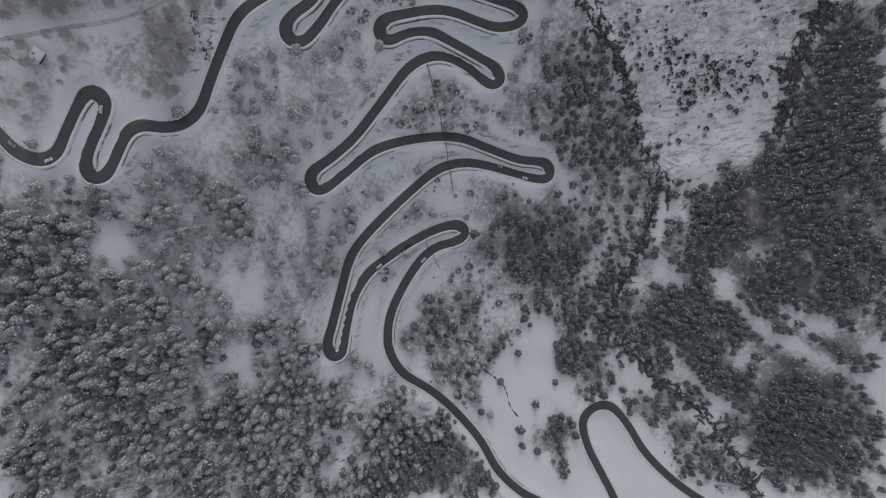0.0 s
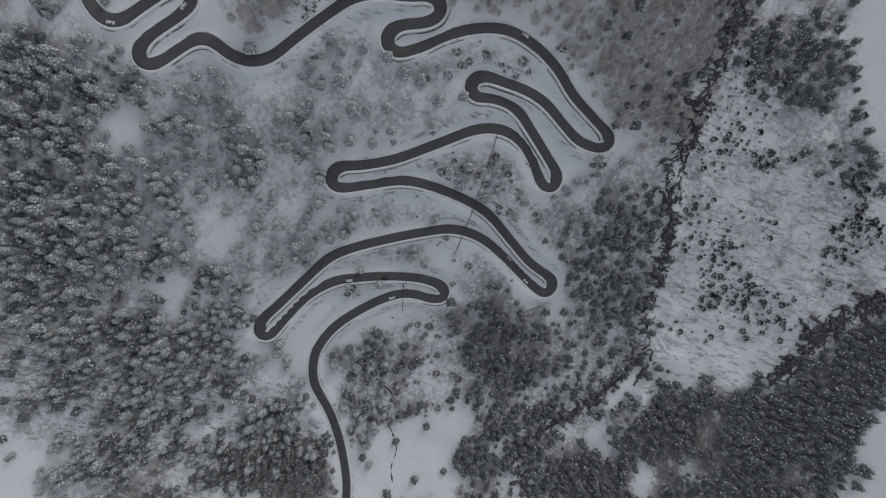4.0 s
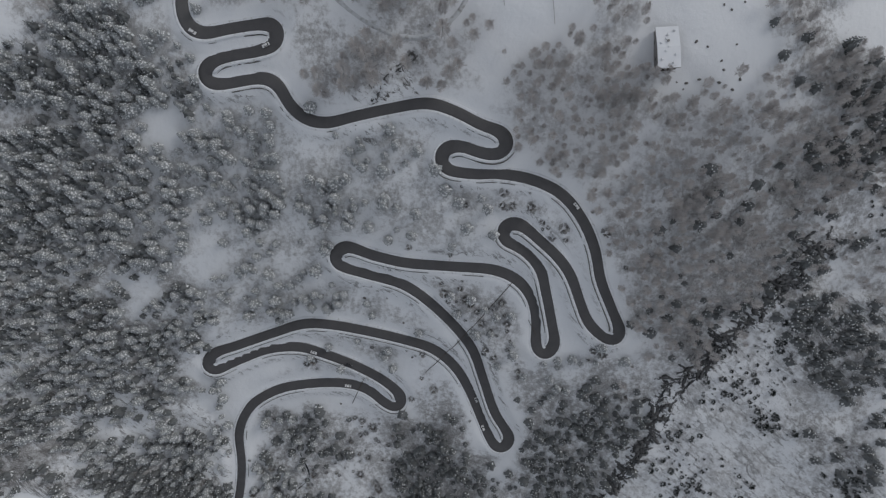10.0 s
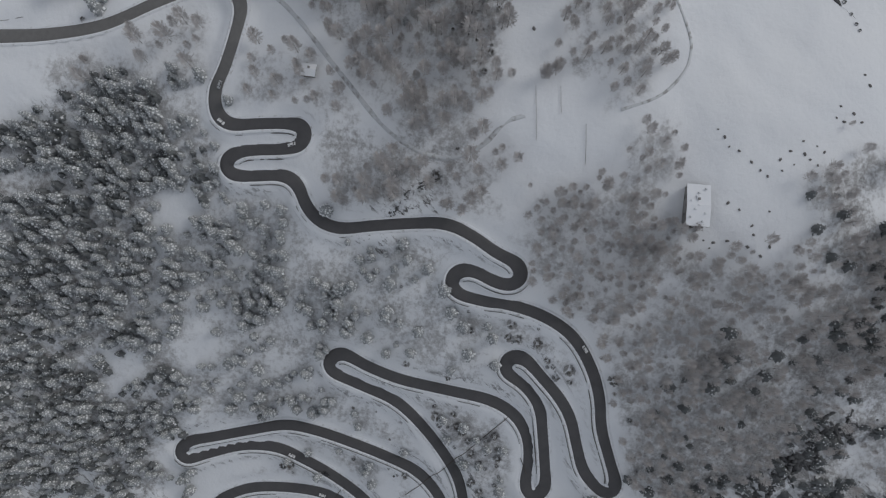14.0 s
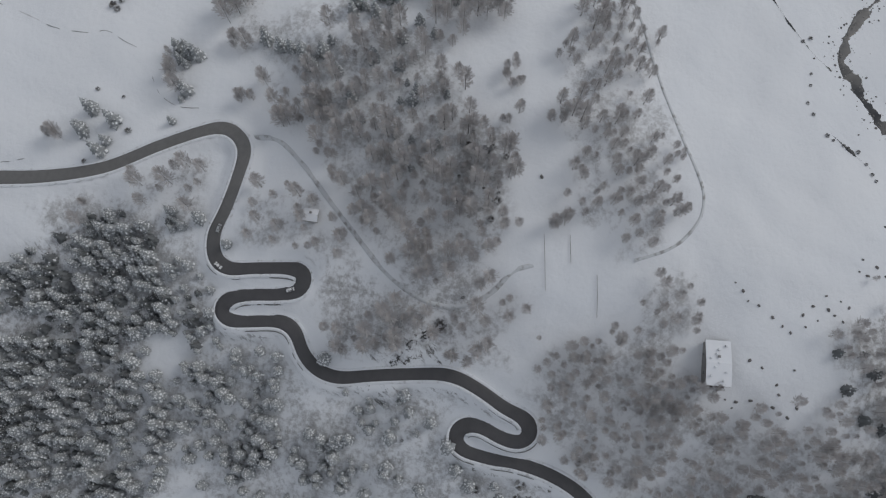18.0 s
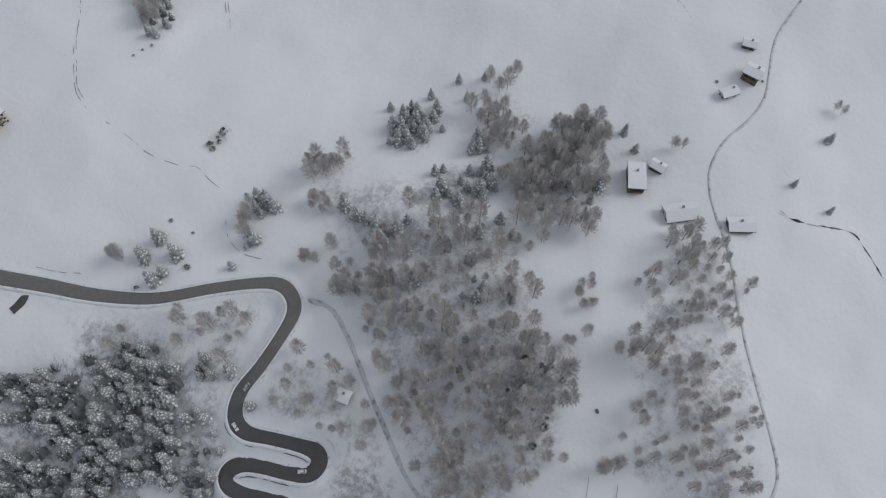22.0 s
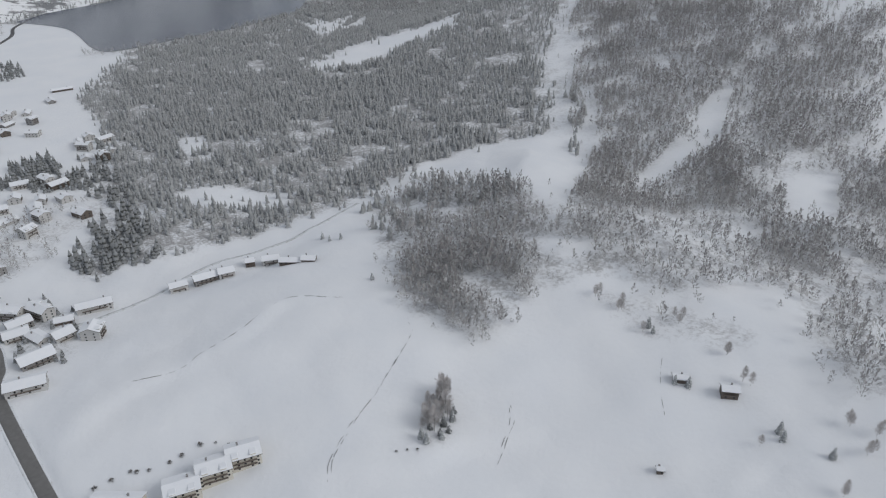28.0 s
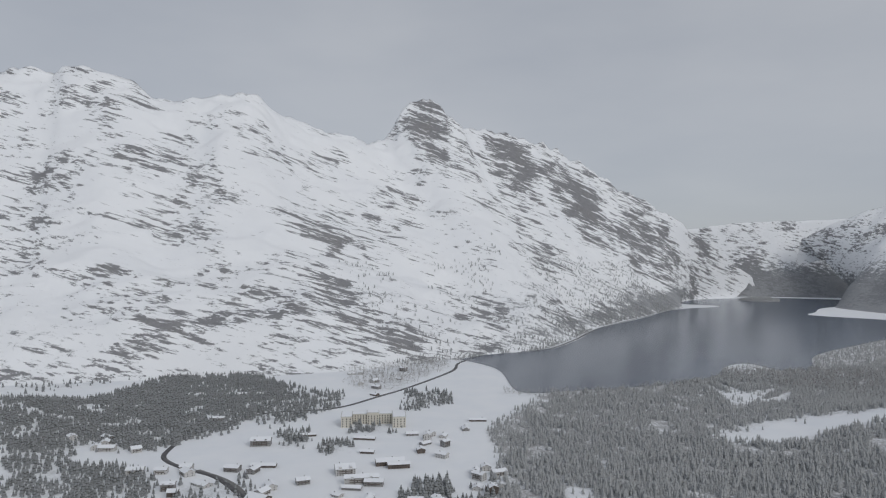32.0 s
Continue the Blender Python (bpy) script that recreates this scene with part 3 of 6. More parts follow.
NEAR_WOODS.append(('larch', 12, [(-63, 0), (-47, -53), (-62, -68), (-69, -42), (-76, -15)]))
NEAR_WOODS.append(('conifer', 8, [(-70, 164), (-53, 133), (-29, 104), (-24, 76), (-41, 62), (-72, 57), (-67, 26), (-85, 1), (-86, -17), (-75, -60), (-103, -79), (-164, 145)]))
NEAR_WOODS.append(('larch', 7, [(-28, 156), (-17, 126), (-29, 116), (-45, 136), (-40, 149)]))
NEAR_WOODS.append(('larch', 7.5, [(-4, 109), (11, 84), (6, 70), (-17, 69), (-25, 88), (-18, 108)]))
NEAR_WOODS.append(('shrub', 5, [(49, -50), (48, -73), (4, -78), (4, -67), (14, -51)]))
NEAR_WOODS.append(('dark', 9, [(-79, 170), (-56, 151), (-32, 132), (-21, 106), (-35, 87), (-62, 97), (-56, 59), (-73, 50), (-119, 146)]))
NEAR_WOODS.append(('dark', 8, [(-78, 162), (-73, 146), (-84, 102), (-124, 83), (-157, 118), (-164, 145)]))
NEAR_WOODS.append(('larch', 5.6, [(63, 76), (96, 91), (109, 81), (110, 71), (90, 59), (69, 64)]))
NEAR_WOODS.append(('conifer', 5.6, [(140, 69), (153, 65), (157, 45), (133, 37), (120, 48), (123, 60)]))
NEAR_WOODS.append(('conifer', 5.6, [(146, 28), (153, 12), (140, 7), (137, 19)]))
NEAR_WOODS.append(('conifer', 5.6, [(116, 39), (136, 2), (120, -9), (108, 2), (95, 22), (94, 41)]))
NEAR_WOODS.append(('conifer', 6.2, [(82, 69), (104, 47), (78, 19), (60, 42), (61, 56)]))
NEAR_WOODS.append(('larch', 6.2, [(156, 24), (194, 31), (202, 23), (188, 0), (164, -6), (179, -20), (185, -34), (169, -47), (149, -57), (121, -54), (105, -43), (104, -25), (125, -10), (145, -1)]))
NEAR_WOODS.append(('conifer', 9, [(136, -8), (154, -58), (127, -58), (111, -22)]))
NEAR_WOODS.append(('larch', 7.5, [(58, 55), (45, 15), (15, 0), (19, 17), (33, 28), (38, 46)]))
NEAR_WOODS.append(('conifer', 15, [(67, 43), (102, -20), (60, -46), (10, -49), (4, -24), (34, 12)]))
NEAR_WOODS.append(('larch', 7.8, [(81, 37), (100, 11), (102, -20), (89, -37), (76, -40), (57, -39), (55, -57), (58, -70), (28, -79), (23, -54), (5, -51), (-23, -59), (-33, -36), (-12, -14), (11, 9), (40, 12), (58, 16), (67, 43)]))
NEAR_WOODS.append(('larch', 8, [(42, 45), (50, 18), (38, 17), (34, 41)]))
NEAR_WOODS.append(('conifer', 10, [(63, -10), (72, -44), (61, -49), (51, -19)]))
NEAR_WOODS.append(('larch', 5.2, [(63, 76), (96, 91), (109, 81), (110, 71), (90, 59), (69, 64)]))
NEAR_WOODS.append(('larch', 5.2, [(35, 98), (44, 109), (52, 114), (58, 109), (49, 97)]))
NEAR_WOODS.append(('conifer', 5.6, [(57, 109), (67, 105), (62, 94), (51, 94)]))
NEAR_WOODS.append(('conifer', 5.6, [(42, 106), (49, 95), (39, 89), (35, 100)]))
NEAR_WOODS.append(('larch', 4.2, [(162, 261), (170, 255), (152, 232), (141, 226), (134, 234), (145, 249)]))
NEAR_WOODS.append(('conifer', 4.6, [(140, 243), (158, 233), (137, 215), (128, 230)]))
NEAR_WOODS.append(('shrub', 1.7, [(74, 152), (81, 150), (94, 146), (91, 142), (82, 145), (74, 150)]))
NEAR_WOODS.append(('larch', 8, [(-33, 157), (-15, 140), (-20, 118), (-32, 118), (-43, 139)]))
NEAR_WOODS.append(('larch', 8, [(-14, 109), (2, 99), (16, 82), (10, 73), (-10, 84), (-18, 101)]))
NEAR_WOODS.append(('conifer', 9, [(-76, 184), (-64, 172), (-65, 147), (-41, 132), (-27, 115), (-21, 91), (-13, 70), (-23, 68), (-89, 169)]))
NEAR_WOODS.append(('larch', 6.6, [(87, 91), (103, 89), (110, 71), (80, 64), (65, 74)]))
NEAR_WOODS.append(('larch', 6, [(170, -14), (185, -36), (165, -51), (133, -50), (125, -39)]))
NEAR_WOODS.append(('larch', 7.5, [(229, 434), (321, 346), (267, 297), (209, 278), (182, 332)]))
NEAR_WOODS.append(('conifer', 8.5, [(-17, 566), (110, 582), (262, 569), (241, 457), (368, 455), (409, 435), (628, 609), (863, 1245), (382, 1108), (154, 1260), (33, 772)]))
NEAR_WOODS.append(('larch', 7.5, [(409, 418), (867, 353), (383, 95), (400, 153), (441, 221), (367, 242), (326, 353)]))
NEAR_WOODS.append(('larch', 8.5, [(481, 445), (605, 639), (952, 1008), (1180, 549), (867, 353), (608, 370)]))
NEAR_WOODS.append(('larch', 6.2, [(598, 337), (693, 323), (966, 280), (511, 79), (513, 118), (530, 191), (505, 252)]))
NEAR_WOODS.append(('larch', 6.5, [(488, 522), (711, 447), (598, 337), (461, 367), (390, 413)]))
NEAR_WOODS.append(('larch', 6.5, [(311, 617), (410, 581), (495, 571), (349, 382), (292, 338), (227, 300), (199, 304), (222, 401)]))
NEAR_WOODS.append(('conifer', 9, [(293, 719), (447, 631), (560, 659), (438, 806)]))
NEAR_WOODS.append(('larch', 7, [(923, 915), (1146, 528), (879, 360), (599, 377), (513, 486)]))
FAR_WOODS = []
FAR_WOODS.append(('conifer', 9.5, [(199, 1376), (488, 1466), (616, 1587), (737, 1587), (1213, 1709), (1776, 1900), (1231, 1196), (715, 824), (534, 595), (354, 633), (276, 596), (196, 577), (91, 567), (-14, 565), (27, 639), (108, 664), (35, 747), (66, 852), (126, 899), (135, 1153)]))
FAR_WOODS.append(('conifer', 7.5, [(-759, 1159), (-700, 1319), (-648, 1591), (-478, 1639), (-303, 1452), (-440, 1206), (-349, 1134), (-450, 1005), (-566, 1020), (-467, 819), (-533, 815)]))
FAR_WOODS.append(('conifer', 8.5, [(193, 1418), (696, 1686), (933, 1480), (526, 833), (101, 836), (140, 1026)]))
FAR_WOODS.append(('larch', 10, [(1089, 1303), (1585, 1555), (626, 562), (546, 574)]))
FAR_WOODS.append(('conifer', 7, [(-337, 805), (-268, 789), (-221, 739), (-199, 604), (-144, 540), (-95, 475), (-102, 409), (-209, 435)]))
FAR_WOODS.append(('larch', 8, [(-118, 659), (-60, 718), (42, 746), (-12, 648), (-74, 576)]))
FAR_WOODS.append(('conifer', 8, [(-65, 848), (-7, 879), (51, 855), (48, 744), (-36, 801)]))
FAR_WOODS.append(('conifer', 9, [(-94, 1461), (7, 1466), (7, 1348), (-77, 1271)]))
FAR_WOODS.append(('conifer', 10, [(-281, 1119), (-227, 1132), (-207, 1037), (-256, 1026)]))
FAR_WOODS.append(('conifer', 7, [(-196, 1058), (-154, 1069), (-142, 999), (-184, 993)]))
FAR_WOODS.append(('conifer', 9, [(-41, 875), (2, 887), (5, 837), (-36, 835)]))
FAR_WOODS.append(('conifer', 12, [(-757, 1895), (-655, 2123), (-557, 1784), (-619, 1618)]))
FAR_WOODS.append(('conifer', 9, [(63, 1150), (193, 1418), (142, 880), (75, 858)]))
FAR_WOODS.append(('larch', 11, [(-260, 1814), (-26, 2144), (8, 1742), (-173, 1458)]))
FAR_WOODS.append(('conifer', 12, [(-408, 1293), (-280, 1453), (-207, 1301), (-293, 1136)]))
FAR_WOODS.append(('conifer', 11, [(-217, 804), (-127, 784), (-68, 647), (-111, 559), (-164, 595)]))
FAR_WOODS.append(('conifer', 10, [(-225, 611), (-100, 509), (-87, 406), (-209, 435)]))
FAR_WOODS.append(('conifer', 16, [(-83, 566), (-15, 520), (-32, 420), (-68, 436)]))
FAR_WOODS.append(('conifer', 16, [(-380, 2254), (413, 3059), (515, 2463), (38, 1830)]))
FAR_WOODS.append(('conifer', 12, [(-50, 2425), (330, 2300), (274, 2022), (55, 1906)]))
FAR_WOODS.append(('conifer', 20, [(-1020, 1555), (-708, 2176), (-659, 1617), (-879, 1374)]))
FAR_WOODS.append(('conifer', 8.5, [(199, 1376), (521, 1565), (669, 1726), (844, 1751), (1361, 1898), (2559, 2554), (1148, 1110), (807, 1128), (590, 1378), (302, 1249)]))
FAR_WOODS.append(('larch', 7.5, [(959, 1091), (1285, 1252), (617, 552), (579, 588), (735, 803)]))
FAR_WOODS.append(('conifer', 8, [(630, 1692), (1060, 1681), (791, 1255), (603, 1459)]))
FAR_WOODS.append(('larch', 8.5, [(101, 1442), (289, 1716), (534, 1837), (758, 1835), (1090, 1730), (906, 1438), (652, 1577), (235, 1394)]))
FAR_WOODS.append(('larch', 6.5, [(231, 482), (333, 497), (429, 469), (626, 562), (355, 289), (177, 334)]))
FAR_WOODS.append(('larch', 13, [(-318, 1988), (-99, 2204), (-6, 1741), (-113, 1460), (-208, 1456)]))
FAR_WOODS.append(('conifer', 9, [(-303, 1452), (-232, 1455), (-206, 1292), (-268, 1308)]))
FAR_WOODS.append(('conifer', 9, [(-341, 1319), (-279, 1336), (-253, 1213), (-312, 1211)]))
FAR_WOODS.append(('conifer', 6.5, [(-768, 1171), (-700, 1319), (-646, 1586), (-478, 1639), (-303, 1452), (-335, 1296), (-367, 1134), (-450, 1005), (-535, 1058), (-593, 981), (-643, 982)]))
FAR_WOODS.append(('conifer', 10, [(-171, 1197), (-73, 1201), (-85, 1110), (-150, 1114)]))
FAR_WOODS.append(('conifer', 8, [(-43, 896), (5, 902), (5, 833), (-50, 831)]))
FAR_WOODS.append(('conifer', 14, [(900, 1720), (1150, 1900), (1430, 2060), (1880, 2330), (2230, 2880), (1950, 3050), (2300, 2950), (2500, 2300), (1900, 1500), (1300, 1300)]))
FAR_WOODS.append(('larch', 7.5, [(1066, 1157), (1941, 1373), (1010, 667), (878, 896)]))
FAR_WOODS.append(('conifer', 7, [(-530, 951), (-426, 934), (-350, 832), (-309, 699), (-239, 642), (-217, 564), (-333, 575)]))
FAR_WOODS.append(('conifer', 13, [(-351, 873), (-271, 912), (-176, 718), (-137, 587), (-217, 593)]))
FAR_WOODS.append(('conifer', 13, [(880, 1780), (1000, 2050), (1250, 2500), (1650, 2850), (2000, 3100), (2300, 3100), (2900, 3000), (3300, 2300), (2600, 1600), (1800, 1300), (1250, 1500)]))
FAR_WOODS.append(('larch', 9, [(740, 1520), (1000, 1540), (1150, 1700), (950, 1760), (740, 1680)]))
FAR_WOODS.append(('conifer', 5, [(-192, 1008), (-145, 1006), (-145, 1032), (-192, 1034)]))
FAR_WOODS.append(('conifer', 5.5, [(-258, 1066), (-213, 1060), (-210, 1082), (-258, 1090)]))
FAR_WOODS.append(('conifer', 8, [(-275, 623), (-218, 621), (-135, 539), (-94, 466), (-87, 405), (-208, 434)]))
GLADES = []
GLADES.append([(-81, 86), (-78, 65), (-98, 65), (-101, 83)])
GLADES.append([(-79, 66), (-86, 62), (-99, 75), (-95, 83)])
GLADES.append([(101, -50), (88, -66), (87, -78), (63, -92), (41, -95), (-2, -104), (-7, -93), (29, -81), (59, -72), (67, -63), (73, -47), (89, -37)])
GLADES.append([(-7, -97), (-1, -122), (-13, -138), (-37, -136), (-42, -106), (-34, -96)])
GLADES.append([(-417, -160), (-428, -165), (-449, -155), (-475, -150), (-517, -156), (-572, -164), (-576, -160), (-518, -149), (-478, -141), (-437, -149)])
GLADES.append([(-477, -167), (-508, -184), (-519, -174), (-497, -155)])
GLADES.append([(-432, -96), (-478, -87), (-522, -89), (-518, -80), (-456, -80)])
GLADES.append([(357, 620), (410, 581), (492, 633), (557, 578), (481, 477), (394, 410), (375, 413), (382, 463), (365, 584)])
GLADES.append([(340, 365), (390, 413), (471, 476), (627, 622), (670, 690), (682, 668), (613, 585), (469, 455), (375, 381)])
GLADES.append([(520, 436), (611, 468), (704, 495), (746, 493), (674, 443), (579, 423), (525, 415)])
GLADES.append([(658, 351), (709, 311), (654, 291), (623, 284), (610, 310)])
GLADES.append([(820, 328), (935, 364), (901, 385)])
GLADES.append([(430, 221), (457, 200), (416, 165), (412, 187)])
GLADES.append([(337, 361), (371, 319), (337, 318), (319, 348)])
GLADES.append([(530, 314), (558, 307), (522, 288)])
GLADES.append([(460, 337), (460, 310), (429, 292)])
GLADES.append([(510, 1186), (590, 1208), (745, 1181), (755, 1138), (629, 1144), (542, 1130)])
GLADES.append([(103, 706), (153, 695), (210, 641), (194, 609), (108, 664)])
GLADES.append([(402, 1101), (470, 1136), (566, 1163), (653, 1168), (757, 1213), (738, 1170), (626, 1118), (510, 1065), (442, 1090)])
GLADES.append([(411, 434), (593, 654), (817, 884), (827, 863), (607, 636), (425, 428)])
GLADES.append([(369, 631), (465, 627), (548, 595), (514, 506), (399, 441), (390, 534)])
GLADES.append([(410, 1125), (507, 1148), (548, 1114), (641, 1173), (741, 1187), (805, 1223), (840, 1211), (754, 1144), (632, 1113), (536, 1067), (491, 1113)])
GLADES.append([(145, 869), (185, 873), (173, 816), (142, 812)])
GLADES.append([(606, 1640), (635, 1486), (741, 1531), (600, 1370)])
GLADES.append([(663, 353), (719, 322), (640, 274), (609, 301)])
GLADES.append([(541, 435), (622, 459), (649, 458), (550, 411)])
GLADES.append([(635, 430), (715, 472), (794, 520), (796, 540), (713, 514), (689, 476)])
GLADES.append([(655, 345), (698, 317), (626, 262), (586, 287)])
GLADES.append([(587, 1612), (587, 1478), (616, 1383), (693, 1450), (760, 1526), (689, 1404), (554, 1341)])
GLADES.append([(650, 742), (871, 974), (990, 1077), (1197, 1183), (1646, 1474), (2043, 1500), (2020, 1433), (1903, 1344), (1453, 1246), (1123, 1089), (978, 1016), (862, 926), (668, 721)])
THIN_GLADES = []
THIN_GLADES.append([(-171, 106), (-175, 81), (-200, 82), (-200, 108)])
THIN_GLADES.append([(-151, 61), (-154, 45), (-175, 51), (-171, 64)])
THIN_GLADES.append([(-230, 181), (-235, 124), (-247, 93), (-250, 126), (-239, 183)])
THIN_GLADES.append([(-252, 137), (-261, 99), (-297, 100), (-288, 141)])
THIN_GLADES.append([(-309, 164), (-304, 90), (-321, 55), (-310, 54), (-296, 90), (-299, 163)])
THIN_GLADES.append([(-147, 165), (-148, 140), (-155, 138), (-154, 167)])
THIN_GLADES.append([(-203, 176), (-214, 120), (-220, 121), (-210, 178)])
THIN_GLADES.append([(-175, 171), (-178, 134), (-182, 135), (-180, 172)])
THIN_GLADES.append([(-149, 150), (-157, 125), (-163, 126), (-156, 153)])
THIN_GLADES.append([(-206, 172), (-232, 107), (-241, 110), (-216, 176)])
THIN_GLADES.append([(-195, 211), (-198, 180), (-207, 180), (-209, 212)])
THIN_GLADES.append([(-250, 117), (-261, 95), (-288, 114), (-275, 131)])
THIN_GLADES.append([(-241, 188), (-279, 117), (-291, 122), (-263, 178)])
THIN_GLADES.append([(-248, 66), (-271, 46), (-319, 45), (-310, 74), (-276, 78)])
THIN_GLADES.append([(-493, -215), (-532, -233), (-539, -229), (-499, -208)])
THIN_GLADES.append([(-430, -190), (-465, -208), (-471, -201), (-439, -184)])
THIN_GLADES.append([(-385, -136), (-406, -151), (-414, -132), (-394, -125)])
THIN_GLADES.append([(-457, -117), (-471, -132), (-503, -125), (-488, -107)])
THIN_GLADES.append([(-74, -213), (-80, -235), (-90, -232), (-85, -213)])
THIN_GLADES.append([(-81, -246), (-73, -270), (-81, -271), (-88, -252)])
THIN_GLADES.append([(224, 557), (344, 627), (454, 583), (544, 608), (501, 491), (398, 405), (398, 460), (351, 527), (325, 565)])
THIN_GLADES.append([(414, 1112), (505, 1174), (596, 1220), (755, 1199), (833, 1224), (751, 1114), (618, 1123), (526, 1095)])
THIN_GLADES.append([(967, 463), (980, 423), (879, 360), (898, 409)])
THIN_GLADES.append([(982, 573), (1117, 621), (1175, 554), (1042, 522)])
LONE = {}
LONE['conifer'] = [(20, 138), (8, 140), (17, 126), (6, 127), (0, 129), (24, 98), (59, 101), (39, 96), (148, 73), (182, 46), (190, 33), (172, 36), (161, 50), (166, 56), (183, -53), (174, -62), (182, -164), (226, -154), (188, -143), (138, 222), (130, 226), (155, 231), (322, 229), (319, 222), (307, 114), (312, 85), (296, 171), (291, 178), (186, 396), (303, 109), (406, 62), (409, 56), (424, 54), (427, 48), (445, 42), (193, 513), (194, 498), (203, 493), (59, 106), (55, 99), (46, 103), (41, 94), (24, 98), (22, 138), (10, 141), (17, 126), (6, 129), (1, 126), (-172, -91), (-183, -96), (-194, -117), (-178, -21), (-177, -25), (-189, -43), (-213, -15), (-207, -34), (-212, -54), (-198, -73), (-215, -124), (-216, -51), (-233, -160), (-228, -169)]
LONE['larch'] = [(2, 149), (47, 105), (54, 107), (42, 66), (53, 57), (157, 246), (145, 241), (144, 233), (138, 231), (183, -79), (184, -84), (89, -67), (79, -64), (62, -90), (293, 67), (75, -71), (250, -153), (318, 255), (345, 226), (348, 221), (339, 176), (328, 149), (343, 95), (328, 75), (363, 55), (344, 45), (295, 67), (321, 278), (291, 115), (350, 80), (4, 153), (41, 66), (44, 64), (13, -106), (11, -102), (7, -86), (-15, -176), (78, -65), (84, -68), (161, 254), (160, 247), (151, 247), (155, 242), (154, 235), (147, 237)]
LONE['shrub'] = [(112, 224), (123, 219), (118, 222), (3, 157), (31, 126), (32, 140), (235, -88), (229, -94), (247, -111), (-6, 136), (14, 118), (27, 286), (33, 281), (19, 289), (8, 287), (1, 286), (-10, 287), (-16, 289), (-19, 291), (-29, 291), (-38, 291), (143, -215), (140, -211), (122, -217), (115, -217), (104, -216), (98, -219), (87, -226), (85, -229), (83, -234), (82, -236), (81, -241), (75, -245), (70, -248), (67, -250)]
LONE['dark'] = [(-265, 12), (-278, 10), (-286, 21), (-276, -1), (-288, -3), (-259, -8), (-269, -13), (-297, 29), (-315, 21), (-336, 30), (-349, 36), (-328, -2), (-326, -11), (-327, -19), (-292, -15), (-293, -30), (-332, -41), (-345, -17), (-348, 9), (-382, 6), (-384, 29), (-393, 38), (-371, -37), (-389, -30), (-385, -17), (-379, -47), (-395, -47), (-393, -59), (-406, 14), (-404, 2), (148, 230), (139, 231), (141, 223), (147, 223), (143, 242), (159, 236), (159, 249)]

HOUSES = []
HOUSES.append((56, 500, 14, 10, 2, -3, 'plaster'))
HOUSES.append((80, 499, 22, 10, 2, -1, 'grey'))
HOUSES.append((96, 496, 13, 11, 2, -8, 'plaster'))
HOUSES.append((120, 506, 8, 9, 2, -13, 'timber'))
HOUSES.append((137, 499, 15, 10, 2, -17, 'plaster'))
HOUSES.append((150, 476, 24, 8, 1, -33, 'timber'))
HOUSES.append((161, 468, 12, 8, 1, -35, 'timber'))
HOUSES.append((-8, 504, 26, 11, 2, -5, 'plaster'))
HOUSES.append((-31, 493, 13, 8, 1, -8, 'timber'))
HOUSES.append((-15, 455, 12, 14, 3, 62, 'plaster'))
HOUSES.append((-34, 464, 14, 12, 2, 17, 'plaster'))
HOUSES.append((-65, 525, 20, 12, 3, -38, 'plaster'))
HOUSES.append((-84, 552, 14, 9, 1, 12, 'timber'))
HOUSES.append((-53, 437, 22, 14, 2, 12, 'grey'))
HOUSES.append((-61, 404, 24, 12, 2, -8, 'plaster'))
HOUSES.append((-96, 461, 18, 14, 2, -8, 'plaster'))
HOUSES.append((-95, 422, 12, 16, 3, 67, 'plaster'))
HOUSES.append((-134, 447, 18, 12, 2, 12, 'plaster'))
HOUSES.append((-157, 608, 22, 16, 3, -38, 'plaster'))
HOUSES.append((-133, 610, 16, 10, 1, 2, 'grey'))
HOUSES.append((-142, 761, 26, 10, 2, -5, 'plaster'))
HOUSES.append((-110, 639, 13, 11, 2, -33, 'plaster'))
HOUSES.append((-106, 722, 16, 12, 2, 7, 'timber'))
HOUSES.append((-171, 679, 16, 13, 2, -8, 'yellow'))
HOUSES.append((-201, 678, 15, 13, 3, -5, 'cream'))
HOUSES.append((-213, 719, 14, 10, 2, -3, 'plaster'))
HOUSES.append((-226, 670, 15, 12, 1, -8, 'plaster'))
HOUSES.append((-216, 641, 18, 12, 1, -18, 'grey'))
HOUSES.append((-247, 786, 20, 14, 2, -3, 'timber'))
HOUSES.append((-311, 868, 26, 14, 1, -33, 'plaster'))
HOUSES.append((-344, 906, 18, 14, 2, -48, 'plaster'))
HOUSES.append((-224, 813, 26, 18, 2, -25, 'timber'))
HOUSES.append((-290, 925, 20, 13, 2, -8, 'grey'))
HOUSES.append((-253, 944, 34, 12, 1, 2, 'timber'))
HOUSES.append((-179, 754, 18, 14, 1, -18, 'plaster'))
HOUSES.append((-61, 751, 15, 12, 2, 2, 'plaster'))
HOUSES.append((-94, 876, 24, 12, 2, -1, 'grey'))
HOUSES.append((-38, 813, 18, 12, 2, -1, 'plaster'))
HOUSES.append((-120, 860, 24, 10, 1, -5, 'grey'))
HOUSES.append((-248, 625, 18, 12, 1, -3, 'plaster'))
HOUSES.append((-229, 612, 16, 12, 1, -23, 'plaster'))
HOUSES.append((-186, 544, 14, 12, 2, 57, 'plaster'))
HOUSES.append((-183, 577, 18, 12, 1, -38, 'timber'))
HOUSES.append((-132, 541, 16, 12, 1, -28, 'timber'))
HOUSES.append((-158, 533, 16, 12, 1, -33, 'plaster'))
HOUSES.append((-112, 508, 18, 10, 1, -33, 'timber'))
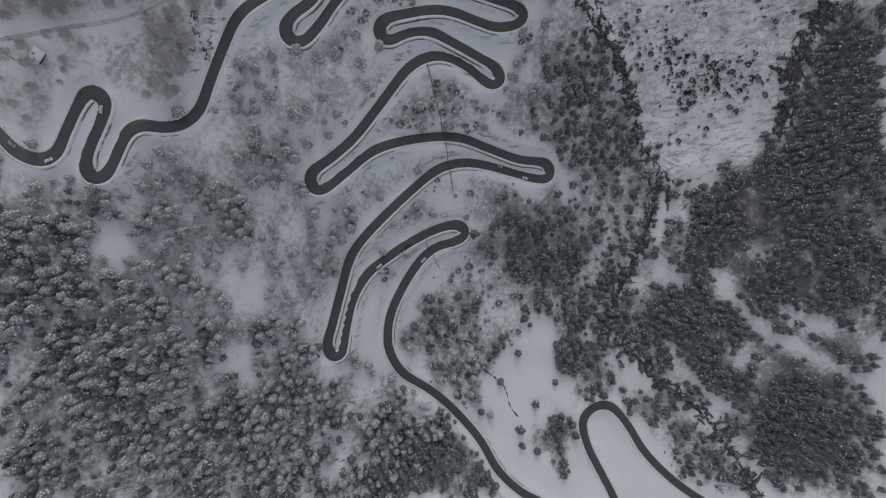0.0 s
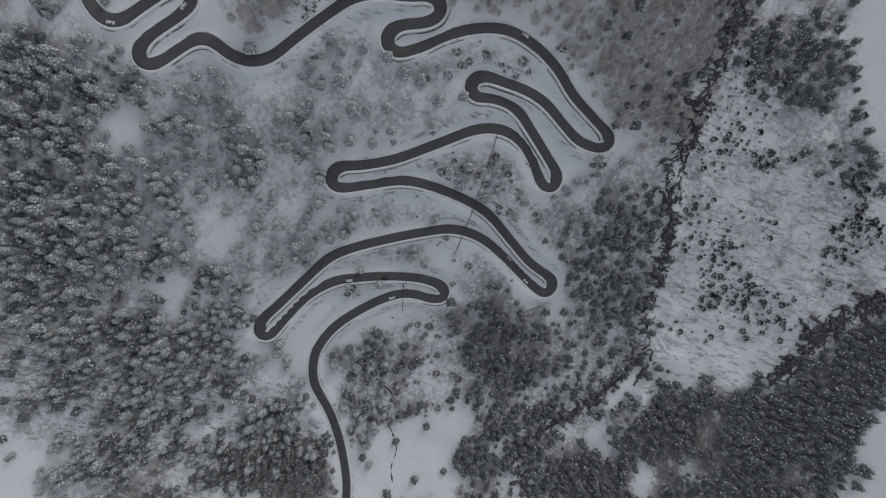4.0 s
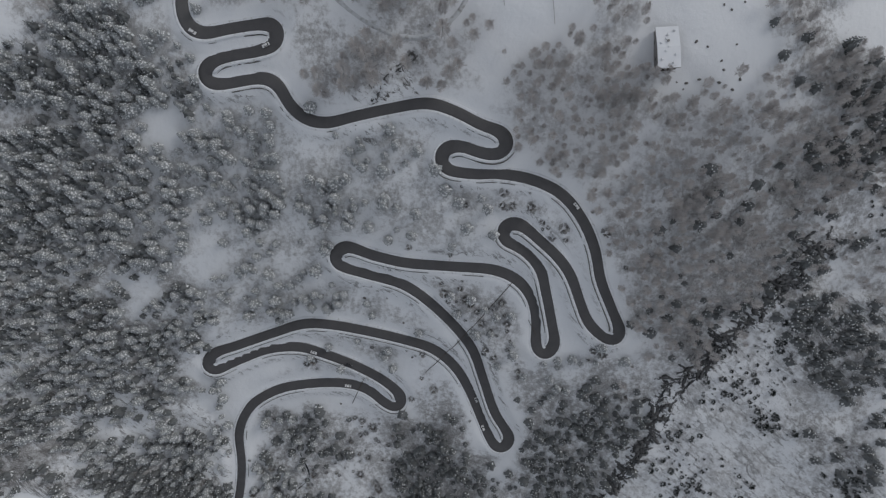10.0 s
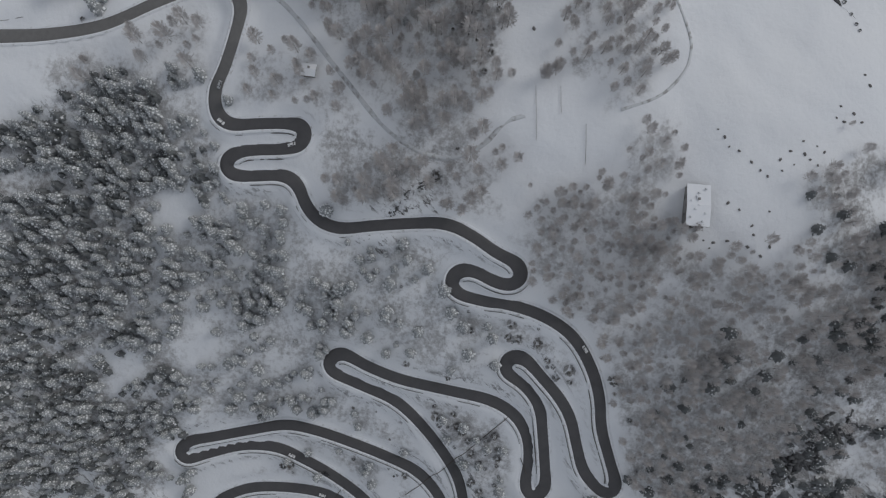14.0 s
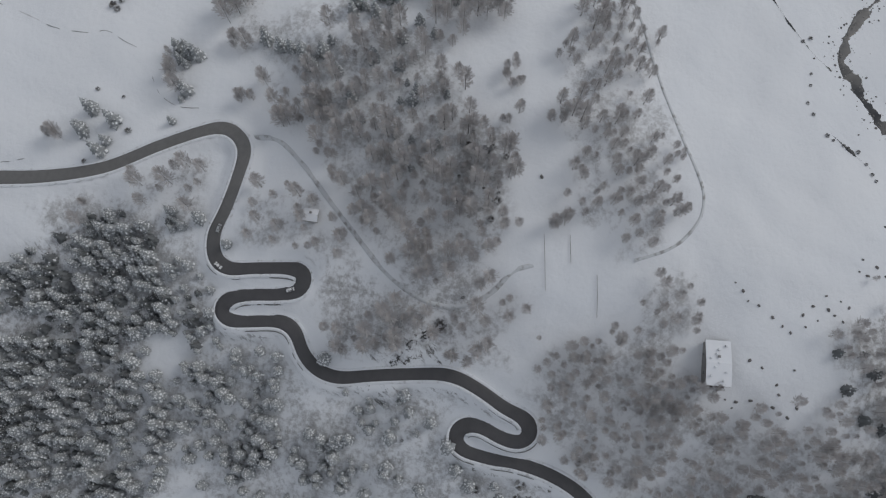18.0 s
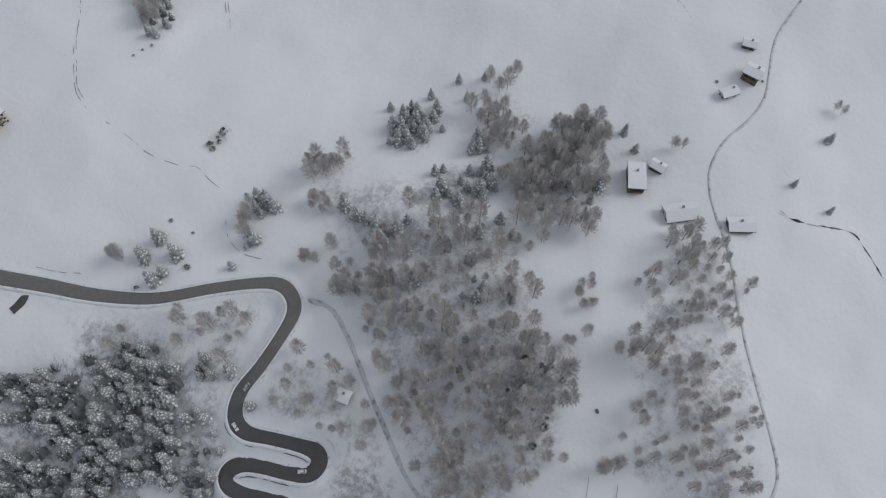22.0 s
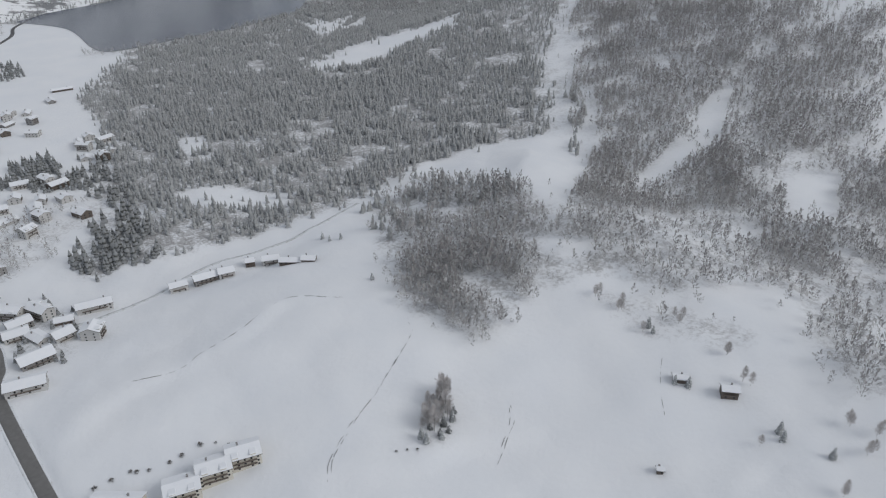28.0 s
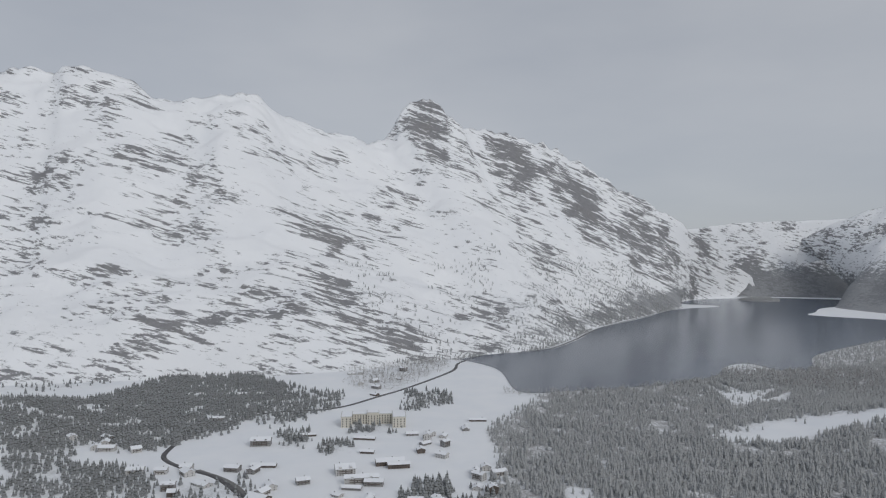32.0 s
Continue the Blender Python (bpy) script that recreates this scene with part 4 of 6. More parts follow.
HOUSES.append((-502, 1009, 24, 12, 2, 5, 'plaster'))
HOUSES.append((-285, 1046, 30, 16, 3, 6, 'grey'))
HOUSES.append((-415, 911, 22, 12, 2, 9, 'plaster'))
HOUSES.append((-381, 912, 16, 12, 2, 6, 'plaster'))
HOUSES.append((-353, 927, 16, 12, 2, 1, 'plaster'))
HOUSES.append((-138, 920, 26, 20, 3, 16, 'plaster'))
HOUSES.append((-81, 960, 40, 14, 2, 13, 'timber'))
HOUSES.append((-224, 1098, 26, 8, 1, 13, 'timber'))
HOUSES.append((-417, 1391, 24, 10, 2, 6, 'plaster'))
HOUSES.append((-399, 1188, 24, 10, 2, 1, 'grey'))
HOUSES.append((51, 1205, 30, 8, 1, 1, 'timber'))
HOUSES.append((-132, 1082, 34, 8, 1, -7, 'timber'))
HOUSES.append((-119, 1011, 20, 8, 1, -7, 'timber'))
HOUSES.append((-111, 883, 44, 12, 3, 11, 'plaster'))
HOUSES.append((-68, 946, 30, 10, 2, 11, 'timber'))
HOUSES.append((-29, 270, 26, 10, 3, -34, 'cream'))
HOUSES.append((2, 261, 18, 13, 3, -10, 'cream'))
HOUSES.append((20, 264, 18, 13, 3, -10, 'cream'))
HOUSES.append((37, 265, 18, 13, 3, -10, 'cream'))
HOUSES.append((-48, 241, 12, 9, 1, -62, 'grey'))
HOUSES.append((-24, 227, 8, 6, 1, 18, 'plaster'))
HOUSES.append((311, 152, 10, 7, 2, -42, 'timber'))
HOUSES.append((296, 178, 9, 6, 1, -42, 'timber'))
HOUSES.append((231, 135, 3.5, 3, 1, -42, 'timber'))
HOUSES.append((156, -68, 8, 15, 2, -70, 'timber'))
HOUSES.append((168, -76, 7, 5, 1, -100, 'timber'))
HOUSES.append((145, -95, 16, 9, 1, -56, 'plaster'))
HOUSES.append((151, -124, 12, 7, 1, -65, 'timber'))
HOUSES.append((246, -104, 9, 8, 2, -100, 'timber'))
HOUSES.append((229, -96, 9, 5, 1, -45, 'plaster'))
HOUSES.append((268, -97, 7, 5, 1, -85, 'timber'))
HOUSES.append((-9, 14, 6, 5, 1, -85, 'timber'))
HOUSES.append((-37, -187, 10, 19, 2, -82, 'grey'))
BOULDERS = [(1, -189), (-2, -193), (-6, -196), (-7, -201), (-11, -208), (-14, -213), (-16, -217), (-7, -221), (-12, -223), (-2, -225), (-8, -228), (4, -230), (-2, -232), (-4, -235), (3, -237), (-6, -239), (1, -241), (19, -244), (25, -245), (18, -248), (23, -252), (20, -257), (44, -255), (39, -258), (-32, -202), (-34, -208), (-51, -201), (-49, -207), (-40, -216), (-44, -218), (-32, -222), (-48, -227), (-50, -217), (-53, -224), (32, -92), (11, -71), (21, -66), (29, -70), (-51, -196), (-54, -200), (-167, -8), (-178, -12), (-178, -38), (-177, -52), (-192, -63), (-215, -70), (-254, -23), (-280, -30), (-271, -38), (-300, -114)]
HOTEL = (-128.6, 1171.7)
WALLS = []
WALLS.append([(150, 292), (123, 271), (96, 253), (77, 235), (70, 223)])
WALLS.append([(67, 209), (65, 193), (61, 175), (62, 156), (65, 147), (61, 136), (59, 128)])
WALLS.append([(49, 118), (37, 109), (33, 97), (35, 86)])
WALLS.append([(193, 224), (182, 210), (162, 196)])
WALLS.append([(258, 51), (268, 46), (279, 42)])
WALLS.append([(275, -5), (284, -12), (290, -24), (292, -38), (286, -50), (273, -63)])
WALLS.append([(-19, 189), (-16, 176), (-12, 165)])
WALLS.append([(171, -140), (168, -150), (171, -160), (174, -170)])
WALLS.append([(-5, 369), (10, 365), (28, 365), (42, 372), (68, 379), (96, 394), (117, 400), (138, 387), (152, 378)])
WALLS.append([(178, 324), (173, 310), (151, 292), (127, 275), (102, 256), (80, 238), (71, 224)])
WALLS.append([(194, 224), (188, 212), (172, 200), (159, 191)])
WALLS.append([(304, 200), (281, 181), (264, 162)])
WALLS.append([(259, 50), (269, 46), (279, 43)])
CREEK = []
CREEK.append([(169, -140), (168, -152), (171, -162), (175, -178), (168, -186), (158, -195), (145, -205), (134, -217), (127, -227)])
CREEK.append([(179, -251), (168, -242), (153, -236), (138, -233), (128, -236), (125, -240), (118, -243), (110, -248), (96, -256)])
CREEK.append([(89, -228), (79, -240), (73, -248)])
CREEK.append([(-70, -39), (-64, -44), (-55, -52), (-47, -59)])
TORRENT = []
TORRENT.append([(-346, -186), (-358, -163), (-370, -136), (-377, -107), (-386, -80), (-402, -72), (-431, -71), (-459, -69), (-482, -70), (-495, -68), (-524, -61), (-556, -51), (-568, -45)])
GORGE_WALL = [[(-122, -302), (-132, -287), (-154, -276), (-171, -263), (-192, -254), (-211, -235), (-226, -227), (-258, -225), (-288, -211), (-310, -202)], [(-179, -248), (-198, -250), (-225, -237), (-253, -229), (-288, -212), (-320, -194), (-346, -186), (-363, -150), (-377, -107)], [(-355, -336), (-355, -314), (-370, -287), (-382, -269)], [(-344, -341), (-353, -306), (-374, -279), (-387, -260)]]
DITCH = []
DITCH.append([(-295, 5), (-313, -2), (-328, 9), (-351, 9), (-368, 19), (-379, 22)])
POLES = []
POLES.append([(-161, -126), (-182, -112), (-203, -97), (-225, -79)])
POLES.append([(-230, -40), (-253, -31)])
POLES.append([(-192, -145), (-183, -139)])
FIELD_BANK = [(-50, 339), (-13, 359), (41, 370), (65, 373), (114, 396), (154, 373), (188, 348)]
FIELD_MOUND = [(87, 223), (115, 210), (148, 214), (177, 202)]
FIELD_LINES = []
FIELD_LINES.append([(5, -99), (-21, -105)])
FIELD_LINES.append([(7, -111), (-6, -114)])
FIELD_LINES.append([(-9, -127), (-28, -131)])
CARS = [(-45.1, 16.3), (-24.1, 58.3), (-39.3, 53.9), (-117.1, -153.0), (-242.0, -112.2), (-260.5, -120.7), (-223.1, -29.4), (-238.9, -28.5), (-218.4, -5.7)]
CRAGS = []
CRAGS.append((0.8, [(-374, -143), (-370, -184), (-376, -224), (-388, -234), (-393, -196), (-395, -158)]))
CRAGS.append((0.9, [(-116, -297), (-141, -276), (-168, -256), (-207, -234), (-226, -224), (-258, -222), (-258, -236), (-218, -243), (-195, -262), (-154, -283), (-125, -306)]))
CRAGS.append((0.8, [(-168, -266), (-151, -302), (-154, -342), (-208, -350), (-209, -315), (-195, -279)]))
CRAGS.append((0.75, [(-241, 183), (-251, 94), (-274, 51), (-337, 56), (-317, 193)]))
CRAGS.append((0.7, [(-158, 202), (-172, 145), (-251, 87), (-282, 119), (-263, 178), (-201, 235)]))
CRAGS.append((0.6, [(-268, -245), (-320, -352), (-282, -369), (-218, -270)]))
CRAGS.append((0.9, [(-55, -34), (-44, -58), (-63, -61), (-71, -40), (-71, -27)]))
CRAGS.append((0.55, [(-182, -259), (-263, -377), (-350, -338), (-377, -291), (-395, -253), (-357, -187)]))
CRAGS.append((0.6, [(-176, -249), (-188, -270), (-248, -240), (-347, -188), (-340, -178), (-241, -230)]))
CRAGS.append((1.0, [(-70, -40), (-52, -50), (-46, -63), (-63, -64)]))
CRAGS.append((0.9, [(-83, -23), (-79, -45), (-90, -49), (-93, -33)]))
CRAGS.append((1.0, [(72, 153), (84, 150), (96, 144), (91, 140), (80, 145)]))
CRAGS.append((0.6, [(-53, 156), (-42, 132), (-60, 125), (-60, 149)]))
CHALET_GROUNDS = []
CHALET_GROUNDS.append(([(-375, 917), (-250, 839), (-193, 676), (-184, 600), (-215, 608), (-268, 693), (-301, 700)], 6))
CHALET_GROUNDS.append(([(-214, 803), (-133, 785), (-102, 655), (-124, 586), (-159, 594), (-194, 733)], 5))
CHALET_GROUNDS.append(([(-228, 623), (-101, 521), (-83, 405), (-135, 417), (-185, 502)], 6))
CHALET_GROUNDS.append(([(-82, 554), (-24, 497), (-32, 428), (-70, 461)], 4))
CHALET_GROUNDS.append(([(-65, 848), (18, 788), (-11, 691), (-66, 719)], 5))
CHALET_GROUNDS.append(([(-63, 1128), (34, 1149), (34, 989), (-43, 979)], 9))
CHALET_GROUNDS.append(([(36, 949), (75, 950), (75, 848), (36, 838)], 7))
CHALET_GROUNDS.append(([(-237, 1651), (-111, 1696), (-87, 1433), (-177, 1402)], 8))
CHALET_GROUNDS.append(([(-133, 785), (20, 829), (42, 746), (-35, 640), (-71, 705)], 7))
CHALET_GROUNDS.append(([(-322, 762), (-255, 762), (-199, 604), (-246, 542)], 6))
CHALET_GROUNDS.append(([(-284, 962), (-133, 952), (8, 771), (-26, 583), (-137, 587), (-188, 719)], 9))
CHALET_GROUNDS.append(([(-595, 1076), (-462, 1057), (-408, 945), (-530, 951)], 5))
CHALET_GROUNDS.append(([(-350, 832), (-252, 846), (-157, 588), (-217, 593)], 5))

LAKE = [(31, 1880), (130, 1975), (300, 2075), (430, 2300), (570, 2620), (865, 3060), (1150, 3480), (1400, 3640), (1440, 3740),
        (1290, 3860), (1480, 4150), (1800, 4300), (2150, 4350), (2550, 4150), (2450, 3950), (2200, 3800), (1950, 3620), (1800, 3400), (1690, 3230), (1900, 3060), (2037, 2875),
        (1741, 2564), (1353, 2258), (1060, 2000), (930, 1770), (840, 1750), (800, 1850), (715, 1790), (630, 1630), (395, 1515), (280, 1480), (172, 1450), (140, 1500), (121, 1730)]


def mesh_object(name, verts, faces, material, parent=None, shade=False, slots=None):
    """One mesh object from arrays of corners and of equal-sided faces."""
    me = bpy.data.meshes.new(name)
    verts, faces = np.asarray(verts, np.float32), np.asarray(faces, np.int32)
    n, m = faces.shape
    me.vertices.add(len(verts))
    me.vertices.foreach_set("co", verts.ravel())
    me.loops.add(n * m)
    me.loops.foreach_set("vertex_index", faces.ravel())
    me.polygons.add(n)
    me.polygons.foreach_set("loop_start", np.arange(0, n * m, m, dtype=np.int32))
    me.polygons.foreach_set("loop_total", np.full(n, m, np.int32))
    if shade:
        me.polygons.foreach_set("use_smooth", np.ones(n, bool))
    me.update(calc_edges=True)
    for m in material if isinstance(material, (list, tuple)) else (material,):
        me.materials.append(m)
    if slots is not None:
        me.polygons.foreach_set("material_index", np.asarray(slots, np.int32))
    ob = new(name, me)
    if parent is not None:
        ob.parent = parent
    return ob


def grid_faces(nx, ny):
    i, j = np.meshgrid(np.arange(nx - 1), np.arange(ny - 1), indexing="ij")
    a = (i * ny + j).ravel()
    return np.stack([a, a + ny, a + ny + 1, a + 1], 1)


def steps(spans):
    out = []
    for a, b, s in spans:
        out.extend(np.arange(a, b, s))
    out.append(spans[-1][1])
    return np.array(out, float)


def rocky_at(x, y):
    """Where ledges break the snow: the gorge beside the hairpins and a few scars."""
    wx, wy = x + 6 * wave(x, y, 14.0, 20.5), y + 6 * wave(x, y, 14.0, 31.5)
    out = np.zeros(x.shape)
    for amount, poly in CRAGS:
        out = np.maximum(out, amount * inside(poly, wx, wy))
    return out


def side_of(line):
    d = np.gradient(line, axis=0)
    d /= np.linalg.norm(d, axis=1)[:, None] + 1e-9
    return np.stack([-d[:, 1], d[:, 0]], 1)


def build_ground():
    xs = steps([(-5000, -1500, 250), (-1500, -700, 50), (-700, -440, 10), (-440, 60, 2.6), (60, 480, 6), (480, 1200, 24), (1200, 5000, 150)])
    ys = steps([(-5000, -1200, 250), (-1200, -420, 40), (-420, -230, 6), (-230, 120, 2.6), (120, 700, 6), (700, 2000, 24), (2000, 5200, 160)])
    gx, gy = np.meshgrid(xs, ys, indexing="ij")
    z = ground_height(gx, gy)
    wild = smooth((900 - gy) / 300) * smooth((1200 - gx) / 500)
    z = z + ripple(gx, gy) * wild
    rocky = rocky_at(gx, gy)
    z = z + rocky * (7.0 * (0.5 - np.abs(wave(gx + 0.5 * gy, gy * 1.8, 30.0, 3.5))) + 3.0 * wave(gx, gy, 9.0, 5.5))
    # banks between the terraces of the snow field
    for line, high, run in ((FIELD_BANK, 2.2, 26.0), (FIELD_MOUND, 2.4, 20.0)):
        p = catmull(line, 4.0)
        n = side_of(p)
        box_x, box_y = (gx > p[:, 0].min() - 90) & (gx < p[:, 0].max() + 90), (gy > p[:, 1].min() - 90) & (gy < p[:, 1].max() + 90)
        for i, j in zip(*np.nonzero(box_x & box_y)):
            d = np.hypot(p[:, 0] - gx[i, j], p[:, 1] - gy[i, j])
            k = int(d.argmin())
            side = (gx[i, j] - p[k, 0]) * n[k, 0] + (gy[i, j] - p[k, 1]) * n[k, 1]
            if d[k] < 90:
                z[i, j] += high * math.exp(-(d[k] / (run if side > 0 else 5.0)) ** 2)
    # the shelf that carries the road
    near, clean = np.zeros(gx.shape, bool), np.ones(gx.shape)
    for (i, j) in ROAD_CELLS:
        a, b = np.searchsorted(xs, (i - 1) * BUCKET), np.searchsorted(xs, (i + 2) * BUCKET)
        c, d = np.searchsorted(ys, (j - 1) * BUCKET), np.searchsorted(ys, (j + 2) * BUCKET)
        near[a:b, c:d] = True
    for i, j in zip(*np.nonzero(near)):
        d, h = nearest_road(gx[i, j], gy[i, j])
        if d < 11:
            k = 1 - min(max((d - HALF - 1.6) / 5.0, 0), 1)
            k = k * k * (3 - 2 * k)
            z[i, j] = z[i, j] * (1 - k) + (h - 0.25) * k
            clean[i, j] = min(max((d - 4) / 7, 0), 1)
    flat = smooth((gy - 1150) / 250) * smooth((1350 + 0.66 * (gy - 1400) - gx) / 300)
    z = z * (1 - flat) + (LAKE_Z - 0.6) * flat
    scrub_shade = np.zeros(gx.shape)
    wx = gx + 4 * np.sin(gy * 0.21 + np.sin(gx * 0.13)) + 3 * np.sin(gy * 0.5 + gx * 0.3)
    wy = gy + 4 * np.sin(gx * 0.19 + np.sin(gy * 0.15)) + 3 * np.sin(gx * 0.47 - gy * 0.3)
    # above 0.85 the ground colour also takes on painted pine shade
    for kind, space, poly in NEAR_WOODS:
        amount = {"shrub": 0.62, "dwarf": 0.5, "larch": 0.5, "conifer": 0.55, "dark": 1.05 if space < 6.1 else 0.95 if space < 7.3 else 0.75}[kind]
        scrub_shade = np.maximum(scrub_shade, amount * inside(poly, wx, wy))
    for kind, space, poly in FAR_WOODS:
        scrub_shade = np.maximum(scrub_shade, (0.45 if poly[0][0] < 60 and space < 40 and max(p[0] for p in poly) < 110 else 0.6 if kind == "larch" else 0.85) * inside(poly, wx, wy))
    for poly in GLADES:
        scrub_shade = scrub_shade * (1 - 0.85 * inside(poly, gx, gy))
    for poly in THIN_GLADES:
        scrub_shade = scrub_shade * (1 - 0.6 * inside(poly, wx, wy))
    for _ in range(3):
        s = scrub_shade.copy()
        s[1:-1, 1:-1] = (scrub_shade[1:-1, 1:-1] * 2 + scrub_shade[2:, 1:-1] + scrub_shade[:-2, 1:-1] + scrub_shade[1:-1, 2:] + scrub_shade[1:-1, :-2]) / 6
        scrub_shade = s
    scrub_shade = scrub_shade * clean
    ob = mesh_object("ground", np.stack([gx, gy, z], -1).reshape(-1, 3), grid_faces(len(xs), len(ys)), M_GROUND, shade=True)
    for name, values in (("scrub_shade", scrub_shade), ("rocky", rocky)):
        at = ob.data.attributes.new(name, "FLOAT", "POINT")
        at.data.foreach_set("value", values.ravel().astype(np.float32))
    tagged(ob, "snow-covered mountain ground with brushwood showing through", "ground", kind="structure")
    return xs, ys, z


XS, YS, ZS = build_ground()


def on_ground(x, y):
    """The height of the built ground at places."""
    x, y = np.asarray(x, float), np.asarray(y, float)
    i = np.clip(np.searchsorted(XS, x) - 1, 0, len(XS) - 2)
    j = np.clip(np.searchsorted(YS, y) - 1, 0, len(YS) - 2)
    u = (x - XS[i]) / (XS[i + 1] - XS[i])
    v = (y - YS[j]) / (YS[j + 1] - YS[j])
    return ZS[i, j] * (1 - u) * (1 - v) + ZS[i + 1, j] * u * (1 - v) + ZS[i, j + 1] * (1 - u) * v + ZS[i + 1, j + 1] * u * v


def sweep(name, line, zs, profile, material, shade=True):
    """A strip along a line: profile is a list of (offset to the left, height)."""
    n = side_of(line)
    rows = []
    for off, h in profile:
        off = np.broadcast_to(off, len(line))
        h = np.broadcast_to(h, len(line))
        rows.append(np.column_stack([line + n * off[:, None], zs + h]))
    v = np.stack(rows, 1)
    return mesh_object(name, v.reshape(-1, 3), grid_faces(len(line), len(profile)), material, shade=shade)


def build_roads():
    bend = np.abs(np.gradient(np.unwrap(np.arctan2(*np.gradient(PASS_ROAD, axis=0).T[::-1]))))
    for _ in range(10):
        bend[1:-1] = (bend[:-2] + bend[1:-1] * 2 + bend[2:]) / 4
    wide = HALF + 0.9 * np.clip(bend * 6, 0, 1) + 1.1 * smooth((PASS_ROAD[:, 1] - 100) / 120)
    road = sweep("road", PASS_ROAD, ROAD_Z, [(wide + 0.5, -0.6), (wide, 0.02), (wide * 0.5, 0.10), (0, 0.13), (-wide * 0.5, 0.10), (-wide, 0.02), (-wide - 0.5, -0.6)], M_ASPHALT)
    run = np.arange(len(PASS_ROAD)) - int(np.argmin(np.hypot(PASS_ROAD[:, 0] + 30, PASS_ROAD[:, 1] - 60)))
    # weight of the lighter asphalt, full towards the village
    dry = smooth(0.5 - run / 40.0)
    road.data.attributes.new("dry", "FLOAT", "POINT").data.foreach_set("value", np.repeat(dry, 7).astype(np.float32))
    tagged(road, "dark wet asphalt pass road cleared of snow", "road", kind="structure")
    rng = np.random.default_rng(5)

    def clear_of_road(off):
        """How far a line beside the road must sink where it would lie on the next bend."""
        q = PASS_ROAD + side_of(PASS_ROAD) * off[:, None]
        sink = np.zeros(len(q))
        for i, (x, y) in enumerate(q):
            a, b = int(x // BUCKET), int(y // BUCKET)
            ks = np.array([k for p in (a - 1, a, a + 1) for r in (b - 1, b, b + 1) for k in ROAD_CELLS.get((p, r), ())])
            if len(ks) and np.hypot(PASS_ROAD[ks, 0] - x, PASS_ROAD[ks, 1] - y).min() < min(wide[i], abs(off[i])) - 0.15:
                sink[i] = -1.5
        for _ in range(3):
            sink = np.minimum(sink, np.minimum(np.roll(sink, 1), np.roll(sink, -1)))
        return sink

    for s in (1, -1):
        lump = np.convolve(rng.random(len(PASS_ROAD)), np.ones(3) / 3, "same")
        h = 0.04 + 0.30 * lump
        tagged(sweep("snow_bank", PASS_ROAD, ROAD_Z, [(s * (wide - 0.05), clear_of_road(s * (wide - 0.05))), (s * (wide + 0.45), h + clear_of_road(s * (wide + 0.45))), (s * (wide + 0.9), h * 0.9 + clear_of_road(s * (wide + 0.9))), (s * (wide + 1.6), clear_of_road(s * (wide + 1.6)) - 0.3)][::-s], M_BANK),
               "ploughed bank of snow along the road edge", "snow bank", kind="structure")
    # stone parapets and retaining walls on the falling side
    n = side_of(PASS_ROAD)
    gx = ground_height(PASS_ROAD[:, 0] + 4, PASS_ROAD[:, 1]) - ground_height(PASS_ROAD[:, 0] - 4, PASS_ROAD[:, 1])
    gy = ground_height(PASS_ROAD[:, 0], PASS_ROAD[:, 1] + 4) - ground_height(PASS_ROAD[:, 0], PASS_ROAD[:, 1] - 4)
    fall = -(gx * n[:, 0] + gy * n[:, 1]) / 8
    slope = smooth((-PASS_ROAD[:, 0] - 20) / 30)
    for s in (1, -1):
        show = slope * smooth((s * fall - 0.10) / 0.1) * smooth((np.convolve(rng.normal(0, 1, len(PASS_ROAD)), np.ones(15) / 15, "same") + 0.12) / 0.15)
        top = -1.6 + 1.75 * show + 2 * clear_of_road(s * (wide + 1.9))
        tagged(sweep("retaining_wall", PASS_ROAD, ROAD_Z, [(s * (wide + 1.75), top - 1.6), (s * (wide + 1.75), top), (s * (wide + 2.0), top), (s * (wide + 2.1), top - 3.0)][::-s], M_STONE, shade=False),
               "low stone parapet along the falling edge of the road", "wall", kind="structure")
    z = on_ground(SHORE_ROAD[:, 0], SHORE_ROAD[:, 1])
    tagged(sweep("road", SHORE_ROAD, z, [(4, -0.5), (3.6, 0.5), (0, 0.7), (-3.6, 0.5), (-4, -0.5)], M_ASPHALT), "grey asphalt road along the lake shore", "road", kind="structure")
    for line, half, cover in zip(LANES, LANE_HALF, (M_TRACK, M_TRACK, M_TRACK, M_ASPHALT)):
        z = on_ground(line[:, 0], line[:, 1])
        z = np.convolve(np.pad(z, 3, "edge"), np.ones(7) / 7, "valid")
        tagged(sweep("track", line, z, [(half + 0.4, -0.9), (half, 0.22), (0, 0.3), (-half, 0.22), (-half - 0.4, -0.9)], cover), "narrow lane of trodden grey snow" if cover is M_TRACK else "short cleared asphalt spur beside the road", "track", kind="structure")


build_roads()


def build_lake():
    line = catmull(LAKE + LAKE[:1], 20.0)[:-1]
    bm = bmesh.new()
    f = bm.faces.new([bm.verts.new((x, y, LAKE_Z)) for x, y in line])
    bmesh.ops.triangulate(bm, faces=[f])
    me = bpy.data.meshes.new("lake")
    bm.to_mesh(me)
    bm.free()
    if me.polygons[0].normal.z < 0:
        me.flip_normals()
    me.materials.append(M_WATER)
    tagged(new("lake", me), "dark open mountain lake with still water", "water", kind="structure")


build_lake()


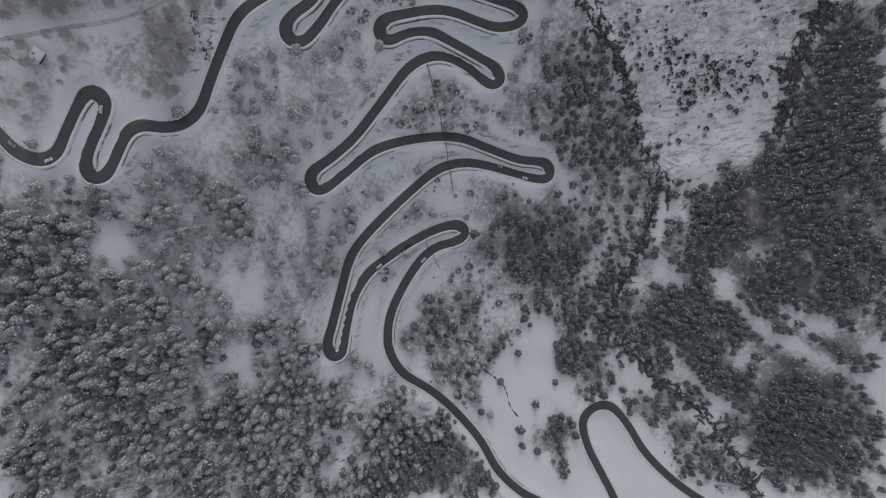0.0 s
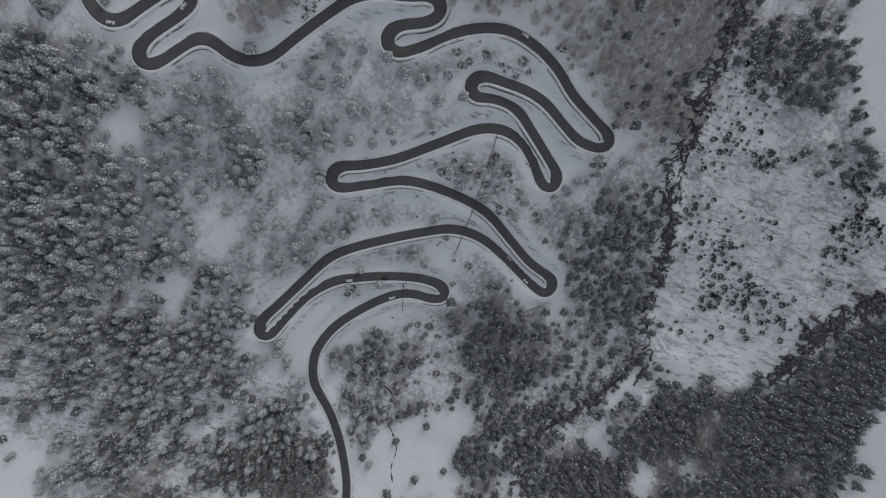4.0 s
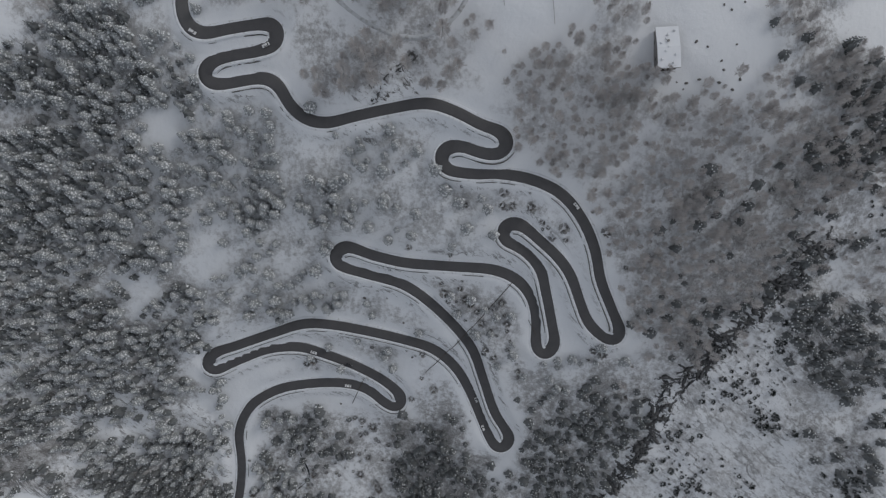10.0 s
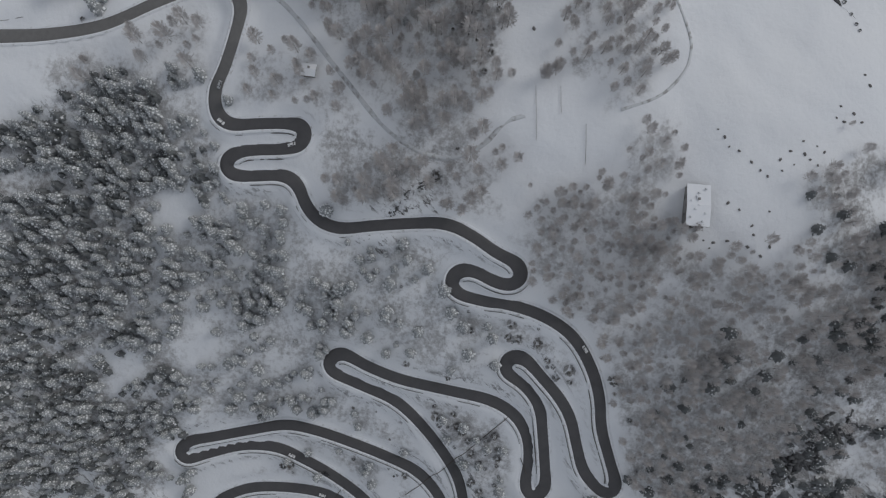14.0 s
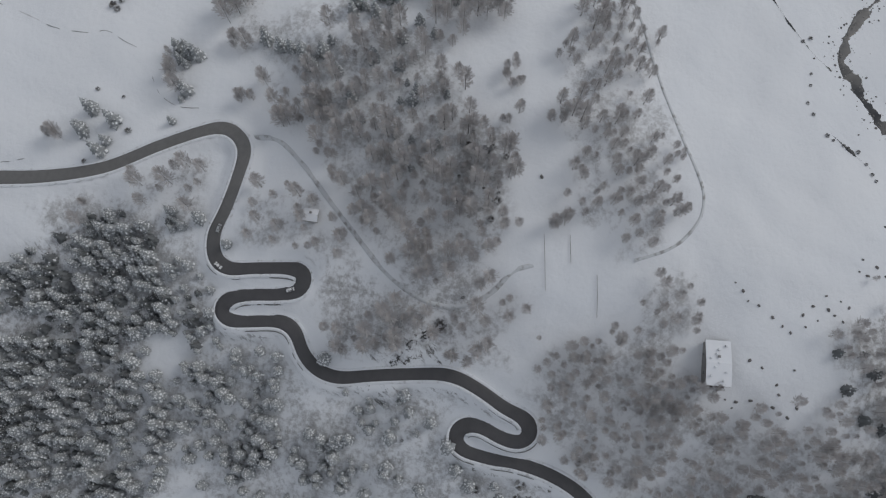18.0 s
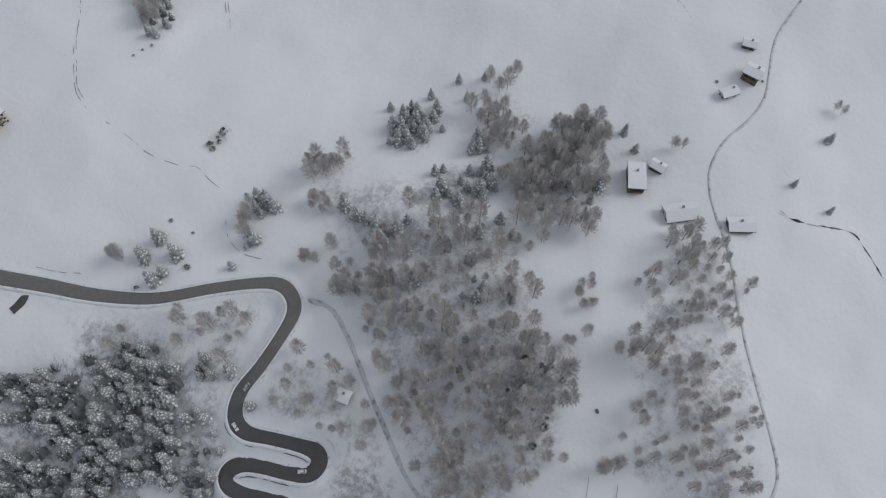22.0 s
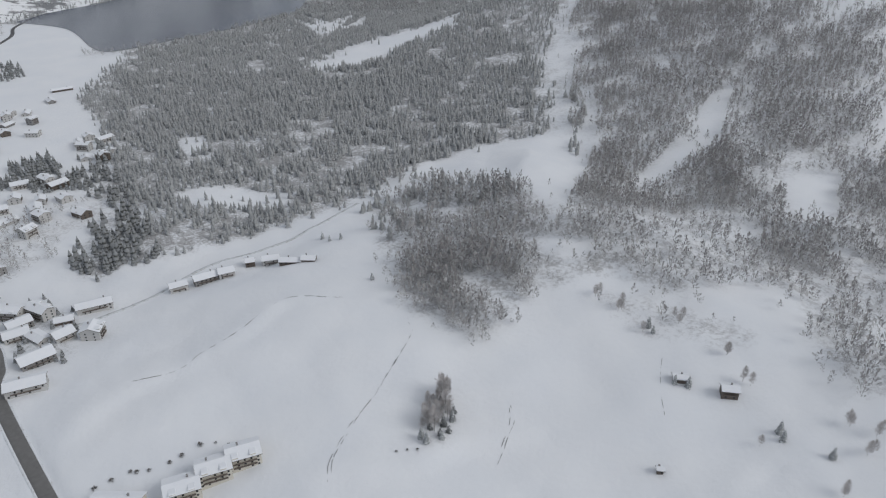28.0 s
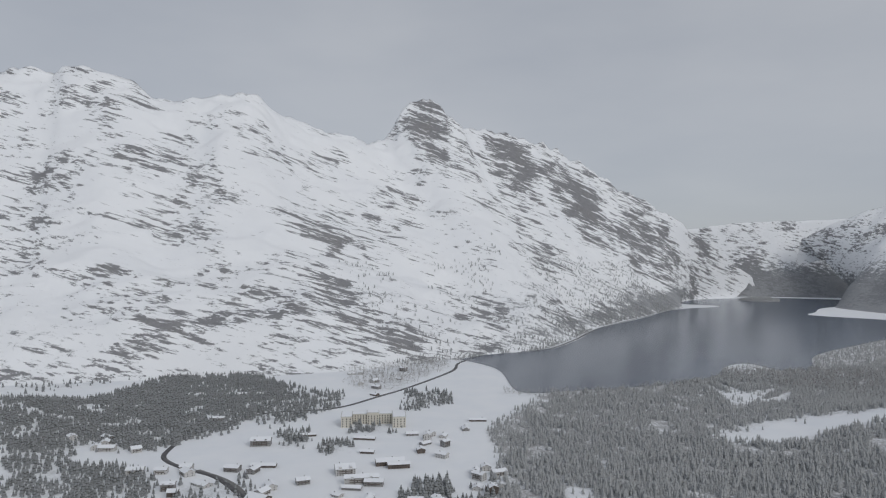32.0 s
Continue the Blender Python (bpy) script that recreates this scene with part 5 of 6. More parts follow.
def fbm(x, y, scale, octaves, ridged=False):
    """Layered noise over arrays."""
    out, amp = np.zeros(x.shape), 1.0
    for k in range(octaves):
        s = scale * 2**k
        v = np.array([noise.noise(Vector((float(a) * s, float(b) * s, 3.7 * k))) for a, b in zip(x.ravel(), y.ravel())]).reshape(x.shape)
        out += amp * ((1 - 2 * np.abs(v)) if ridged else v)
        amp *= 0.5
    return out


def build_range(name, foot, crest, nu, nv, power, rough, rocky, label, wooded=(), jags=()):
    """A mountain side between its foot line and its crest line, with a far side behind the crest."""
    f, c = catmull(foot, 10), catmull(crest, 10)
    u = np.linspace(0, 1, nu)
    F = np.stack([np.interp(u, np.linspace(0, 1, len(f)), f[:, k]) for k in range(3)], 1)
    K = np.stack([np.interp(u, np.linspace(0, 1, len(c)), c[:, k]) for k in range(3)], 1)
    v = np.linspace(0, 1.12, nv)
    t = np.minimum(v, 1.0)
    P = F[:, None] * (1 - v[None, :, None]) + K[:, None] * v[None, :, None]
    P[..., 2] = F[:, None, 2] + (K[:, 2] - F[:, 2])[:, None] * np.where(v > 1, 1 - (v - 1) * 4, t**power)[None]
    n1 = fbm(P[..., 0], P[..., 1], 1 / 520, 5)
    n2 = fbm(P[..., 0] * 0.5 + P[..., 1] * 0.25, P[..., 1] - P[..., 0] * 0.3, 1 / 190, 4, True)
    fade = (smooth(v / 0.15) * (1 - 0.5 * smooth((v - 0.9) / 0.1)))[None]
    P[..., 2] += fade * rough * (0.75 * n1 + 0.42 * n2) + 14 * fbm(P[..., 0] + 50, P[..., 1], 1 / 90, 3, True) * smooth((v - 0.75) / 0.2)[None] * (rough > 50)
    for uc, vc, su, sv, amount in jags:
        P[..., 2] += amount * np.maximum(fbm(P[..., 0] * 1.1, P[..., 1] * 0.5, 1 / 110, 5, True), -0.4) * np.exp(-(((u[:, None] - uc) / su) ** 2 + ((v[None] - vc) / sv) ** 2))
    ob = mesh_object(name, P.reshape(-1, 3), grid_faces(nu, nv), M_MOUNTAIN, shade=True)
    if ob.data.polygons[nv // 2].normal.z < 0:
        ob.data.flip_normals()
    bare = np.zeros((nu, nv))
    for uc, vc, su, sv, amount in rocky:
        bare += amount * np.exp(-(((u[:, None] - uc) / su) ** 2 + ((v[None] - vc) / sv) ** 2))
    at = ob.data.attributes.new("rocky", "FLOAT", "POINT")
    at.data.foreach_set("value", bare.ravel().astype(np.float32))
    at = ob.data.attributes.new("wooded", "FLOAT", "POINT")
    green = np.zeros((nu, nv))
    for uc, vc, su, sv, amount in wooded:
        green += amount * np.exp(-(((u[:, None] - uc) / su) ** 2 + ((v[None] - vc) / sv) ** 2))
    at.data.foreach_set("value", green.ravel().astype(np.float32))
    tagged(ob, label, "mountain", kind="structure")
    return P


FOOT = [(-2400, 1100, -40), (-1300, 1350, -40), (-800, 1500, -40), (-350, 1620, -40), (-120, 1760, -40), (40, 1900, -38), (300, 2100, -38), (575, 2660, -38), (870, 3110, -38), (1210, 3610, -38), (1300, 3900, -38), (1480, 4180, -38), (1780, 4360, -38)]
CREST = [(-2900, 2100, 886), (-1690, 2600, 891), (-1450, 2620, 911), (-1250, 2650, 901), (-1110, 2700, 825), (-840, 2800, 860), (-730, 2950, 810), (-460, 3100, 745), (-340, 3250, 732), (-230, 3330, 880), (-125, 3400, 910), (20, 3420, 858), (135, 3550, 816), (470, 3700, 781), (700, 3850, 698), (1020, 4020, 566), (1380, 4170, 391), (1680, 4340, 226), (1950, 4450, 76)]
SIDE_FOOT = [(2480, 4200, -38), (2380, 3950, -36), (2050, 3660, -36), (2250, 2950, -34), (2300, 2500, -30), (2700, 1800, 60), (3300, 800, 120)]
SIDE_CREST = [(2250, 4420, 330), (2420, 4330, 430), (2700, 4220, 550), (2950, 4000, 640), (3150, 3600, 690), (3300, 3000, 700), (3800, 2200, 740), (4200, 900, 800)]
HEAD_FOOT = [(1450, 4440, -36), (1950, 4470, -36), (2350, 4440, -36), (3000, 4400, -36)]
HEAD_CREST = [(1400, 4570, 380), (1850, 4620, 440), (2250, 4640, 470), (3000, 4600, 500)]
SLOPE = build_range("mountain_lake_side", FOOT, CREST, 330, 150, 1.35, 55, [(0.562, 0.95, 0.028, 0.07, 0.42), (0.10, 0.99, 0.05, 0.05, 0.5), (0.67, 0.86, 0.08, 0.14, 0.2), (0.78, 0.72, 0.12, 0.25, 0.24), (0.6, 0.08, 0.25, 0.07, 0.2), (0.3, 0.5, 0.3, 0.4, 0.05)],
                    "high snowy mountainside with bands of grey rock", ((0.86, 0.10, 0.13, 0.15, 0.30), (0.70, 0.24, 0.12, 0.06, 0.13), (0.53, 0.17, 0.11, 0.13, 0.19), (0.25, 0.12, 0.08, 0.07, 0.17), (0.62, 0.05, 0.15, 0.05, 0.16), (0.73, 0.10, 0.10, 0.10, 0.16), (0.3, 0.03, 0.25, 0.05, 0.12)), ((0.562, 0.98, 0.030, 0.07, 42), (0.10, 1.0, 0.06, 0.05, 30), (0.24, 1.0, 0.03, 0.04, 22), (0.66, 0.98, 0.07, 0.06, 30), (0.8, 0.95, 0.1, 0.1, 22)))
def build_island():
    """A low wooded island near the far shore."""
    a = np.linspace(0, 2 * np.pi, 48, endpoint=False)
    rings = [np.stack([1850 + 125 * r * np.cos(a) * (1 + 0.1 * np.sin(3 * a)), 4120 + 90 * r * np.sin(a), np.full(48, LAKE_Z - 1 + 16 * (1 - r**2))], 1) for r in (1.0, 0.8, 0.55, 0.3, 0.02)]
    k = np.arange(48)
    F = np.concatenate([np.stack([q * 48 + k, q * 48 + (k + 1) % 48, (q + 1) * 48 + (k + 1) % 48, (q + 1) * 48 + k], 1) for q in range(4)])
    ob = mesh_object("island", np.concatenate(rings), F, M_GROUND, shade=True)
    ob.data.attributes.new("scrub_shade", "FLOAT", "POINT").data.foreach_set("value", np.ones(240, np.float32))
    tagged(ob, "low wooded island in the lake", "island", kind="structure")


build_island()
build_range("mountain_far_side", SIDE_FOOT, SIDE_CREST, 150, 70, 1.2, 45, [(0.3, 0.15, 0.5, 0.15, 0.1)], "snow-covered range beyond the lake under cloud", ((0.5, 0.0, 2.0, 0.42, 0.46),))
build_range("mountain_valley_head", HEAD_FOOT, HEAD_CREST, 80, 40, 1.1, 25, [(0.5, 0.2, 0.6, 0.2, 0.1)], "distant snowy range at the head of the valley", ((0.5, 0.0, 2.0, 0.50, 0.46),))

# ---- trees ----
def island_trees(rng):
    a, r = rng.random(260) * 6.283, np.sqrt(rng.random(260)) * 0.9
    return np.column_stack([1850 + 125 * r * np.cos(a), 4120 + 90 * r * np.sin(a), LAKE_Z - 1 + 16 * (1 - r**2), np.full(260, 1.3)])


def foot_trees(rng):
    """Scattered trees on the lower slope of the mountain by the lake."""
    nu, nv = SLOPE.shape[:2]
    n = 5200
    u, v = rng.uniform(0.42, 0.80, n), rng.random(n) ** 1.7 * 0.42
    i, j = (u * (nu - 1)).astype(int), (v / 1.12 * (nv - 1)).astype(int)
    a, b = rng.random((n, 1)), rng.random((n, 1))
    P = SLOPE[i, j] * (1 - a) * (1 - b) + SLOPE[i + 1, j] * a * (1 - b) + SLOPE[i, j + 1] * (1 - a) * b + SLOPE[i + 1, j + 1] * a * b
    clump = wave(P[:, 0], P[:, 1], 120.0, 60.5) + 0.6 * wave(P[:, 0], P[:, 1], 45.0, 64.5)
    P = P[(rng.random(n) < 0.42 + 1.3 * clump - 0.5 * v) & ~inside(LAKE, P[:, 0], P[:, 1])]
    return np.column_stack([P[:, :2], P[:, 2] - 0.3, rng.uniform(0.6, 1.25, len(P))])


def conifer_shape(seed, tiers, around, top=9.8, reach=2.7, snow=0.95):
    """Corners, triangles and slots of a crown: tiers of drooping, ragged boughs, many with a pad of snow on them."""
    r = random.Random(seed)
    V, F, S = [], [], []
    for k in range(tiers):
        f = k / (tiers - 1)
        z = 1.2 + (top - 1.8) * f
        rad = reach * (1 - f) ** 0.62 * r.uniform(0.88, 1.08) + 0.25
        turn = r.random() * 6.28
        count = max(4, round(around * (1 - 0.5 * f)))
        for a in range(count):
            ang = turn + 6.283 * (a + r.uniform(-0.35, 0.35)) / count
            R = rad * r.uniform(0.70, 1.08)
            w = 0.12 + R * r.uniform(0.17, 0.27)
            c, s = math.cos(ang), math.sin(ang)
            drop = R * r.uniform(0.3, 0.6)
            base = len(V)
            V += [(c * R * 0.1, s * R * 0.1, z + 0.25 * rad), (c * R * 0.66 - s * w, s * R * 0.66 + c * w, z - drop * 0.65), (c * R, s * R, z - drop), (c * R * 0.66 + s * w, s * R * 0.66 - c * w, z - drop * 0.65), (c * R * 0.6, s * R * 0.6, z - drop * 0.2 + 0.2)]
            F += [(base, base + 1, base + 4), (base + 4, base + 1, base + 2), (base + 4, base + 2, base + 3), (base, base + 4, base + 3)]
            S += [0, 0, 0, 0]
            if r.random() < snow:
                q, g0 = len(V), r.uniform(0.3, 0.7)
                g1 = min(1.02, g0 + r.uniform(0.2, 0.42))
                gm, u = (g0 + g1) / 2, w * r.uniform(0.45, 0.95)
                zs = [z + 0.25 * rad * (1 - g) - drop * g * g + 0.24 for g in (g0, gm, g1)]
                V += [(c * R * g0, s * R * g0, zs[0]), (c * R * gm - s * u, s * R * gm + c * u, zs[1] - 0.05), (c * R * g1, s * R * g1, zs[2]), (c * R * gm + s * u, s * R * gm - c * u, zs[1] - 0.05)]
                F += [(q, q + 1, q + 2), (q, q + 2, q + 3)]
                S += [1, 1]
    return np.array(V), np.array(F), np.array(S)


def larch_shape(seed, limbs, top=12.0, twigs=5, thick=1.0):
    """A bare crown: many thin rising twigs round the stem, widest in the middle."""
    r = random.Random(seed)
    V, F = [], []
    for k in range(limbs):
        f = (k + r.random()) / limbs
        z = top * (0.22 + 0.68 * f)
        R = 3.0 * math.sin(math.pi * (0.2 + 0.74 * f)) ** 0.8 * r.uniform(0.6, 1.1)
        ang = k * 2.4 + r.random()
        for t in range(twigs):
            da = r.uniform(-0.7, 0.7)
            cc, ss = math.cos(ang + da), math.sin(ang + da)
            g = r.uniform(0.05, 0.5)
            e = R * r.uniform(0.55, 1.15)
            w = r.uniform(0.05, 0.12) * thick
            zt = z + r.uniform(0.5, 2.4)
            base = len(V)
            V += [(cc * R * g - ss * w * 0.5, ss * R * g + cc * w * 0.5, z), (cc * e - ss * w, ss * e + cc * w, zt), (cc * e + ss * w, ss * e - cc * w, zt + r.uniform(-0.3, 0.3))]
            F += [(base, base + 1, base + 2)]
    return np.array(V), np.array(F)


def shrub_shape(seed):
    r = random.Random(seed)
    V, F = [], []
    for k in range(44):
        a, t = r.random() * 6.283, r.random()
        R, z = 1.3 * (0.35 + 0.65 * t), 0.2 + 1.5 * (1 - t * 0.7) * r.random()
        c, s, w = math.cos(a), math.sin(a), r.uniform(0.16, 0.36)
        base = len(V)
        V += [(c * 0.3, s * 0.3, z * 0.3), (c * R - s * w, s * R + c * w, z), (c * R + s * w, s * R - c * w, z + 0.15)]
        F += [(base, base + 1, base + 2)]
    return np.array(V), np.array(F)


def spire_shape(seed, sides=4):
    """A small far-off conifer: three ragged cones."""
    r = random.Random(seed)
    V, F = [], []
    for z0, z1, R in ((0.5, 5.0, 2.8), (2.8, 7.4, 2.2), (5.2, 9.8, 1.5)):
        base = len(V)
        V.append((0, 0, z1))
        turn = r.random() * 6
        for k in range(sides):
            q = R * r.uniform(0.7, 1.15)
            V.append((math.cos(turn + k * 6.283 / sides) * q, math.sin(turn + k * 6.283 / sides) * q, z0 + r.uniform(-0.4, 0.4)))
        F += [(base, base + 1 + k, base + 1 + (k + 1) % sides) for k in range(sides)]
    return np.array(V), np.array(F)


def stem_shape(top, r0=0.2, sides=5):
    V, F = [], []
    for f, r in ((-0.05, 1.25), (0.5, 0.7), (1.0, 0.15)):
        for k in range(sides):
            V.append((math.cos(k * 6.283 / sides) * r0 * r, math.sin(k * 6.283 / sides) * r0 * r, top * f))
    for lv in range(2):
        for k in range(sides):
            a, b = lv * sides + k, lv * sides + (k + 1) % sides
            F += [(a, b, b + sides), (a, b + sides, a + sides)]
    return np.array(V), np.array(F)


def joined(name, shapes, places, rng, material, label, category):
    """Many like things far off as one object."""
    if not len(places):
        return
    Vs, Fs, Ss, count = [], [], [], 0
    pick = rng.integers(0, len(shapes), len(places))
    for k, (V, F, *slot) in enumerate(shapes):
        P = places[pick == k]
        if not len(P):
            continue
        a = rng.random(len(P)) * 6.283
        c, s, g = np.cos(a)[:, None], np.sin(a)[:, None], P[:, 3:4]
        X = P[:, 0:1] + g * (V[None, :, 0] * c - V[None, :, 1] * s)
        Y = P[:, 1:2] + g * (V[None, :, 0] * s + V[None, :, 1] * c)
        Z = P[:, 2:3] + g * V[None, :, 2] * (0.85 + 0.3 * rng.random((len(P), 1)))
        Vs.append(np.stack([X, Y, Z], -1).reshape(-1, 3))
        Fs.append((F[None] + (np.arange(len(P)) * len(V))[:, None, None]).reshape(-1, 3) + count)
        count += Vs[-1].shape[0]
        Ss.append(np.tile(slot[0] if slot else np.zeros(len(F), int), len(P)))
    tagged(mesh_object(name, np.concatenate(Vs), np.concatenate(Fs), material, slots=np.concatenate(Ss)), label, category, kind="stuff")


def wander(x, y, r):
    """Places moved a little to and fro, to fray the edge of a wood."""
    return (x + r * (np.sin(y * 0.21 + 1.1 * np.sin(x * 0.13)) + 0.6 * np.sin(y * 0.53 + x * 0.31)), y + r * (np.sin(x * 0.19 + 1.3 * np.sin(y * 0.15)) + 0.6 * np.sin(x * 0.47 - y * 0.29)))


def scatter(poly, space, rng, road_gap=5.5, base=0.66, swing=1.1):
    p = np.array(poly, float)
    lo, hi = p.min(0), p.max(0)
    n = int((hi[0] - lo[0]) * (hi[1] - lo[1]) / space**2 * 1.25) + 1
    q = lo + (hi - lo) * rng.random((n, 2))
    w = np.stack(wander(q[:, 0], q[:, 1], min(9.0, 0.08 * float((hi - lo).min()))), 1)
    keep = inside(poly, w[:, 0], w[:, 1]) & ~inside(LAKE, q[:, 0], q[:, 1])
    for g in GLADES:
        keep &= ~(inside(g, q[:, 0], q[:, 1]) & (rng.random(n) < 0.96))
    for g in THIN_GLADES:
        keep &= ~(inside(g, w[:, 0], w[:, 1]) & (rng.random(n) < 0.6))
    # gaps where the wood thins out
    thin = wave(q[:, 0], q[:, 1], 38.0, 40.5) + 0.6 * wave(q[:, 0], q[:, 1], 15.0, 44.5)
    keep &= rng.random(n) < base + swing * thin
    q = q[keep]
    # no two stems too close
    taken, out = {}, []
    gap = space * 0.55
    for x, y in q:
        c = (int(x // gap), int(y // gap))
        if any((c[0] + a, c[1] + b) in taken for a in (-1, 0, 1) for b in (-1, 0, 1) if abs(a) + abs(b) < 2):
            continue
        if x < 110 and -240 < y < 330 and nearest_road(x, y)[0] < road_gap:
            continue
        if any(abs(line[:, 0] - x).min() < 3 and np.hypot(line[:, 0] - x, line[:, 1] - y).min() < 3.2 for line in LANES):
            continue
        taken[c] = 1
        out.append((x, y))
    return np.array(out).reshape(-1, 2)


def grow_woods():
    rng = np.random.default_rng(11)
    near = {"conifer": [], "dark": [], "larch": [], "shrub": [], "dwarf": []}
    far = {"conifer": [], "larch": []}
    for kind, space, poly in NEAR_WOODS:
        if kind in ("dwarf", "shrub"):
            q = scatter(poly, space * (1.2 if kind == "shrub" else 1.0), rng, base=0.5, swing=1.8)
        else:
            q = scatter(poly, space * {"larch": 0.76, "conifer": 0.78, "dark": 0.70}.get(kind, 1.0), rng, base={"dark": 0.8, "conifer": 0.76}.get(kind, 0.82), swing=1.6 if kind == "conifer" else 1.3)
        size = {"conifer": 1.4, "dark": 1.25, "larch": 1.3, "shrub": 1.9, "dwarf": 1.35}[kind]
        g = size * (0.45 + 0.7 * rng.random(len(q)))
        if kind == "larch" and len(q):
            # smaller trees on the slope over the gorge
            g = g * np.where(q[:, 1] < -105, 0.78, 1.12)
        if kind in ("dwarf", "shrub"):
            g = size * (0.4 + 1.2 * rng.random(len(q)) ** 2)
        if len(q):
            rows = np.column_stack([q, on_ground(q[:, 0], q[:, 1]) - 0.1, g])
            back = (rows[:, 1] > 262) | (rows[:, 0] > 330)
            near[kind].append(rows[~back])
            if back.any():
                far["larch" if kind == "larch" else "conifer"].append(rows[back])
    for kind, space, poly in FAR_WOODS:
        q = scatter(poly, space * (0.74 if kind == "conifer" else 0.84), rng, base=0.85, swing=1.5)
        q = q[[min(abs(x - h[0]) + abs(y - h[1]) for h in HOUSES) > 13 for x, y in q]] if len(q) else q
        g = 0.5 + 0.75 * rng.random(len(q))
        far[kind].append(np.column_stack([q, on_ground(q[:, 0], q[:, 1]) - 0.1, g]))
    for kind, spots in LONE.items():
        q = np.array(spots, float)
        tall = np.where(q[:, 0] > 20, 0.85, 1.1 if kind == "larch" else 1.3)
        if kind == "larch":
            q = np.concatenate([q, q + rng.normal(0, 2.6, q.shape)])
        near[kind].append(np.column_stack([q, on_ground(q[:, 0], q[:, 1]) - 0.1, np.resize(tall, len(q)) * rng.uniform(0.8, 1.2, len(q))]))
    near = {k: np.concatenate(v) for k, v in near.items()}
    # where two woods overlap, one stem to a spot
    for kind in ("larch", "conifer", "dark"):
        _, first = np.unique(np.floor(near[kind][:, :2] / 3.6).astype(int), axis=0, return_index=True)
        near[kind] = near[kind][np.sort(first)]
    far["conifer"] += [island_trees(rng), foot_trees(rng)]
    far = {k: np.concatenate(v) for k, v in far.items()}
    return rng, near, far


def build_woods():
    rng, near, far = grow_woods()
    conifers = [conifer_shape(k, 8, 11) for k in range(5)]
    pines = [conifer_shape(k + 30, 6, 9, 9.2, 3.1, 0.22) for k in range(5)]
    larches = [larch_shape(k, 56, 11.5, 6, 1.15) for k in range(5)]
    single = {
        "conifer": ("conifer", conifers, (M_CONIFER, M_BOUGH_SNOW), "dark conifer dusted with snow on the forest slope", "conifers of the slope", (-190, -60, -110, 110), 10.0),
        "dark": ("pine", pines, (M_DARK, M_BOUGH_SNOW), "dark green pine with little snow beside the gorge", "pines beside the gorge", (-420, -200, -250, 60), 10.0),
        "larch": ("larch", larches, M_LARCH, "bare grey-brown larch rising from the snow", "larches of the pass wood", (0, 170, -170, 60), 10.6),
    }
    for kind, (name, shapes, material, label, group, (x0, x1, y0, y1), tall) in single.items():
        P = near[kind]
        pick = (P[:, 0] > x0) & (P[:, 0] < x1) & (P[:, 1] > y0) & (P[:, 1] < y1)
        pick &= np.cumsum(pick) <= 200
        meshes = []
        for k, (V, F, *slot) in enumerate(shapes):
            meshes.append(mesh_object("crown", V, F, material, slots=slot[0] if slot else None))
        bark = M_LARCH_BARK if kind == "larch" else M_BARK
        stem = mesh_object("trunk", *stem_shape(tall, 0.15), bark)
        for n, (x, y, z, g) in enumerate(P[pick]):
            base = new(name)
            base.matrix_basis = pose(x, y, z, 0, 0, rng.random() * 360) @ Matrix.Diagonal((g, g, g * (0.9 + 0.25 * rng.random()), 1))
            for part_name, data in (("crown", meshes[n % 5].data), ("trunk", stem.data)):
                new(part_name, data).parent = base
            tagged(base, label, "tree", group)
        for ob in (*meshes, stem):
            bpy.data.objects.remove(ob)
        joined(name + "_wood", shapes, P[~pick], rng, material, label.replace(" rising", "es rising") if kind == "larch" else "wood of " + label, "woodland")
        joined(name + "_stems", [stem_shape(tall, 0.09, 3)], P[~pick], rng, bark, "dark tree stems standing in snow", "tree stems")
    joined("brushwood", [shrub_shape(k) for k in range(4)], near["shrub"], rng, M_SHRUB, "low leafless brushwood half buried in snow", "shrubs")
    joined("dwarf_pines", [shrub_shape(k + 9) for k in range(4)], near["dwarf"], rng, M_DARK, "low dark dwarf pines scattered on the snow", "shrubs")
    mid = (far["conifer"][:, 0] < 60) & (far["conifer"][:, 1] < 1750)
    far["conifer"][mid, 3] *= 1.08
    joined("village_wood", [spire_shape(k + 20, 5) for k in range(6)], far["conifer"][mid], rng, M_MID_WOOD, "dark conifers and larches standing among the houses", "forest")
    joined("far_conifer_wood", [spire_shape(k, 3) for k in range(6)], far["conifer"][~mid], rng, M_FAR_WOOD, "distant conifer forest dusted with snow, paled for haze", "forest")
    joined("far_larch_wood", [larch_shape(k, 9, 10.5, 3, 4.2) for k in range(5)], far["larch"], rng, M_FAR_LARCH, "distant bare larch wood in snow", "forest")


build_woods()

# ---- village ----
def part(name, bm, material, parent, label=""):
    """Links a bmesh as one mesh object under a thing or a part."""
    me = bpy.data.meshes.new(name)
    bm.to_mesh(me)
    bm.free()
    me.materials.append(material)
    ob = new(name, me)
    ob.parent = parent
    return tagged(ob, label)


def box(bm, cx, cy, z0, lx, ly, h, taper=1.0):
    low = [bm.verts.new((cx + sx * lx / 2, cy + sy * ly / 2, z0)) for sx, sy in ((-1, -1), (1, -1), (1, 1), (-1, 1))]
    top = [bm.verts.new((cx + sx * lx / 2 * taper, cy + sy * ly / 2 * taper, z0 + h)) for sx, sy in ((-1, -1), (1, -1), (1, 1), (-1, 1))]
    bm.faces.new(low[::-1])
    bm.faces.new(top)
    for k in range(4):
        bm.faces.new((low[k], low[(k + 1) % 4], top[(k + 1) % 4], top[k]))


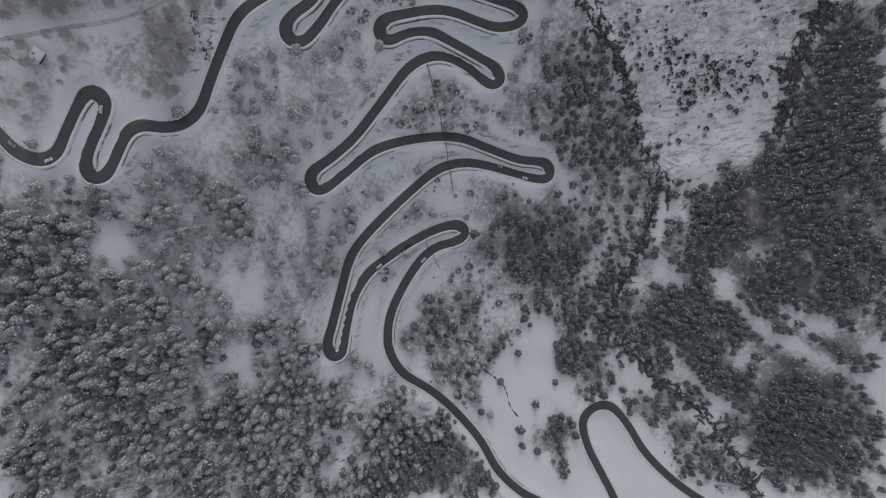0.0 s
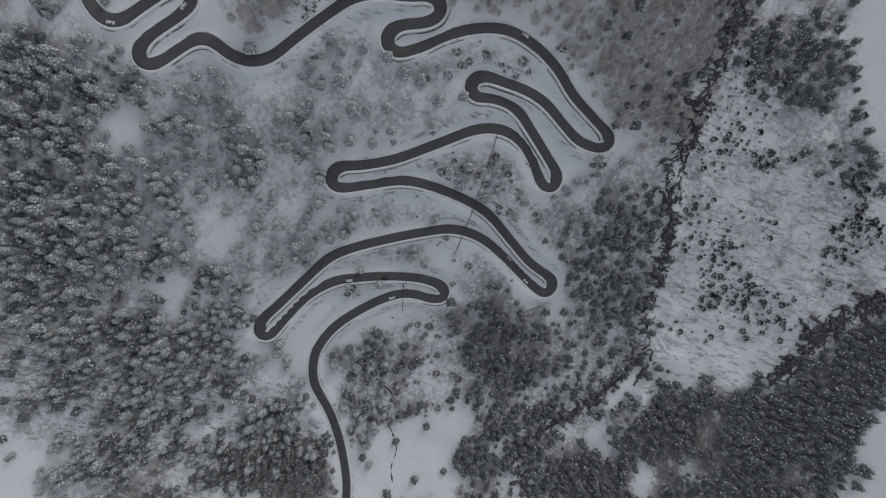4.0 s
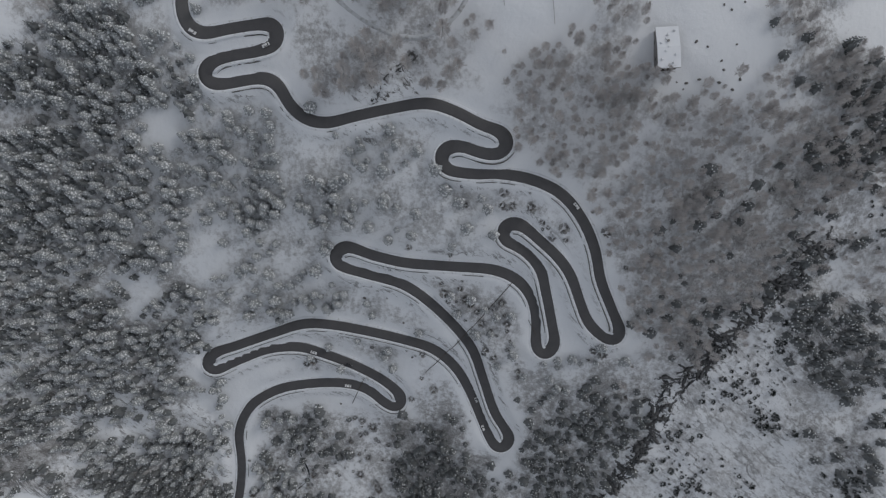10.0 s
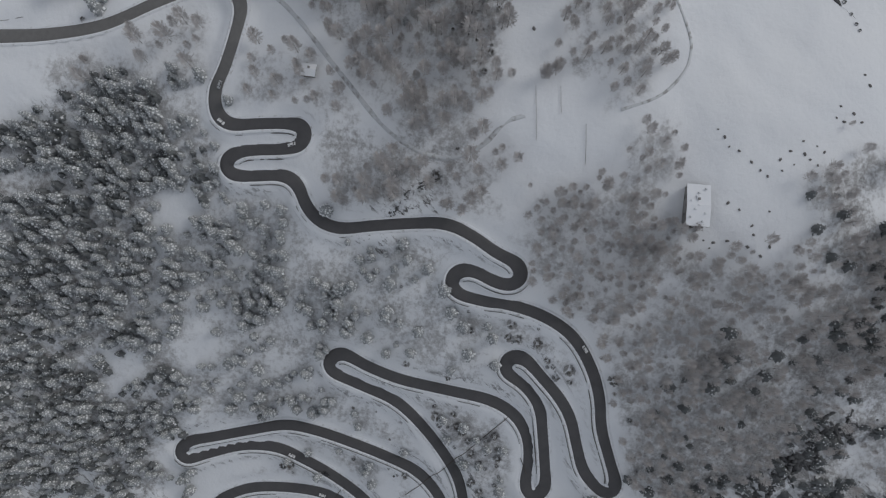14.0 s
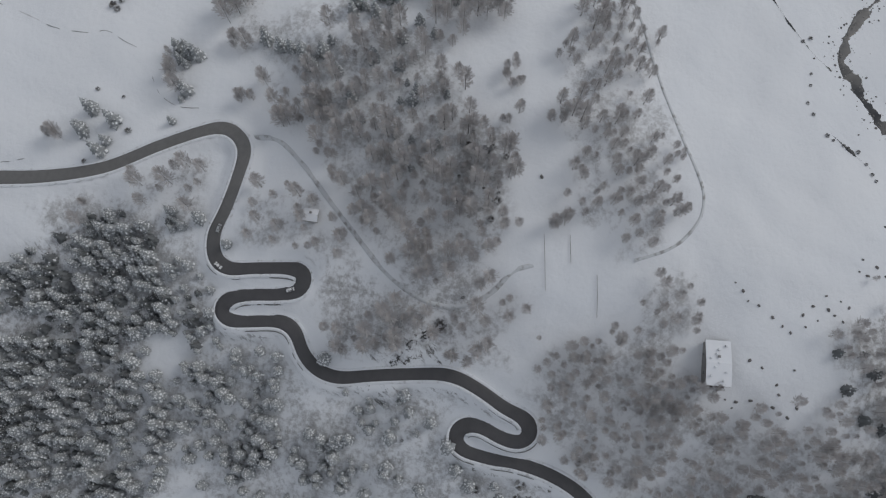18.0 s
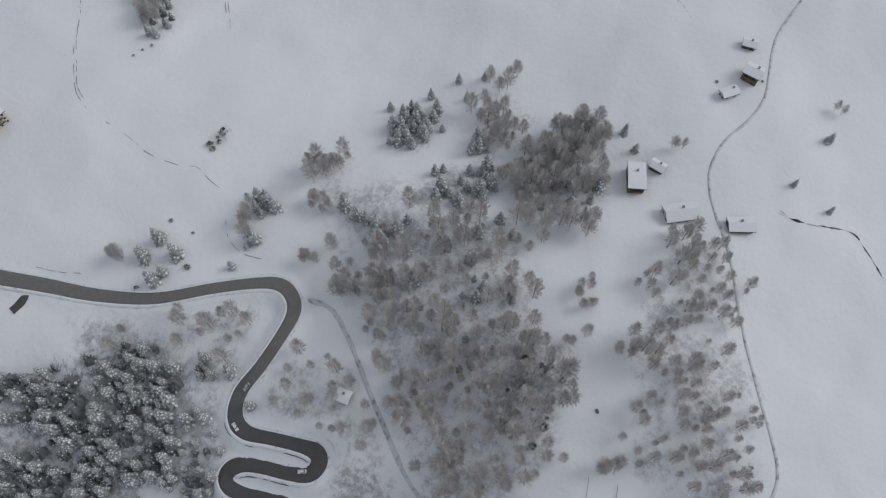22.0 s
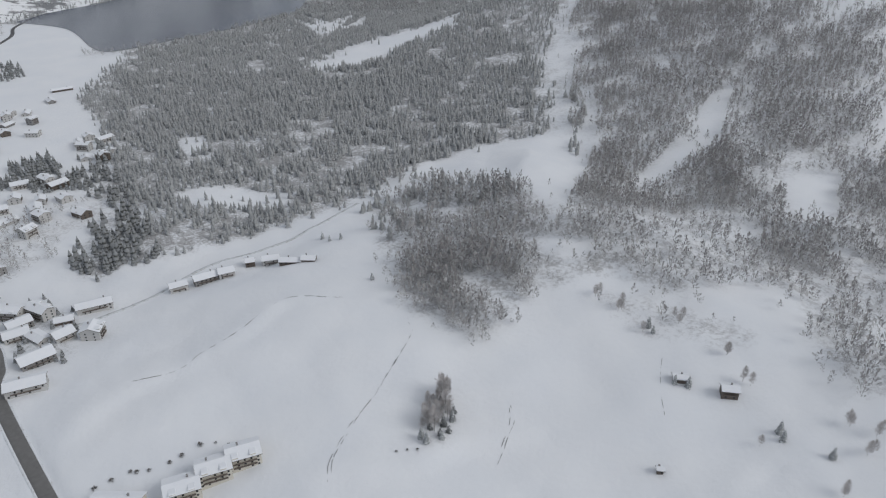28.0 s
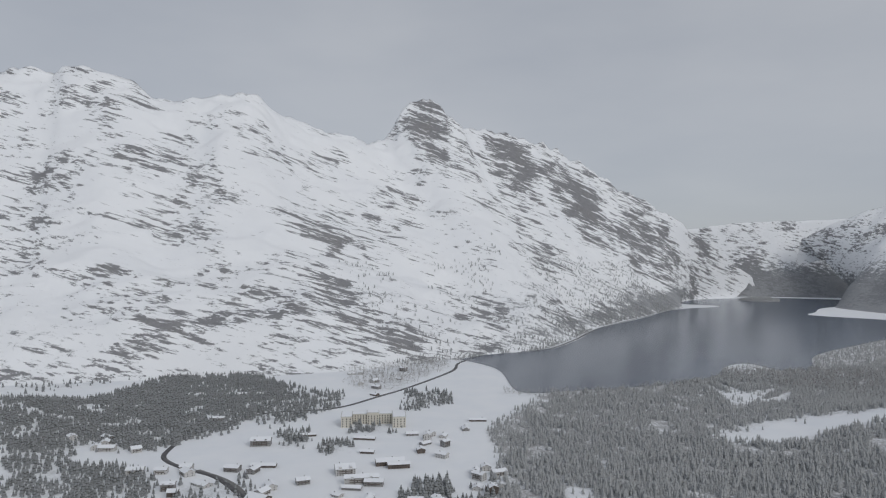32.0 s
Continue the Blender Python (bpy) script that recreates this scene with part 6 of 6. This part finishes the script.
def boxed(*rows):
    bm = bmesh.new()
    for r in rows:
        box(bm, *r)
    return bm


WALL = {"plaster": M_PLASTER, "cream": M_CREAM, "yellow": M_YELLOW, "timber": M_TIMBER, "grey": M_GREYWALL}
SAY = {"plaster": "pale plastered house under a snow-covered roof", "cream": "cream plastered house with rows of windows and snowy roof", "yellow": "yellow plastered house with a snow-covered roof",
       "timber": "dark timber chalet under a thick snow roof", "grey": "grey stone-walled house with a snow-covered roof"}
PANES = {}


def pane(w, h):
    """One window pane's mesh, shared by all of its size."""
    if (w, h) not in PANES:
        bm = boxed((0, 0, -h / 2, w, 0.12, h))
        me = bpy.data.meshes.new("window")
        bm.to_mesh(me)
        bm.free()
        me.materials.append(M_GLASS)
        PANES[w, h] = me
    return PANES[w, h]


def gable_body(l, d, h, rise):
    bm = bmesh.new()
    v = [bm.verts.new(p) for p in ((-l / 2, -d / 2, -1.5), (l / 2, -d / 2, -1.5), (l / 2, d / 2, -1.5), (-l / 2, d / 2, -1.5), (-l / 2, -d / 2, h), (l / 2, -d / 2, h), (l / 2, d / 2, h), (-l / 2, d / 2, h), (-l / 2, 0, h + rise), (l / 2, 0, h + rise))]
    for f in ((0, 1, 5, 4), (2, 3, 7, 6), (1, 2, 6, 9, 5), (3, 0, 4, 8, 7), (4, 5, 9, 8), (6, 7, 8, 9), (3, 2, 1, 0)):
        bm.faces.new([v[k] for k in f])
    return bm


def roof_slab(l, d, h, rise, over, thick, lift):
    """Both pitches as one thick bent slab with overhanging eaves."""
    bm = bmesh.new()
    a, b = l / 2 + over, d / 2 + over
    low = h - rise * over / (d / 2)
    ring = []
    for x in (-a, a):
        ring.append([bm.verts.new((x, y, z + lift)) for y, z in ((-b, low), (0, h + rise), (b, low), (b, low + thick), (0, h + rise + thick * 1.15), (-b, low + thick))])
    for k in range(6):
        bm.faces.new((ring[0][k], ring[0][(k + 1) % 6], ring[1][(k + 1) % 6], ring[1][k]))
    bm.faces.new(ring[0][::-1])
    bm.faces.new(ring[1])
    bmesh.ops.recalc_face_normals(bm, faces=bm.faces[:])
    return bm


def house(x, y, l, d, storeys, turn, kind, rng):
    base = new("house" if kind != "timber" else "chalet")
    base.matrix_basis = pose(x, y, float(on_ground(x, y)), 0, 0, turn)
    h = 2.75 * storeys + 0.3
    rise = d * (rng.uniform(0.16, 0.24) if l > d * 0.7 else 0.05)
    part("wall", gable_body(l, d, h, rise), WALL[kind], base)
    part("roof", roof_slab(l, d, h, rise, 0.8, 0.22, 0.03), M_TIMBER, base, "dark timber roof boards")
    part("roof_snow", roof_slab(l, d, h, rise, 0.72, rng.uniform(0.35, 0.6), 0.27), M_ROOF_SNOW, base, "thick layer of snow")
    cx, cy = l * rng.uniform(-0.3, 0.3), d * 0.15
    part("chimney", boxed((cx, cy, h + rise * 0.4, 0.9, 0.9, rise * 0.6 + 1.3), (cx, cy, h + rise + 1.3, 1.1, 1.1, 0.25)), M_GREYWALL, base, "square masonry chimney")
    if l < d * 0.7 and kind == "grey":
        for k in range(9):
            vx, vy = rng.uniform(-0.38, 0.38) * l, (k - 4) / 9.5 * d
            vent = part("vent", boxed((vx, vy, h + 0.3, 0.7, 0.7, 1.5)), M_GREYWALL, base, "short roof vent")
            part("snow_cap", boxed((vx, vy, h + 1.8, 0.9, 0.9, 0.35, 0.7)), M_ROOF_SNOW, vent)
    w, wh = 1.1, 1.3
    n = max(2, int(l / 3.6))
    for s in range(storeys):
        for k in range(n):
            for side in (-1, 1):
                if rng.random() < 0.3:
                    continue
                ob = new("window", pane(w, wh))
                ob.parent = base
                ob.location = ((k + 0.5) / n * l - l / 2, side * (d / 2 + 0.02), 1.4 + 2.75 * s)
        for side in (-1, 1):
            for k in (-1, 1):
                ob = new("window", pane(w, wh))
                ob.parent = base
                ob.location = (side * (l / 2 + 0.02), k * d * 0.22, 1.4 + 2.75 * s)
                ob.rotation_euler = (0, 0, radians(90))
    for s in range(1, storeys):
        for side in (-1, 1) if storeys > 2 else (-1,):
            y0, z0 = side * (d / 2 + 0.6), 2.75 * s + 0.05
            rail = part("balcony", boxed((0, y0, z0, l * 0.72, 1.2, 0.15)), M_TIMBER, base, "dark timber balcony")
            part("balustrade", boxed((0, y0 + side * 0.55, z0 + 0.15, l * 0.72, 0.08, 0.85)), M_TIMBER, rail)
    if storeys > 2:
        for k in (-0.27, 0.27):
            gable = part("dormer", boxed((k * l, -d / 4, h - 0.2, 3.2, d / 2 + 0.6, rise * 0.75)), WALL[kind], base, "small roof dormer")
            part("roof_snow", boxed((k * l, -d / 4 - 0.1, h - 0.2 + rise * 0.75, 3.9, d / 2 + 1.3, 0.5, 0.85)), M_ROOF_SNOW, gable)
    size = "long " if l > 21 else "small " if l < 9 else ""
    tagged(base, size + SAY[kind], "house", "houses of the village")
    return base


def hotel(x, y, turn):
    base = new("grand_hotel")
    base.matrix_basis = pose(x, y, float(on_ground(x, y)), 0, 0, turn)
    blocks = ((0, 14, 92, 18, 17), (-44, 2, 18, 38, 18), (44, 0, 22, 44, 18), (0, 9, 20, 16, 20))
    for bx, by, l, d, h in blocks:
        wing = part("wing", boxed((bx, by, -2, l, d, h + 2)), M_CREAM, base, "cream plastered wing")
        part("parapet", boxed((bx, by, h, l + 1.2, d + 1.2, 0.7)), M_PLASTER, wing)
        part("roof_snow", boxed((bx, by, h + 0.7, l - 1, d - 1, 0.6, 0.95)), M_ROOF_SNOW, wing)
        n = max(3, int(l / 4.6))
        for s in range(4):
            for k in range(n):
                ob = new("window", pane(1.6, 2.2))
                ob.parent = wing
                ob.location = (bx + (k + 0.5) / n * l - l / 2, by - d / 2 - 0.02, 2.4 + 3.9 * s)
    tagged(base, "large cream grand hotel with flat snowy roofs", "hotel")


def build_village():
    rng = random.Random(4)
    spots = []
    for x, y, l, d, storeys, turn, kind in HOUSES:
        house(x, y, l, d, storeys, turn, kind, rng)
        spots.append((x, y))
    for poly, count in CHALET_GROUNDS:
        p = np.array(poly, float)
        made = 0
        for _ in range(400):
            if made == count:
                break
            x, y = rng.uniform(p[:, 0].min(), p[:, 0].max()), rng.uniform(p[:, 1].min(), p[:, 1].max())
            if not inside(poly, np.array([x]), np.array([y]))[0] or any(math.hypot(x - a, y - b) < 18 for a, b in spots) or np.hypot(PASS_ROAD[:, 0] - x, PASS_ROAD[:, 1] - y).min() < 12 or np.hypot(SHORE_ROAD[:, 0] - x, SHORE_ROAD[:, 1] - y).min() < 14:
                continue
            house(x, y, rng.choice((12, 14, 17, 20)), rng.choice((10, 11, 12)), rng.choice((1, 2, 2, 3)), rng.uniform(0, 180), rng.choice(("plaster", "plaster", "plaster", "timber", "grey")), rng)
            spots.append((x, y))
            made += 1
    hotel(HOTEL[0], HOTEL[1], 6)


build_village()


# ---- walls, creeks, fences, stones, cars ----
def build_lines():
    rng = np.random.default_rng(9)
    for pts in WALLS:
        line = smoothed(catmull(pts, 0.8), 2)
        line = line + np.cumsum(rng.normal(0, 0.05, line.shape), 0)
        z = on_ground(line[:, 0], line[:, 1])
        up = 0.05 + 0.25 * np.sin(np.arange(len(line)) * 0.35) + 1.0 * np.convolve(rng.normal(0, 1, len(line)), np.ones(5) / 5, "same")
        up = np.clip(up * 0.5 + 0.02, -0.15, 0.26)
        ob = sweep("dry_stone_wall", line, z, [(0.16, up - 0.6), (0.08, up), (-0.08, up), (-0.16, up - 0.6)], M_STONE, shade=False)
        tagged(ob, "low dry stone wall almost buried in snow", "wall", "field walls")
    for pts in CREEK[:-1] + GORGE_WALL[:2] + DITCH:
        line = smoothed(catmull(pts, 0.8), 1) + np.cumsum(rng.normal(0, 0.09, (len(catmull(pts, 0.8)), 2)), 0)
        z = on_ground(line[:, 0], line[:, 1])
        w = np.clip(0.18 + 0.7 * np.convolve(rng.normal(0, 1.4, len(line)), np.ones(7) / 7, "same"), 0.02, 1.1)
        tagged(sweep("brook", line, z, [(w, 0.12), (0, 0.16), (-w, 0.12)], M_DARK_WATER), "narrow dark brook open between snow banks", "brook", kind="structure")
    for pts, size, least in [(p, 1.7, 0.3) for p in TORRENT] + [(CREEK[1], 4.2, 0.75)]:
        line = smoothed(catmull(pts, 1.0), 2)
        line = line + np.cumsum(rng.normal(0, 0.14, line.shape), 0)
        z = on_ground(line[:, 0], line[:, 1])
        w = np.clip(size * (least + 0.6 * np.convolve(rng.normal(0, 1.6, len(line)), np.ones(9) / 9, "same")), 0.03, size * 1.3)
        tagged(sweep("torrent", line, z, [(w, 0.1), (0, 0.2), (-w, 0.1)], M_DARK_WATER), "dark mountain torrent running between boulders", "stream", kind="structure")
        k = rng.integers(0, len(line), len(line) * 2)
        P = np.column_stack([line[k] + rng.normal(0, size * 1.1, (len(k), 2)), np.zeros(len(k)), 0.25 + 0.7 * rng.random(len(k)) ** 2])
        P[:, 2] = on_ground(P[:, 0], P[:, 1])
        joined("torrent_boulders", [stone_shape(s) for s in range(3)], P, rng, M_STONE, "dark boulders in the torrent bed", "boulders")
    # outcrops of dark rock along the gorge
    rows = []
    for pts, count, spread in ((TORRENT[0], 240, 6.0), (GORGE_WALL[0], 300, 4.5), (GORGE_WALL[1], 150, 3.2), (GORGE_WALL[2], 120, 4.0), (GORGE_WALL[3], 120, 4.5), (CREEK[-1], 24, 2.4)):
        line = smoothed(catmull(pts, 1.0), 2)
        k = rng.integers(0, len(line), count)
        q = line[k] + rng.normal(0, spread, (count, 2)) * rng.random((count, 1))
        rows.append(np.column_stack([q, on_ground(q[:, 0], q[:, 1]) - 0.3, (0.7 if spread > 3 else 0.3) + spread * 0.42 * rng.random(count) ** 2]))
    joined("outcrops", [crag_shape(s) for s in range(5)], np.concatenate(rows), rng, M_CRAG, "dark rock ledges breaking through the snow of the gorge", "rocks")
    for pts in POLES:
        line = catmull(pts, 2.0)
        z = on_ground(line[:, 0], line[:, 1]) + 0.5
        tagged(sweep("pipeline", line, z, [(0.2, -0.1), (0.14, 0.15), (-0.14, 0.15), (-0.2, -0.1)], M_POLE), "thin grey pipe running straight down the snowy slope", "pipeline")
    for pts in FIELD_LINES:
        line = catmull(pts, 1.0)
        z = on_ground(line[:, 0], line[:, 1])
        base = new("wire_fence")
        tagged(base, "low wire fence across the snow field", "fence", "field fences")
        rail = sweep("rail", line, z, [(0.06, 0.6), (0.06, 0.75), (-0.06, 0.75), (-0.06, 0.6)], M_POLE)
        rail.parent = base
        for k in range(0, len(line), 4):
            part("post", boxed((line[k][0], line[k][1], z[k] - 0.3, 0.14, 0.14, 1.25)), M_POLE, base)


def stone_shape(seed):
    r = random.Random(seed)
    bm = bmesh.new()
    bmesh.ops.create_icosphere(bm, subdivisions=1, radius=1.0)
    V = np.array([[c * r.uniform(0.75, 1.15) for c in v.co] for v in bm.verts]) * (1.0, 0.8, 0.65)
    F = np.array([[v.index for v in f.verts] for f in bm.faces])
    bm.free()
    return V, F


def crag_shape(seed):
    """A long broken ledge: a few flat angular blocks in a row."""
    r = random.Random(seed)
    V, F = [], []
    x = -2.4
    while x < 2.4:
        w, d, h, y = r.uniform(0.5, 1.3), r.uniform(0.3, 0.8), r.uniform(0.3, 1.0), r.uniform(-0.4, 0.4)
        b = len(V)
        V += [(x + sx * w / 2 * k + r.uniform(-0.2, 0.2), y + sy * d / 2 * k + r.uniform(-0.15, 0.15), z) for z, k in ((-0.6, 1.2), (h, 0.8)) for sx, sy in ((-1, -1), (1, -1), (1, 1), (-1, 1))]
        for q in ((4, 5, 6), (4, 6, 7), (0, 1, 5), (0, 5, 4), (1, 2, 6), (1, 6, 5), (2, 3, 7), (2, 7, 6), (3, 0, 4), (3, 4, 7)):
            F.append([b + k for k in q])
        x += w * 0.8
    return np.array(V), np.array(F)


def build_stones():
    rng = np.random.default_rng(3)
    shapes = [stone_shape(20 + k) for k in range(4)]
    datas = []
    for V, F in shapes:
        ob = mesh_object("boulder", V, F, M_STONE)
        datas.append(ob.data)
        bpy.data.objects.remove(ob)
    for n, (x, y) in enumerate(BOULDERS):
        ob = new("boulder", datas[n % 4])
        g = rng.uniform(0.5, 1.15)
        ob.matrix_basis = pose(x, y, float(on_ground(x, y)) + 0.1, 0, 0, rng.random() * 360) @ Matrix.Diagonal((g * 1.2, g, g, 1))
        tagged(ob, "dark boulder poking out of the snow", "boulder", "boulders of the field")


def build_cars():
    rng = random.Random(8)
    paints = [make_plain("car_paint_" + n, c, c, 1.0, 0.3) for n, c in (("white", (0.75, 0.75, 0.75)), ("silver", (0.42, 0.43, 0.44)), ("dark", (0.03, 0.03, 0.035)))]
    rubber = make_plain("tyre_rubber", (0.015, 0.015, 0.015), (0.03, 0.03, 0.03), 2.0, 0.9)
    for n, (x, y) in enumerate(CARS):
        k = int(np.argmin(np.hypot(PASS_ROAD[:, 0] - x, PASS_ROAD[:, 1] - y)))
        a, b = PASS_ROAD[max(0, k - 2)], PASS_ROAD[min(len(PASS_ROAD) - 1, k + 2)]
        turn = math.degrees(math.atan2(b[1] - a[1], b[0] - a[0]))
        side = 1.4 if n % 2 else -1.4
        t = radians(turn)
        px, py = PASS_ROAD[k][0] - math.sin(t) * side, PASS_ROAD[k][1] + math.cos(t) * side
        base = new("car")
        pitch = math.degrees(math.atan2(ROAD_Z[max(0, k - 2)] - ROAD_Z[min(len(ROAD_Z) - 1, k + 2)], np.hypot(*(b - a))))
        base.matrix_basis = pose(px, py, ROAD_Z[k] + 0.08, 0, pitch, turn)
        colour = ("white", "silver", "white", "white", "silver", "white", "dark", "white", "white")[n % 9]
        bm = boxed((0, 0, 0.35, 4.2, 1.75, 0.5, 0.97))
        bmesh.ops.bevel(bm, geom=bm.edges[:], offset=0.1, segments=2, affect="EDGES")
        part("body", bm, paints[("white", "silver", "dark").index(colour)], base)
        part("cabin", boxed((-0.2, 0, 0.85, 2.3, 1.55, 0.55, 0.8)), M_GLASS, base, "dark glazed cabin")
        part("roof", boxed((-0.2, 0, 1.38, 1.8, 1.25, 0.06, 0.95)), paints[("white", "silver", "dark").index(colour)], base)
        for sx in (-1.3, 1.3):
            for sy in (-0.8, 0.8):
                bm = bmesh.new()
                bmesh.ops.create_cone(bm, cap_ends=True, segments=12, radius1=0.32, radius2=0.32, depth=0.2, matrix=pose(sx, sy, 0.32, 90))
                part("wheel", bm, rubber, base)
        for sy in (-0.6, 0.6):
            part("headlight", boxed((2.06, sy, 0.6, 0.1, 0.35, 0.15)), M_ROOF_SNOW, base)
        tagged(base, colour + " car driving on the dark pass road", "car", "cars on the pass road")


build_lines()
build_stones()
build_cars()
